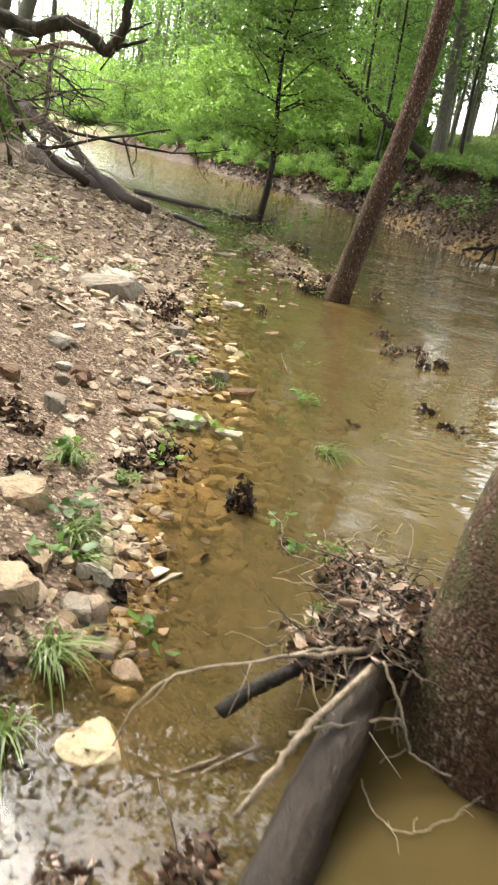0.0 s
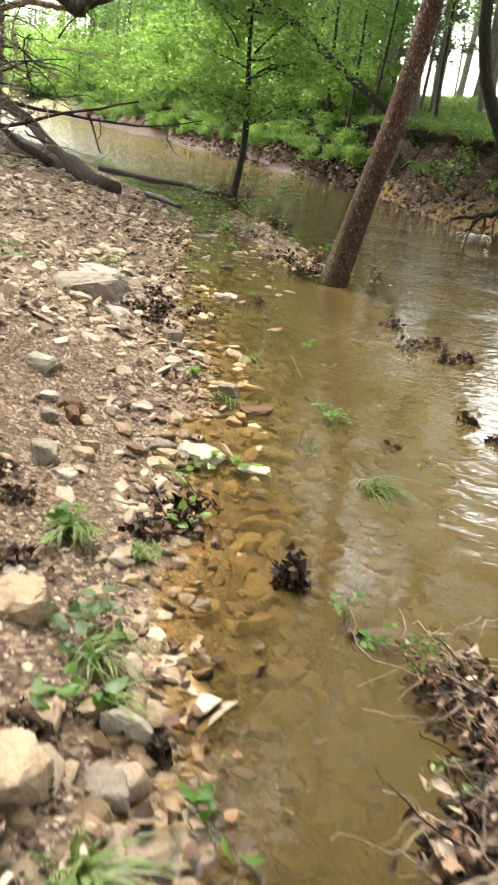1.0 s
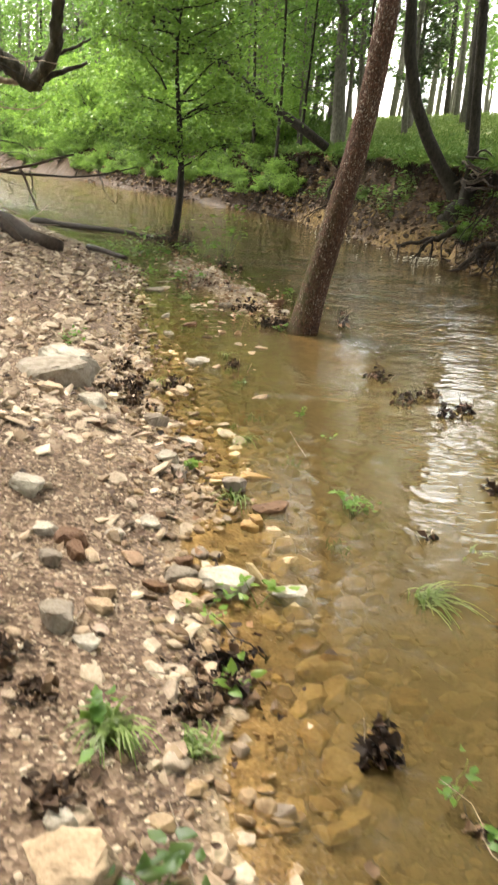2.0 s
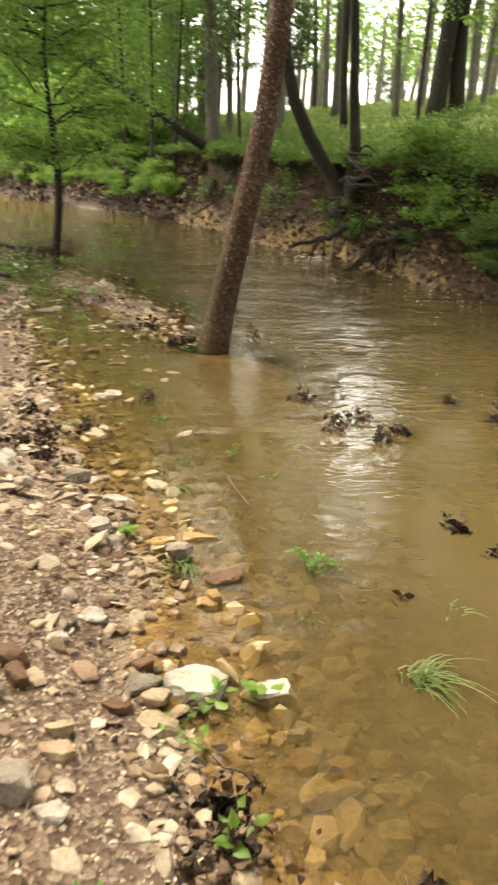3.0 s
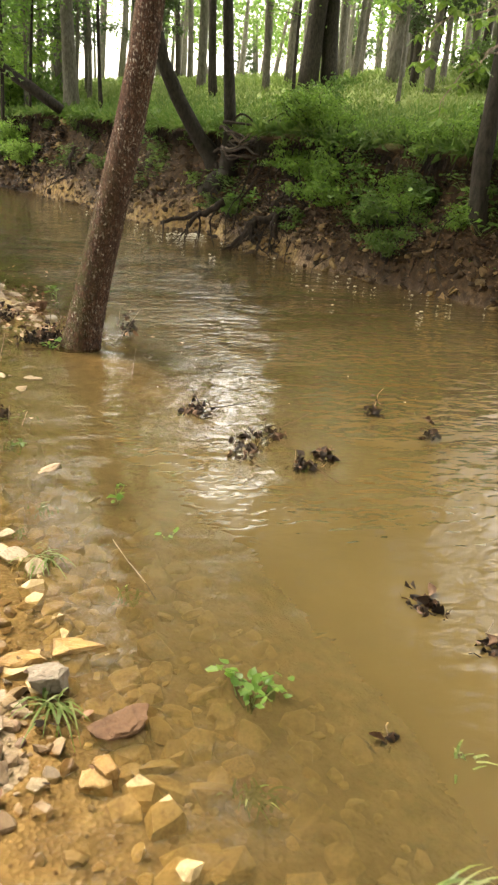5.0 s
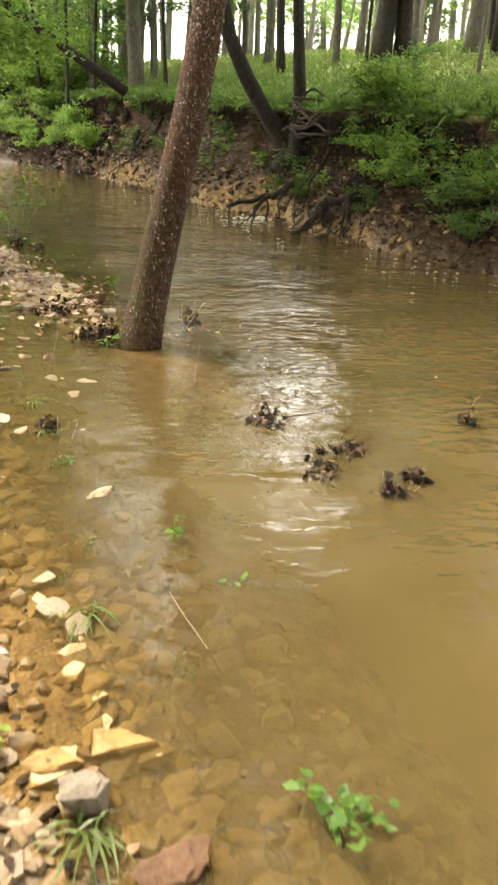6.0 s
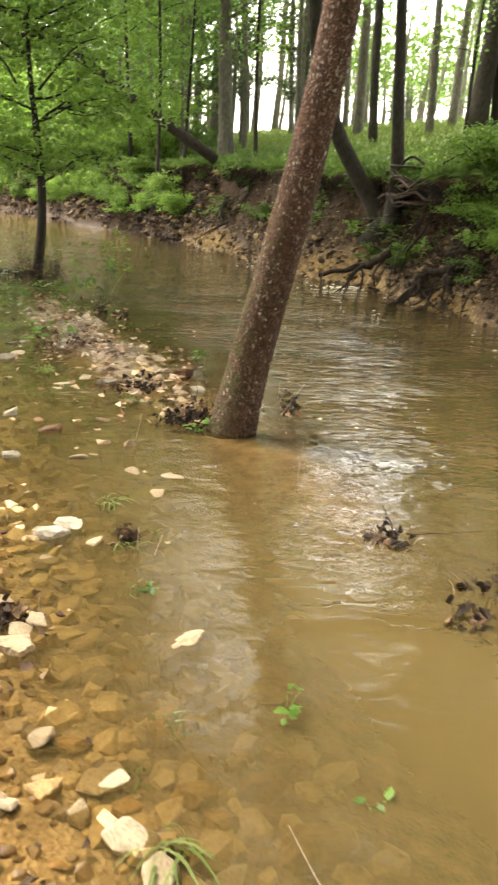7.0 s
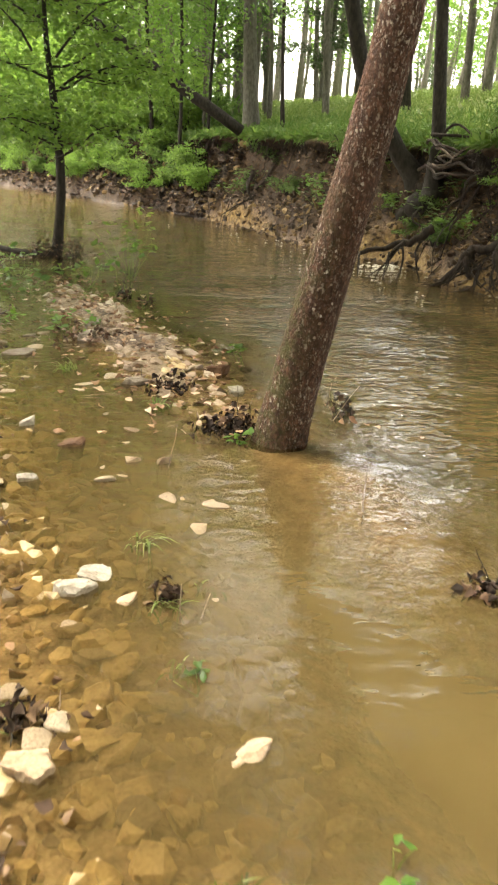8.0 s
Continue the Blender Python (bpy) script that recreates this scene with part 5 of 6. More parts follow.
def drift_pile():
    rng = np.random.default_rng(73)
    root = empty("drift_pile")
    heaps = (((1.08, 2.5, .18), (.07, .1, .035), 360), ((1.02, 2.7, .1), (.06, .1, .035), 220), ((1.1, 2.85, .1), (.09, .08, .03), 220), ((.94, 3.1, .05), (.06, .07, .03), 150), ((.9, 2.34, .16), (.06, .06, .03), 190), ((1.05, 2.36, .25), (.07, .05, .025), 200), ((1.2, 2.75, .12), (.07, .1, .03), 140))
    def leaves(share, size, material, label, lift, curl=1.0):
        h = Heap()
        for c, w, k in heaps:
            k = int(k * share)
            at = rng.standard_normal((k, 3)) * w + c + [0, 0, lift]
            at[:, 2] = np.maximum(at[:, 2], .004)
            z = rng.uniform(*size, k) * rng.uniform(.6, 1.0, k)
            h.add(*curled_leaves(rng, at, rng.standard_normal((k, 3)) * [1, 1, .35], rng.standard_normal((k, 3)) * .55 + [0, 0, 1], z, z * rng.uniform(.3, .62, k), curl, True))
        tagged(part("leaves", h.mesh("leaves", material, True), root, label), kind="stuff")
    leaves(1.0, (.02, .055), M_LITTERD, "black sodden leaves", -.012, 1.4)
    leaves(.6, (.02, .06), M_LITTER, "matted brown dead leaves", .012, 1.3)
    leaves(.12, (.025, .06), M_TANLEAF, "reddish tan dead leaves", .03, 1.2)
    leaves(.12, (.03, .085), M_DRYLEAF, "large pale tan dead leaves", .04, .7)
    h = Heap()
    h.add(*scatter_leaves(rng, [(.85, 3.12, .1), (.88, 3.2, .09), (.86, 2.6, .14)], 22, .03, .032, .5))
    tagged(part("sprouts", h.mesh("sprouts", M_GRASS), root, "pale green sprouts"), kind="stuff")
    ways = (([(1.03, 2.2, .25), (.91, 2.01, .2), (.86, 1.92, .16), (.81, 1.84, .1), (.77, 1.78, .05)], .0115, .0075, M_DRYWOOD, "thick pale dead branch"),
            ([(.66, 2.08, .08), (.72, 2.14, .12), (.8, 2.2, .16), (.92, 2.32, .17)], .022, .019, M_BARK_DARK, "broken dark branch"),
            ([(1.1, 2.42, .26), (1.0, 2.28, .25), (.9, 2.22, .24), (.82, 2.19, .24)], .009, .007, M_DRYWOOD, ""),
            ([(.85, 1.97, .16), (.97, 2.04, .17), (1.11, 2.15, .15), (1.14, 2.15, .13)], .0055, .003, M_DRYWOOD, ""),
            ([(1.05, 2.23, .26), (1.11, 2.16, .2), (1.14, 2.12, .13), (1.17, 2.11, .08), (1.27, 2.14, .03), (1.35, 2.12, .02)], .0045, .0025, M_DRYWOOD, ""),
            ([(.87, 2.1, .26), (.93, 2.03, .16), (1.0, 2.0, .02)], .0028, .0018, M_DRYWOOD, ""),
            ([(1.05, 2.04, .02), (1.09, 1.96, .012), (1.15, 1.91, .01), (1.21, 1.94, .01), (1.29, 2.01, .012), (1.36, 2.09, .03)], .0026, .0016, M_DRYWOOD, "thin twig afloat on the water"),
            ([(1.15, 2.32, .25), (1.12, 2.26, .14), (1.12, 2.22, .05)], .005, .003, M_DEADWOOD, ""),
            ([(1.2, 2.6, .2), (1.05, 2.45, .24), (.92, 2.38, .2)], .011, .008, M_DEADWOOD, ""),
            ([(1.02, 3.0, .16), (.88, 2.78, .14), (.68, 2.82, .1)], .004, .002, M_DEADWOOD, ""),
            ([(.86, 2.5, .13), (1.0, 2.62, .17), (1.12, 2.7, .19)], .012, .01, M_BOUGH, ""),
            ([(.8, 2.42, .1), (.95, 2.55, .15), (1.1, 2.62, .18)], .009, .006, M_BOUGH, ""))
    for way, r0, r1, material, label in ways:
        p = smooth_way(way)
        h = Heap()
        h.add(*tube(p + rng.standard_normal(p.shape) * .0025, np.linspace(r0, r1, len(p)), 9, .09, rng))
        stick = part("stick", h.mesh("stick", material, True), root, label)
        for k in (len(p) // 3, len(p) // 2, len(p) * 4 // 5):
            h = Heap()
            h.add(*tube(bend(p[k], p[k] + rng.standard_normal(3) * [.05, .05, .035], 7, .2, rng), np.linspace(min(.0024, r1 * .6), .001, 7), 5))
            part("side_twig", h.mesh("side_twig", material, True), stick)
    for i in range(250):
        c, w, k = heaps[i % len(heaps)]
        s = np.array(c) + rng.standard_normal(3) * np.array(w) + [0, 0, .03]
        h = Heap()
        h.add(*tube(bend(s, s + rng.standard_normal(3) * [.13, .13, .06], 8, .25, rng), np.linspace(.0024, .001, 8), 5))
        part("twig", h.mesh("twig", (M_DEADWOOD, M_DRYWOOD, M_ROOT)[i % 3], True), root)
    return tagged(root, "drift pile of dead leaves and twigs caught on the log", "drift pile")
drift_pile()
h = Heap()
rng = np.random.default_rng(75)
p = smooth_way([(.95, 2.26, .25), (.87, 2.22, .25), (.75, 2.14, .23), (.61, 2.1, .2), (.53, 2.07, .17), (.49, 2.04, .14), (.45, 2.01, .09), (.43, 1.96, .04), (.42, 1.91, -.01)], 4)
h.add(*tube(p + rng.standard_normal(p.shape) * .002, np.linspace(.0058, .0024, len(p)), 7))
for k, way in ((9, ((.71, 2.08, .19), (.69, 2.03, .12))), (10, ((.72, 2.13, .16), (.73, 2.09, .13))), (17, ((.5, 2.02, .13), (.47, 2.0, .1)))):
    q = smooth_way([p[k], *way])
    h.add(*tube(q, np.linspace(.003, .0014, len(q)), 5))
thing("dead_branch", h.mesh("dead_branch", M_DRYWOOD, True), "thin pale dead branch reaching over the water", "branch")
for a, b, c in (((.7, 2.0, .0), (.46, 1.82, -.04), .006), ((.66, 1.94, -.01), (.44, 1.9, -.04), .007), ((.78, 2.06, .02), (.6, 1.86, -.03), .006)):
    h = Heap()
    h.add(*tube(bend(a, b, 7, .1, rng), np.linspace(c, c * .4, 7), 6))
    thing("sunken_twig", h.mesh("sunken_twig", M_DEADWOOD, True), "pale twig lying under the shallow water", "twig", "twigs in the shallows")
# ---- stones ----
def hull(rng, points, squash=(1, 1, 1), round_off=.0, cuts=0, rough=.0):
    """An angular, flat-topped stone about one metre long, as a bmesh."""
    bm = bmesh.new()
    k = 4 + points // 8
    tip = rng.normal(0, .2, 2)
    for level, wide in ((.34, .38), (-.34, .44), (rng.uniform(-.15, .2), .54)):
        a0 = rng.uniform(0, 2 * np.pi)
        for i in range(k):
            a, r = a0 + 2 * np.pi * (i + rng.uniform(-.35, .35)) / k, wide * rng.uniform(.55, 1.1)
            x, y = max(-.53, min(.53, r * math.cos(a))), max(-.46, min(.46, r * math.sin(a)))
            bm.verts.new((x * squash[0], y * squash[1], (level * rng.uniform(.86, 1.0) + tip[0] * x + tip[1] * y) * squash[2]))
    got = bmesh.ops.convex_hull(bm, input=bm.verts)
    bmesh.ops.delete(bm, geom=list({g for g in got["geom_interior"] + got["geom_unused"] if isinstance(g, bmesh.types.BMVert)}), context="VERTS")
    if round_off:
        bmesh.ops.bevel(bm, geom=list(bm.edges), offset=round_off, segments=1, affect="EDGES", clamp_overlap=True)
    if cuts:
        bmesh.ops.triangulate(bm, faces=bm.faces)
        bmesh.ops.subdivide_edges(bm, edges=bm.edges, cuts=cuts, use_grid_fill=True)
        for v in bm.verts:
            v.co += v.co.normalized() * (noise.noise(v.co * 5 + Vector((rng.uniform(0, .01), 0, 0))) * rough + noise.noise(v.co * 15) * rough * .45)
    bmesh.ops.triangulate(bm, faces=bm.faces)
    return bm

def bm_arrays(bm):
    bm.verts.index_update()
    return np.array([v.co[:] for v in bm.verts]), np.array([[v.index for v in f.verts] for f in bm.faces])

stone_rng = np.random.default_rng(81)
SHAPES = [bm_arrays(hull(stone_rng, (10, 16, 20)[i % 3], (1, 1, stone_rng.uniform(.5, 1.0)))) for i in range(24)]
KINDS = {"pale": (M_PALE, "pale cream limestone rock"), "tan": (M_TANROCK, "tan sandstone rock"), "grey": (M_GREYROCK, "grey weathered rock"), "rust": (M_RUSTROCK, "rusty brown pitted rock"), "bed": (M_WETSTONE, "amber stone"), "yellow": (M_YELLOW, "yellowish cream limestone rock"), "amber": (M_AMBER, "wet golden amber slab")}

def rock(x, y, long, wide, high, turn, kind, where, sink=.3, z=None):
    seed = int(abs(x * 977 + y * 613) * 10) % 9999
    rng = np.random.default_rng(seed)
    bm = hull(rng, 15, (long / .96, wide / .8, high / .6), min(long, wide, high) * .03, 4, 0)
    off = Vector((x * 3, y * 3, 0))
    size = min(long, high * 1.8)
    for v in bm.verts:
        u = v.co / size
        v.co += v.co.normalized() * size * (.08 * noise.noise(u * 1.9 + off) + .05 * noise.noise(u * 4.5 + off) - .07 * abs(noise.noise(u * 8 + off)) + .02 * noise.noise(u * 22 + off))
    top = max(v.co.z for v in bm.verts)
    for v in bm.verts:
        if v.co.z > .3 * top:
            v.co.z = .3 * top + (v.co.z - .3 * top) * .3
        v.co.z *= 1.5 if v.co.z > 0 else 1
    me = bpy.data.meshes.new("rock")
    bm.to_mesh(me)
    bm.free()
    material, words = KINDS[kind]
    me.materials.append(material)
    base = max(on(x, y), -.3) if z is None else z
    return thing("rock", me, words + " " + where, "rock", "rocks of the stream", m=Matrix.Translation((x, y, base + high * (.5 - sink))) @ Euler((rng.uniform(-.15, .15), rng.uniform(-.15, .15), radians(turn))).to_matrix().to_4x4())

BANK = "lying on the gravel bank"
for x, y, a, b, c, r, k in ((-.30, 2.98, .23, .17, .1, 10, "tan"), (-.10, 2.38, .27, .19, .12, -20, "tan"), (-.09, 2.60, .15, .08, .07, -25, "tan"), (.11, 2.66, .14, .11, .09, -20, "pale"),
                            (.11, 2.47, .15, .12, .06, 5, "grey"), (.01, 2.68, .08, .06, .05, 0, "tan"), (-.36, 3.08, .09, .06, .06, 30, "pale"), (-1.33, 6.95, .5, .3, .3, -12, "pale"), (-1.38, 6.74, .6, .34, .2, 6, "grey"), (-.21, 4.28, .17, .1, .06, -10, "tan"), (-.26, 4.49, .15, .1, .08, 20, "grey"), (-.34, 4.35, .11, .06, .04, 0, "rust"), (-.45, 4.9, .12, .08, .03, 5, "pale"), (-.5, 4.18, .11, .07, .05, -15, "tan"), (-.57, 4.71, .13, .07, .03, 30, "pale"), (-.74, 4.31, .09, .1, .07, 50, "grey"), (-.7, 4.51, .1, .14, .09, 70, "rust"), (-.59, 3.9, .14, .13, .1, 10, "grey"), (-.48, 3.82, .1, .06, .04, 0, "pale")):
    rock(x, y, a, b, c, r, k, BANK)
for x, y, a, b, c, r, k in ((-.98, 4.85, .19, .13, .09, -8, "pale"), (-1.06, 6.4, .26, .17, .09, -20, "pale"), (-1.32, 6.4, .22, .13, .08, 20, "tan"),
                            (-.45, 4.92, .13, .09, .04, 0, "pale"), (-.9, 4.05, .15, .12, .08, 20, "rust"), (-.66, 4.42, .12, .1, .08, 60, "rust"),
                            (-.49, 4.07, .11, .07, .06, -10, "tan"), (-.82, 4.56, .12, .08, .05, 10, "pale")):
    rock(x, y, a, b, c, r, k, BANK)
EDGE = "at the water's edge"
for x, y, a, b, c, r, k in ((-.08, 4.5, .31, .19, .085, -22, "pale"), (.18, 4.48, .2, .16, .075, -10, "pale"), (-.22, 4.42, .14, .09, .06, 15, "tan"), (-.26, 4.62, .13, .09, .06, 5, "rust"),
                            (-.42, 6.13, .2, .09, .05, -8, "pale"), (-.5, 5.7, .18, .12, .08, -15, "pale"), (-.4, 5.52, .12, .08, .09, 60, "grey"), (-.66, 6.4, .18, .1, .1, 20, "grey")):
    rock(x, y, a, b, c, r, k, EDGE, .25)
INWATER = "standing out of the shallow water"
rock(.37, 1.94, .24, .2, .09, -35, "yellow", INWATER, .3, z=-.045)
for x, y, a, b, c, r, k in ((-.11, 5.5, .15, .12, .11, 10, "grey"), (.09, 5.27, .2, .1, .06, 8, "rust"), (-.2, 5.64, .19, .12, .05, 10, "amber"), (-.01, 5.7, .2, .12, .045, -12, "amber"), (.03, 5.1, .09, .1, .08, 30, "amber"), (-.61, 8.1, .19, .1, .11, 18, "pale"), (-.53, 8.22, .15, .1, .07, 0, "pale"),
                            (-.42, 8.02, .11, .07, .07, 5, "tan"), (-.06, 7.25, .24, .13, .1, 32, "tan"), (-.6, 7.19, .17, .1, .08, 10, "tan"), (-.82, 9.64, .22, .12, .14, 30, "rust")):
    tall = max(c, ((.012 if k in ("tan", "amber") else .03) - on(x, y)) / .9)
    grow = min(1.12, max(1.0, tall / c * .8))
    rock(x, y, a * grow, b * grow, tall, r, k, INWATER, .1)
for x, y, a, b, c, r, k in ((-.96, 9.15, .14, .08, .06, 30, "pale"), (-1.1, 9.97, .13, .07, .07, 40, "pale"), (-.32, 9.38, .1, .06, .05, 0, "tan"), (-.45, 9.42, .12, .07, .05, 20, "tan"), (-1.03, 12.7, .2, .12, .1, -20, "pale"),
                            (-1.0, 12.2, .2, .12, .08, 10, "grey"), (-1.5, 11.7, .3, .16, .09, 8, "grey"), (-.55, 10.9, .2, .12, .08, -10, "grey"), (.14, 10.75, .16, .1, .07, 20, "pale"), (.02, 11.2, .22, .14, .1, 0, "rust")):
    rock(x, y, a, b, max(c, (.03 - on(x, y)) / .85), r, k, INWATER, .15)
SUNK = "lying under the shallow water"
for x, y, a, b, c, r in ((.31, 4.03, .22, .1, .08, 25), (.57, 3.92, .14, .09, .05, -40), (.25, 3.66, .1, .14, .06, 10), (.69, 3.8, .13, .09, .05, 0), (-.2, 5.62, .16, .1, .05, 12), (.0, 5.68, .17, .09, .05, -8), (.0, 5.08, .09, .1, .07, 30),
                         (.2, 5.05, .17, .06, .04, -30), (.01, 7.73, .12, .09, .06, 0), (-.65, 8.63, .2, .13, .05, 10), (-.5, 8.46, .14, .07, .04, 0), (-.2, 7.08, .12, .1, .06, 30), (0, 7.52, .1, .08, .05, 80), (-.45, 7.34, .16, .09, .05, 0), (-.4, 7.72, .09, .07, .05, 0)):
    rock(x, y, a * 1.15, b * 1.15, max(c * .8, (-.02 - on(x, y)) / 1.0), r, "bed", SUNK, .22)
for x, y, a, b, r in ((.58, 3.93, .12, .1, 20), (.68, 3.81, .13, .09, -30), (.51, 3.69, .12, .09, 10), (.25, 3.65, .1, .08, 60), (.24, 4.14, .14, .1, 0), (.22, 4.37, .1, .08, 40), (-.03, 6.55, .12, .08, 5), (.03, 6.45, .13, .1, -20), (.15, 6.59, .15, .07, 0),
                      (.26, 6.39, .24, .14, 10), (-.21, 6.48, .1, .08, 30), (-.42, 6.52, .11, .08, 0), (-.22, 7.13, .1, .08, 50), (-.04, 7.02, .16, .11, -10), (-.14, 6.8, .12, .08, -15), (-.37, 6.73, .13, .07, 10), (.05, 6.95, .1, .07, 0)):
    rock(x, y, a, b, max(.045, (-.012 - on(x, y)) / .95), r, "amber", SUNK, .22)
rock(.34, 4.05, .17, .1, max(.05, (-.006 - on(.34, 4.05)) / .8), 25, "amber", SUNK, .22)

# loose stones that can be told apart, on the gravel and on the bed
stone_meshes = []
for i in range(14):
    bm = hull(stone_rng, 12, (1, 1, stone_rng.uniform(.45, .85)), .035)
    me = bpy.data.meshes.new("stone")
    bm.to_mesh(me)
    bm.free()
    stone_meshes.append(me)
def stone_at(x, y, s, material, label, group, z=None, flat=1.0):
    me = stone_meshes[int(stone_rng.integers(14))]
    key = me.name.split(".")[0] + material.name + me.name
    if key not in stone_copies:
        stone_copies[key] = me.copy()
        stone_copies[key].name = "stone"
        stone_copies[key].materials.append(material)
    e = Euler((stone_rng.uniform(-.35, .35), stone_rng.uniform(-.35, .35), stone_rng.uniform(0, 6.28)))
    thing("stone", stone_copies[key], label, "stone", group, m=Matrix.Translation((x, y, (on(x, y) if z is None else z) + s * .1)) @ e.to_matrix().to_4x4() @ Matrix.Diagonal((s, s * stone_rng.uniform(.6, .95), s * stone_rng.uniform(.6, 1.0) * flat, 1)))
stone_copies = {}
made = 0
while made < 105:
    y = 1.6 + 8 * stone_rng.random() ** 1.4
    d = stone_rng.uniform(-.15, 2.0)
    x = float(along(SHORE, y)) - d
    if in_puddle(x, y) or y < 2.1 and stone_rng.random() < .7:
        continue
    if -.1 < x < .3 and 1.4 < y < 3.2 and d < 0:
        continue
    if abs(d - .62) < .2 and 3.2 < y < 5 and stone_rng.random() < .75:
        continue
    stone_at(x, y, .06 + .09 * stone_rng.random() ** 2, M_STONE, "loose angular stone on the gravel bank", "stones of the gravel bank")
    made += 1
made = 0
while made < 50:
    y = 3.2 + 7 * stone_rng.random()
    d = -stone_rng.uniform(.05, 1.25)
    x = float(along(SHORE, y)) - d
    if -.16 < on(x, y) < -.055:
        stone_at(x, y, .08 + .1 * stone_rng.random() ** 1.5, M_WETSTONE, "amber stone on the bed of the shallows", "stones of the stream bed", on(x, y) - .02, .5)
        made += 1
for i in range(24):
    y = 10 + 5.4 * stone_rng.random()
    x = -.75 - (y - 12.5) * .33 + stone_rng.normal() * .4
    stone_at(x, y, .05 + .1 * stone_rng.random() ** 2, M_STONE, "loose stone on the gravel spit", "stones of the gravel spit")

made = 0
while made < 120:
    y = 6.2 + 6.4 * stone_rng.random()
    x = float(along(SHORE, y)) + .1 + 1.1 * stone_rng.random()
    if x < -.05 - .05 * (y - 9) and spit(x, y) > .6:
        stone_at(x, y, .07 + .13 * stone_rng.random() ** 2, M_SHALLOW, "flat cream stone breaking the surface of the shallows", "stones of the shallows", max(on(x, y), -.052 + .042 * stone_rng.random()) if y > 7.9 else on(x, y) + .012, .34 if y > 7.9 else .6)
        made += 1

def pebbles(count, draw, sizes, name, label, seed, material, thick=.7, tilt=.3):
    """A sheet of small stones in one mesh."""
    rng = np.random.default_rng(seed)
    x, y = draw(rng, count)
    count = len(x)
    z = height(x, y)
    s = sizes[0] + (sizes[1] - sizes[0]) * rng.random(count) ** 2.2
    pick = rng.integers(len(SHAPES), size=count)
    a = rng.uniform(0, 2 * np.pi, count)
    tx, ty = rng.normal(0, tilt, count), rng.normal(0, tilt, count)
    h = Heap()
    for k, (v, f) in enumerate(SHAPES):
        m = pick == k
        c = int(m.sum())
        if not c:
            continue
        q = v[None] * s[m][:, None, None] * np.array([1, .8, thick])
        ca, sa = np.cos(a[m])[:, None], np.sin(a[m])[:, None]
        w = np.stack([q[..., 0] * ca - q[..., 1] * sa, q[..., 0] * sa + q[..., 1] * ca, q[..., 2]], -1)
        w[..., 2] += w[..., 0] * tx[m][:, None] + w[..., 1] * ty[m][:, None]
        w += np.stack([x[m], y[m], z[m] + s[m] * .03], -1)[:, None]
        h.add(w.reshape(-1, 3), (f[None] + (np.arange(c) * len(v))[:, None, None]).reshape(-1, 3))
    return thing(name, h.mesh(name, material), label, "gravel", kind="stuff")

def bank_draw(rng, n):
    y = 1.2 + 14.5 * rng.random(n) ** 1.25
    x = along(SHORE, y) - (rng.random(n) ** 1.1 * (2.2 + .25 * y) - .12)
    out = in_puddle(x, y) | ((y < 2.3) & (rng.random(n) < .6))
    d = along(SHORE, y) - x
    out |= (y > 2.7) & (y < 5.6) & (d > .22) & (d < 1.3) & (rng.random(n) < .62)
    keep = ~out & (rng.random(n) > .75 * np.clip(rolls(x, y, .3, 6) * 3 - .1, 0, 1))
    keep &= ~((y > 3.1) & (y < 5.3) & (d > -.2) & (d < 1) & (rng.random(n) < .5))
    keep &= ~((y > 4.3) & (y < 6.4) & (d < .5) & (rng.random(n) < .55))
    return x[keep], y[keep]
def back_draw(rng, n):
    y = -4 + 5.6 * rng.random(n) ** .7
    x = along(SHORE, y) - .1 - (2.4 + .8 * rng.random(n)) * rng.random(n)
    keep = ~in_puddle(x, y)
    return x[keep], y[keep]
def spit_draw(rng, n):
    y = 9.7 + 5.8 * rng.random(n)
    return -.75 - (y - 12.5) * .33 + rng.normal(0, .42, n), y
def bed_draw(rng, n):
    y = 2.6 + 9 * rng.random(n)
    x = along(SHORE, y) + rng.random(n) * 1.15
    return np.where(height(x, y) > -.03, x + .35, x), y
def foot_draw(rng, n):
    y = 11 + np.where(rng.random(n) < .75, 18 * np.clip(rng.random(n) * .6 + rng.random(n) * .5, 0, 1), 14 + 20 * rng.random(n))
    y = np.where(rng.random(n) < .22, 11 + 8 * rng.random(n), y)
    return along(FAR, y) + rng.exponential(.3, n) - .12, y
pebbles(15000, bank_draw, (.018, .115), "gravel", "sharp tan and grey gravel of the bank", 91, M_PEBBLE, .42, .4)
def grit_draw(rng, n):
    y = 1.7 + 7 * rng.random(n)
    x = along(SHORE, y) - rng.random(n) * 2.0
    keep = ~in_puddle(x, y) & ((x < -.15) | (y > 2.2))
    return x[keep], y[keep]
pebbles(18000, grit_draw, (.008, .03), "grit", "fine tan grit between the stones", 92, M_PEBBLE)
pebbles(4500, back_draw, (.018, .12), "gravel", "tan gravel of the bank behind the puddle", 99, M_PEBBLE, .42, .4)
def shingle_draw(rng, n):
    x, y = bank_draw(rng, n)
    keep = ~((y > 3.0) & (y < 5.3) & (rng.random(len(x)) < .55))
    return x[keep], y[keep]
pebbles(5200, shingle_draw, (.03, .19), "shingle", "flat cream and tan shingle slabs of the bank", 97, M_SHINGLE, .3, .3)
def rim_draw(rng, n):
    y = 2.3 + 12 * rng.random(n) ** 1.2
    x = along(SHORE, y) + rng.normal(.08, .16, n)
    keep = ~((y > 3.1) & (y < 5.2) & (rng.random(n) < .45))
    return x[keep], y[keep]
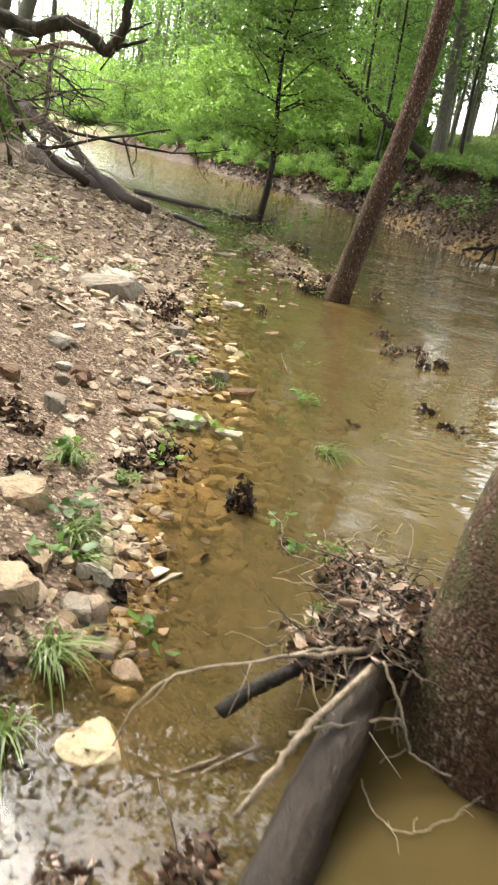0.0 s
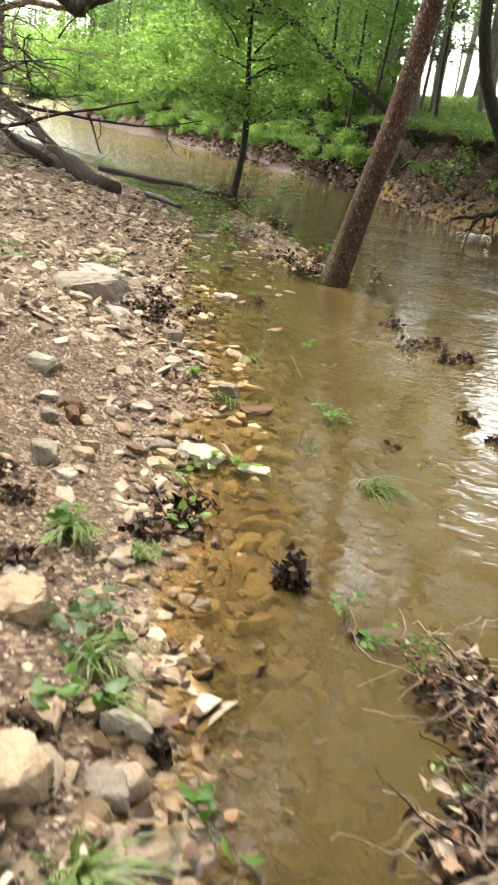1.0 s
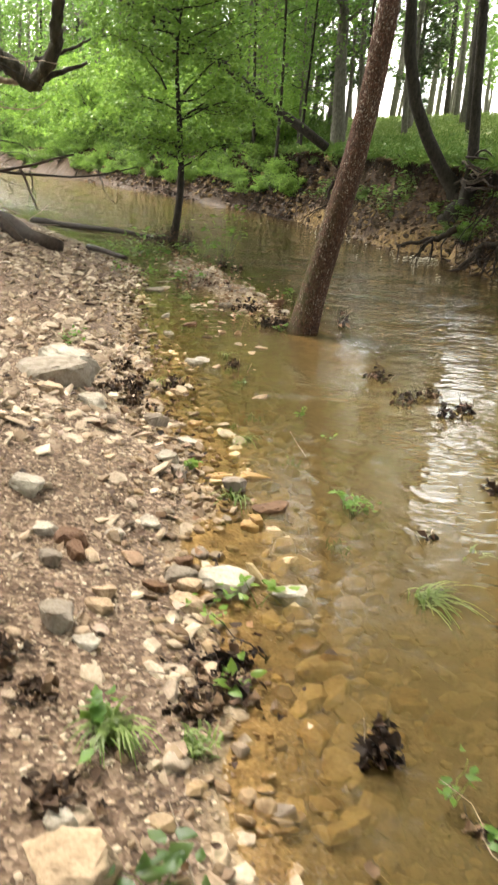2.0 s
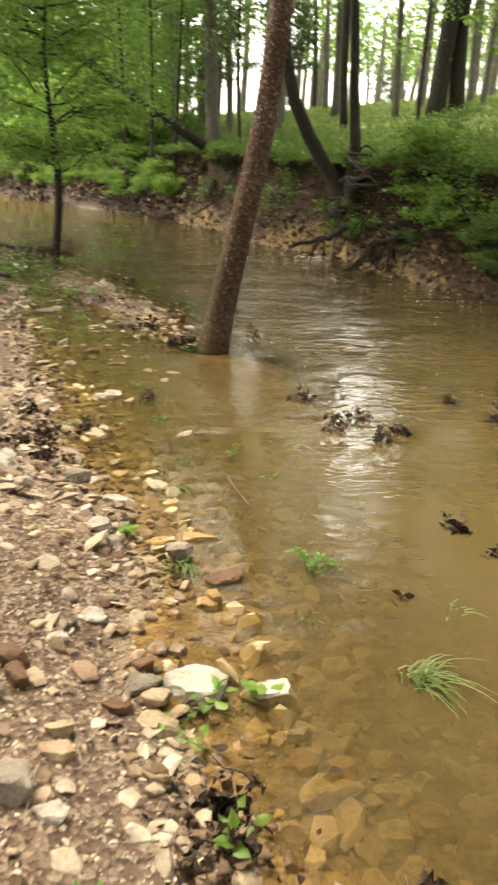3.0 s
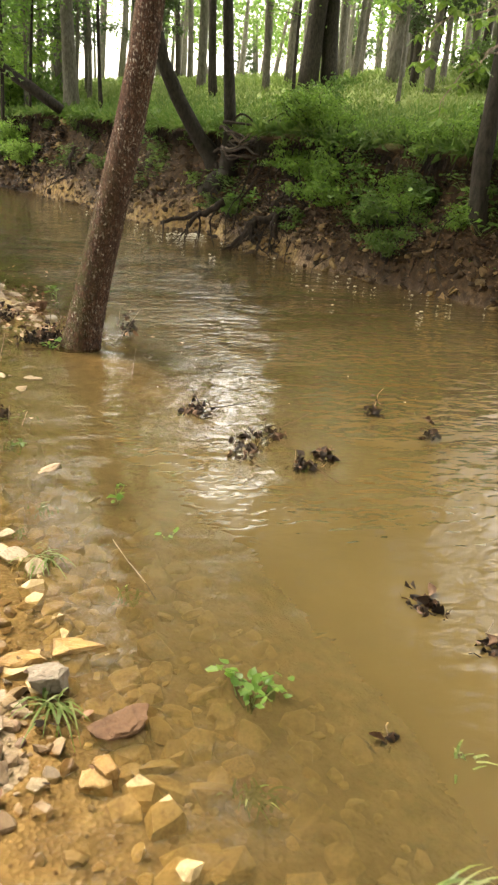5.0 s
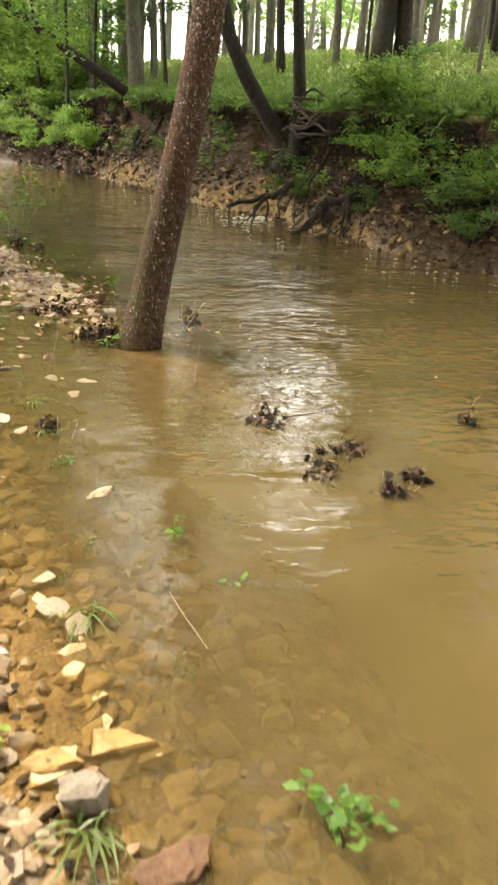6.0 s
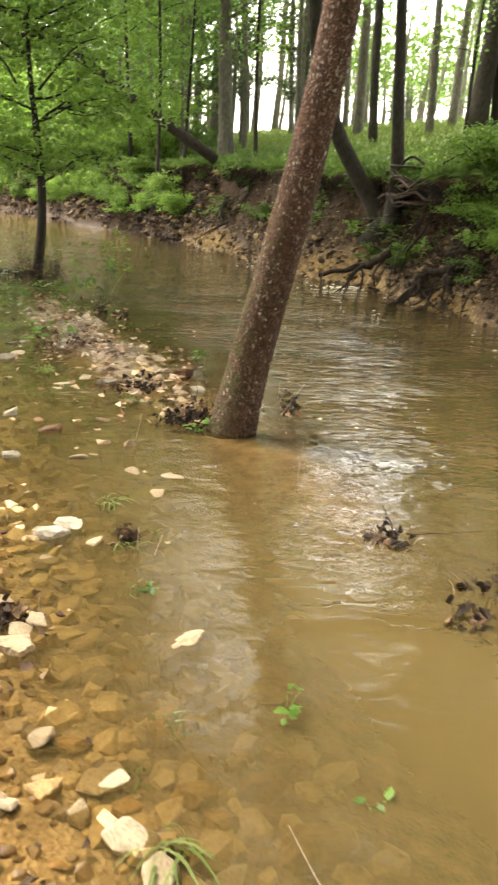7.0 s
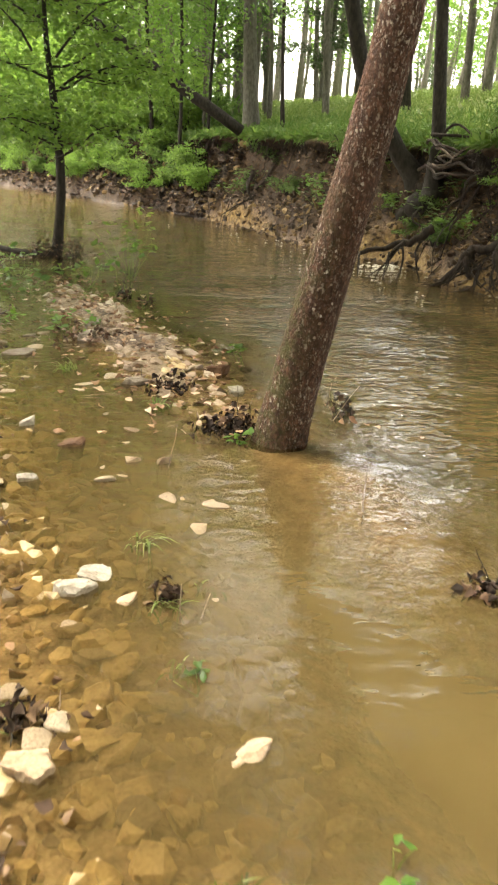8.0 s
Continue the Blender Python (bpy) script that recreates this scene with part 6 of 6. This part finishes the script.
pebbles(3200, rim_draw, (.015, .1), "gravel", "wet gravel along the water's edge", 96, M_RIM)
pebbles(900, spit_draw, (.03, .16), "gravel", "wet pale gravel of the spit", 93, M_SHINGLE, .5)
pebbles(1500, bed_draw, (.04, .17), "gravel", "amber gravel of the stream bed", 94, M_WETSTONE)
def far_foot(rng, n):
    y = 25.5 + 18 * rng.random(n) ** 1.3
    return along(FAR, y) + rng.uniform(-.15, 1.1, n), y
pebbles(1100, far_foot, (.06, .3), "rubble", "brown rubble along the far waterline", 98, M_RUBBLE)
pebbles(3600, foot_draw, (.02, .19), "rubble", "yellow-brown rubble at the foot of the cut bank", 95, M_RUBBLE)

# ---- dead leaves and soaked clumps ----
def leaf_clump(x, y, wide, high, n, seed, label, name="leaf_clump", material=None, size=(.022, .05), z=0.0):
    rng = np.random.default_rng(seed)
    root = empty(name)
    n = int(n * 1.3)
    at = rng.standard_normal((n, 3)) * [wide / 3.2, wide / 3.2, 0] + [x, y, z]
    at[:, 2] += np.abs(rng.standard_normal(n)) * high / 2.4 * np.clip(1.2 - np.hypot(at[:, 0] - x, at[:, 1] - y) / wide, .15, 1)
    s = rng.uniform(*size, n)
    h = Heap()
    h.add(*curled_leaves(rng, at, rng.standard_normal((n, 3)) * [1, 1, .6] - [0, 0, .5], rng.standard_normal((n, 3)) + [0, 0, .4], s, s * rng.uniform(.45, .9, n), 1.3, True))
    tagged(part("leaves", h.mesh("leaves", material or M_LITTERD, True), root), kind="stuff")
    for i in range(max(2, n // 40)):
        a = np.array([x, y, z]) + rng.standard_normal(3) * [wide / 3, wide / 3, 0]
        h = Heap()
        h.add(*tube(bend(a - [0, 0, .04], a + rng.standard_normal(3) * [wide * .5, wide * .5, high * .2] + [0, 0, high * .7], 6, .15, rng), np.linspace(.0035, .0015, 6), 5))
        part("twig", h.mesh("twig", M_DEADWOOD if i % 2 else M_BARK_DARK, True), root)
    return tagged(root, label, "leaf clump", "sodden leaf clumps")

SNAG = "black sodden leaves snagged on a twig in the stream"
for i, (x, y, w, hh, n) in enumerate(((.9, 8.06, .16, .09, 50), (1.02, 7.36, .12, .08, 34), (1.22, 7.6, .14, .08, 40), (1.26, 7.1, .1, .1, 36), (1.42, 7.22, .08, .14, 30), (2.02, 7.92, .05, .18, 22), (2.2, 7.48, .07, .12, 26),
                                      (1.28, 5.73, .14, .03, 30), (1.42, 5.43, .12, .04, 20), (.83, 5.06, .05, .04, 8), (.75, 10.2, .1, .2, 34), (.44, 3.53, .055, .18, 80), (-.85, 14.3, .12, .3, 40), (-.6, 14.0, .1, .16, 24))):
    leaf_clump(x, y, w * (.9 if i % 3 == 0 or hh < .05 else 1.15), hh * 1.15, n * (.95 if hh < .05 else .72), 100 + i, SNAG, size=(.018, .062))
for i, (x, y, w, hh, n) in enumerate(((-.05, 3.92, .24, .08, 110), (-.02, 3.78, .16, .07, 60), (.2, 2.62, .06, .1, 24), (-.65, 7.38, .16, .09, 40), (.02, 9.9, .26, .12, 130), (.12, 10.0, .12, .2, 60), (-.3, 10.75, .24, .12, 80), (-2.2, 17.45, .5, .4, 200),
                                      (-1.8, 17.5, .38, .42, 150), (-.28, 8.05, .1, .08, 24), (.05, 2.7, .1, .05, 26), (.68, 3.3, .07, .03, 18), (-.95, 7.2, .2, .12, 60), (-.85, 6.7, .14, .1, 40), (-.39, 3.14, .12, .07, 50), (-.7, 3.65, .14, .07, 50), (-.12, 2.56, .09, .05, 30), (-.56, 3.52, .12, .06, 40), (-.12, 3.66, .16, .06, 60), (-1.0, 6.9, .3, .1, 70), (-1.1, 7.6, .22, .1, 50))):
    leaf_clump(x, y, w, hh, n, 130 + i, "heap of dark wet leaves at the water's edge", z=max(on(x, y), 0), material=M_DUFF if i > 12 or i % 2 else None)
leaf_clump(.47, 1.5, .11, .12, 46, 160, "curled brown dead leaves in the puddle", material=M_LITTER, size=(.018, .042))
leaf_clump(.71, 1.62, .12, .15, 80, 161, "brown dead leaves standing beside the log", material=M_LITTER, size=(.018, .045))
leaf_clump(-.95, 12.3, .6, .05, 50, 162, "pale dead leaves on the gravel spit", material=M_LITTER, size=(.04, .07), z=.04)
def strewn(count, draw, seed, size, material, label, lift=.01):
    rng = np.random.default_rng(seed)
    x, y = draw(rng, count)
    count = len(x)
    at = np.stack([x, y, np.maximum(height(x, y), 0) + lift + rng.random(count) * .02], -1)
    s = rng.uniform(*size, count)
    h = Heap()
    h.add(*curled_leaves(rng, at, rng.standard_normal((count, 3)) * [1, 1, .15], rng.standard_normal((count, 3)) * .3 + [0, 0, 1], s, s * .7, .6))
    return thing("leaf_litter", h.mesh("leaf_litter", material, True), label, "leaf litter", kind="stuff")
strewn(1700, bank_draw, 171, (.02, .07), M_LITTER, "brown dead leaves strewn over the gravel", .02)
strewn(600, bank_draw, 172, (.02, .06), M_LITTERD, "dark wet leaves between the stones", .015)
strewn(420, lambda r, n: (r.normal(.22, .2, n), r.normal(1.56, .19, n)), 173, (.005, .02), M_LITTERD, "dark leaf scraps in the still puddle", .001)
strewn(480, spit_draw, 174, (.03, .07), M_TANLEAF, "pale dead leaves over the spit", .03)
strewn(900, lambda r, n: (lambda y: (along(FAR, y) + r.uniform(.2, 1.4, n), y))(11 + 18 * r.random(n)), 175, (.05, .12), M_LITTER, "dead leaves on the eroded bank", .02)
strewn(9000, lambda r, n: (lambda y: (along(FAR, y) + r.uniform(.1, 1.5, n) ** .8, y))(11 + 20 * r.random(n) ** 1.4), 178, (.03, .085), M_DUFF, "dark brown leaf duff over the eroded bank", .02)
strewn(700, lambda r, n: (r.normal(-.22, .12, n), r.normal(2.12, .13, n)), 176, (.012, .04), M_LITTERD, "dark mulch of leaf scraps at the puddle", .006)
strewn(300, lambda r, n: (r.normal(-.22, .14, n), r.normal(2.12, .15, n)), 177, (.015, .045), M_LITTER, "brown leaf scraps at the puddle", .008)
strewn(3200, far_foot, 179, (.08, .2), M_LITTERD, "dark leaf duff along the far waterline", .03)
strewn(1700, lambda r, n: (lambda y: (along(FAR, y) + r.uniform(-.02, .6, n), y))(10.6 + 5.5 * r.random(n)), 180, (.03, .09), M_DUFF, "dark leaf duff at the foot of the cut bank", .02)
strewn(190, rim_draw, 181, (.02, .055), M_DUFF, "brown leaves washed up along the water's edge", .012)
strewn(70, rim_draw, 182, (.02, .05), M_TANLEAF, "tan leaves washed up along the water's edge", .015)
def twig(a, b, r, label="thin dry twig on the gravel", material=M_DEADWOOD):
    h = Heap()
    h.add(*tube(bend(a, b, 7, .06, stone_rng), np.linspace(r, r * .5, 7), 5))
    thing("twig", h.mesh("twig", material, True), label, "twig", "twigs of the bank")
for i in range(26):
    y = 1.6 + 8 * stone_rng.random()
    x = float(along(SHORE, y)) - stone_rng.uniform(.1, 1.6)
    a, s = stone_rng.uniform(0, 6.28), stone_rng.uniform(.1, .35)
    x2, y2 = x + math.cos(a) * s, y + math.sin(a) * s
    twig((x, y, on(x, y) + .03), (x2, y2, on(x2, y2) + .035), .004)
for a, b in (((.3, 5.95, -.02), (.18, 6.3, .07)), ((.56, 8.75, -.05), (.64, 8.95, .18)), ((.62, 10.1, -.1), (.85, 10.2, .2)), ((1.0, 8.1, .02), (1.25, 7.9, .12)), ((1.28, 7.1, .06), (1.4, 6.9, .0)), ((-.22, 7.95, -.04), (-.22, 7.96, .1)), ((-.15, 7.9, 0), (-.12, 7.95, .07)), ((1.15, 7.62, 0), (1.5, 7.7, .1)), ((-.3, 9.3, -.05), (-.25, 9.35, .2))):
    twig(a, b, .0035, "thin twig sticking out of the water", M_FALLEN if a[0] > .9 else M_DEADWOOD)

# ---- grass tufts and small plants ----
def tuft(x, y, n, long, seed, label, lean=(0, 0), z=None, material=None, wide=.005):
    rng = np.random.default_rng(seed)
    n, long = int(n * 1.7), long * 1.3
    base = np.array([x, y, max(on(x, y), -.04) if z is None else z])
    h = Heap()
    for i in range(n):
        a, L = rng.uniform(0, 2 * np.pi), long * rng.uniform(.5, 1.1)
        out = np.array([math.cos(a) * .6 + lean[0], math.sin(a) * .6 + lean[1], 0])
        t = np.linspace(0, 1, 6)[:, None]
        p = base + rng.standard_normal(3) * [.025, .025, 0] + out * L * t ** 1.5 * .75 + np.array([0, 0, 1]) * L * (t * .75 - t ** 2.4 * rng.uniform(.35, .8))
        side = np.cross(out + [0, 0, .1], [0, 0, 1.0])
        side /= np.linalg.norm(side) + 1e-9
        w = wide * (1 - t ** 2) * rng.uniform(.7, 1.2) + .0006
        v = np.concatenate([p - side * w, p + side * w])
        k = np.arange(5)
        h.add(v, np.concatenate([np.stack([k, k + 1, k + 7], -1), np.stack([k, k + 7, k + 6], -1)]))
    return thing("grass_tuft", h.mesh("grass_tuft", material or M_TUFT), label, "grass", "grass tufts of the bank")

for i, (x, y, n, L, lx, ly) in enumerate(((-.05, 2.85, 34, .2, .3, -.1), (.12, 2.22, 48, .24, .35, -.2), (.14, 1.9, 26, .24, .1, -.4), (-.08, 3.52, 22, .08, 0, 0), (-.32, 3.45, 60, .17, .1, -.3), (-.09, 3.48, 24, .1, 0, -.1), (.03, 2.72, 18, .15, .4, -.2))):
    tuft(x, y, n, L, 200 + i, "green grass tuft between the stones of the bank", (lx, ly))
for i, (x, y, n, L, lx, ly) in enumerate(((.70, 4.52, 34, .24, .5, -.45), (.4, 4.96, 26, .11, .2, -.2), (-.1, 5.42, 22, .2, -.1, -.45), (-.27, 8.02, 16, .15, .1, -.2), (-.38, 8.5, 16, .18, .2, -.4), (-.22, 7.64, 12, .12, 0, 0), (-.08, 6.33, 16, .2, .1, -.6), (-.09, 6.8, 12, .1, .3, 0),
                                          (-1.02, 11.2, 22, .22, -.3, 0), (-.36, 10.4, 20, .18, 0, -.2), (-.12, 8.1, 10, .12, 0, 0), (.2, 6.0, 14, .1, .1, -.1), (-.8, 7.4, 18, .18, .2, 0), (1.0, 4.95, 10, .16, .3, -.3), (-.2, 6.62, 8, .08, 0, 0))):
    tuft(x, y, n, L, 220 + i, "flooded grass tuft trailing in the current", (lx, ly), z=-.045, material=M_GRASS)

def herb(x, y, n, leaf, spread, high, seed, label, material=None, z=None):
    rng = np.random.default_rng(seed)
    b = np.array([x, y, max(on(x, y), 0) if z is None else z])
    made, tips = [], []
    for i in range(max(3, n // 4)):
        h = Heap()
        made.append(h)
        e = b + np.array([rng.normal() * spread, rng.normal() * spread, high * rng.uniform(.5, 1)])
        h.add(*tube(bend(b - [0, 0, .03], e, 5, .1, rng), np.linspace(.003, .0012, 5), 4))
        tips += [e]
    root = empty("small_plant")
    for h in made:
        part("stem", h.mesh("stem", M_GRASS, True), root)
    k = rng.integers(len(tips), size=n)
    at = np.array(tips)[k] + rng.standard_normal((n, 3)) * spread * .35
    at[:, 2] = np.maximum(at[:, 2], b[2] + .004)
    s = leaf * rng.uniform(.6, 1.2, n)
    h = Heap()
    h.add(*curled_leaves(rng, at, rng.standard_normal((n, 3)) * [1, 1, .25], rng.standard_normal((n, 3)) * .3 + [0, 0, 1], s, s * .62, .35))
    part("leaves", h.mesh("leaves", material or M_LEAF, True), root)
    return tagged(root, label, "plant", "small plants of the bank")

for i, (x, y, n, L, s, hh) in enumerate(((.49, 5.31, 44, .042, .055, .06), (.06, 4.37, 18, .055, .05, .06), (-.14, 4.28, 22, .04, .06, .05), (-.3, 3.4, 16, .07, .06, .09), (-.12, 2.98, 24, .06, .07, .08), (-.02, 3.82, 14, .05, .05, .06), (.38, 2.42, 10, .06, .07, .01), (-.38, 5.72, 16, .05, .04, .05),
                                         (.26, 6.85, 8, .045, .025, .06), (.42, 6.45, 4, .04, .02, .01), (-.17, 7.52, 6, .04, .04, .02), (-.06, 2.7, 18, .06, .06, .07), (-1.24, 12.6, 30, .09, .14, .12), (-1.9, 14.6, 40, .1, .25, .2), (.22, 11.4, 10, .08, .06, .2))):
    herb(x, y, n, L, s, hh, 260 + i, "small green leafy plant at the water's edge", M_LEAFY if i in (1, 2, 5, 7) else M_WEED if i % 3 == 1 else M_LEAF)
for i, (x, y, n, L, s, hh) in enumerate(((-.85, 15.5, 60, .1, .2, .75), (-1.3, 14.9, 26, .09, .16, .35), (-.8, 14.4, 18, .1, .1, .6), (-2.2, 15.6, 40, .09, .25, .25), (-1.6, 7.9, 16, .06, .1, .05), (-2.0, 6.9, 20, .06, .14, .06), (.1, 9.72, 10, .07, .06, .03), (.75, 3.27, 16, .035, .04, .06), (.63, 3.42, 10, .04, .03, .12))):
    herb(x, y, n, L, s, hh, 280 + i, "light green seedling standing in the shallows", M_LEAFY if i < 1 else None)

rng = np.random.default_rng(299)
for i in range(8):
    y = rng.uniform(12.5, 16)
    x = -1.55 - (y - 12.5) * .38 + rng.normal() * .3
    herb(x, y, 20, .06, .1, .12, 400 + i, "low green weeds on the wet gravel spit", M_LEAFY if i % 3 == 0 else None)

# ---- weeds and grass of the far bank ----
def meadow(count, seed, draw, size, material, label, name):
    rng = np.random.default_rng(seed)
    x, y = draw(rng, count)
    z = height(x, y)
    ok = (beyond(x, y) > .95)
    x, y, z = x[ok], y[ok], z[ok]
    n = len(x)
    s = rng.uniform(*size, n)
    h = Heap()
    h.add(*leaf_blades(np.stack([x, y, z + rng.random(n) ** 2 * size[1] * .9], -1), rng.standard_normal((n, 3)) * [.6, .6, .35] + [0, 0, .75], rng.standard_normal((n, 3)), s, s * rng.uniform(.12, .4, n), .15, .25))
    return thing(name, h.mesh(name, material), label, "grass", kind="stuff")
def edge_draw(rng, n):
    y = 6 + 30 * rng.random(n)
    return along(FAR, y) + 1.0 + 3.4 * rng.random(n) ** 1.5, y
def field_draw(rng, n):
    y = 8 + 42 * rng.random(n)
    return along(FAR, y) + 2.4 + 15 * rng.random(n), y
meadow(30000, 301, edge_draw, (.05, .15), M_WEED, "dense green weeds along the top of the bank", "weeds")
meadow(60000, 302, field_draw, (.06, .15), M_GRASS, "short pasture grass under the trees", "meadow_grass")
meadow(16000, 303, lambda r, n: (lambda y: (along(FAR, y) + 1.2 + 5 * r.random(n), y))(34 + 50 * r.random(n)), (.2, .6), M_WEED, "green undergrowth of the far wood", "undergrowth")
strewn_rng = np.random.default_rng(305)
n = 1500
y = 1.5 + 16 * strewn_rng.random(n)
x = along(SHORE, y) - strewn_rng.uniform(2.2, 7, n)
h = Heap()
s = strewn_rng.uniform(.03, .08, n)
h.add(*leaf_blades(np.stack([x, y, height(x, y) + .005], -1), strewn_rng.standard_normal((n, 3)) * [.7, .7, .2] + [0, 0, .4], strewn_rng.standard_normal((n, 3)), s, s * .3))
thing("thin_grass", h.mesh("thin_grass", M_GRASS), "thin grass sprouting from the dry gravel", "grass", kind="stuff")

face_rng = np.random.default_rng(307)
for i in range(58):
    y = 11.6 + 14 * face_rng.random() ** 1.3
    x = float(along(FAR, y)) + face_rng.uniform(.3, 1.15)
    herb(x, y, 40, .1, .17, .26, 440 + i, "green leafy weed rooted in the face of the cut bank", (M_LEAF, M_WEED, M_LEAFD)[i % 3])

# ---- turf that overhangs the cut bank ----
ys = np.linspace(12.2, 29.5, 260)
edge = along(FAR, ys)
tip = .45 * np.exp(-((ys - 17.2) / 1.2) ** 2) + .3 * np.exp(-((ys - 25) / 1.5) ** 2) - .25 + .75 * np.clip(.5 + .9 * rolls(ys, ys * .3, .55, 9), 0, 1)
lip = []
for off, dz in ((2.0, .0), (1.35, .03), (1.12, -.0), (1.02, -.07), (1.06, -.14), (1.3, -.26), (1.8, -.5)):
    x = edge + off - tip * (1.6 - abs(off - 1.0)) * .8
    ground_top = height(edge + 1.75, ys)
    lip.append(np.stack([x + .03 * rolls(x * 3, ys, .1, off), ys, ground_top - .12 + dz + .03 * rolls(x, ys, .12, off * 3)], -1))
lip = np.stack(lip, 1)
i, j = np.meshgrid(np.arange(len(ys) - 1), np.arange(6), indexing="ij")
me = quick_mesh("turf_edge", lip.reshape(-1, 3), np.stack([i * 7 + j, i * 7 + j + 1, (i + 1) * 7 + j + 1, (i + 1) * 7 + j], -1).reshape(-1, 4), True)
me.materials.append(M_GROUND)
put_attr(me, "soil", np.tile([0, 0, .4, 1, 1, 1, 1], len(ys)))
put_attr(me, "grass", np.tile([1, 1, .6, 0, 0, 0, 0], len(ys)))
thing("turf_edge", me, "overhanging turf edge of the cut bank", "turf", kind="structure")
rng = np.random.default_rng(309)
pick = rng.integers(len(ys), size=1500)
s = lip[pick, 3] + rng.normal(0, .03, (1500, 3))
h = Heap()
L = rng.uniform(.05, .35, 1500)
h.add(*leaf_blades(s, np.stack([rng.normal(-.15, .2, 1500), rng.normal(0, .2, 1500), np.full(1500, -1.0)], -1), rng.standard_normal((1500, 3)), L, rng.uniform(.006, .02, 1500), .1, .1))
thing("hanging_rootlets", h.mesh("hanging_rootlets", M_ROOT), "fine rootlets hanging from the turf edge", "roots", kind="stuff")
pick = rng.integers(len(ys), size=9000)
pick = pick[rolls(ys[pick], ys[pick] * .2, .3, 11) > -.35]
pick = np.resize(pick, 9000)
s = lip[pick, 2] + rng.normal(0, 1, (9000, 3)) * [.16, .05, .03] + [.1, 0, .02]
L = rng.uniform(.06, .22, 9000)
h = Heap()
h.add(*leaf_blades(s, np.stack([rng.normal(-.5, .5, 9000), rng.normal(0, .5, 9000), rng.normal(.25, .6, 9000)], -1), rng.standard_normal((9000, 3)) + [0, 0, .6], L, L * rng.uniform(.12, .45, 9000), .15, .3))
thing("edge_grass", h.mesh("edge_grass", M_WEED), "grass and weeds drooping over the bank edge", "grass", kind="stuff")

# ---- foam on the water ----
rng = np.random.default_rng(311)
h = Heap()
def fleck(x, y, s):
    k = 7
    a = np.arange(k) * 2 * np.pi / k
    r = s * rng.uniform(.5, 1.1, k)
    v = np.concatenate([np.stack([x + np.cos(a) * r, y + np.sin(a) * r * .6, np.full(k, .003)], -1), [[x, y, .003 + s * .25]]])
    h.add(v, np.stack([np.arange(k), (np.arange(k) + 1) % k, np.full(k, k)], -1))
for i in range(80):
    y = 10.5 + 14 * rng.random() ** 1.3
    fleck(float(along(FAR, y)) - rng.exponential(.6) - .05, y, rng.uniform(.01, .035))
for i in range(70):
    fleck(2.75 + rng.normal() * .2, 17.6 + rng.normal() * .16, rng.uniform(.015, .05))
for i in range(45):
    fleck(rng.uniform(.5, 2.6), rng.uniform(8, 15), rng.uniform(.004, .012))
thing("foam", h.mesh("foam", M_FOAM), "off-white foam flecks floating on the brown water", "foam", kind="stuff")
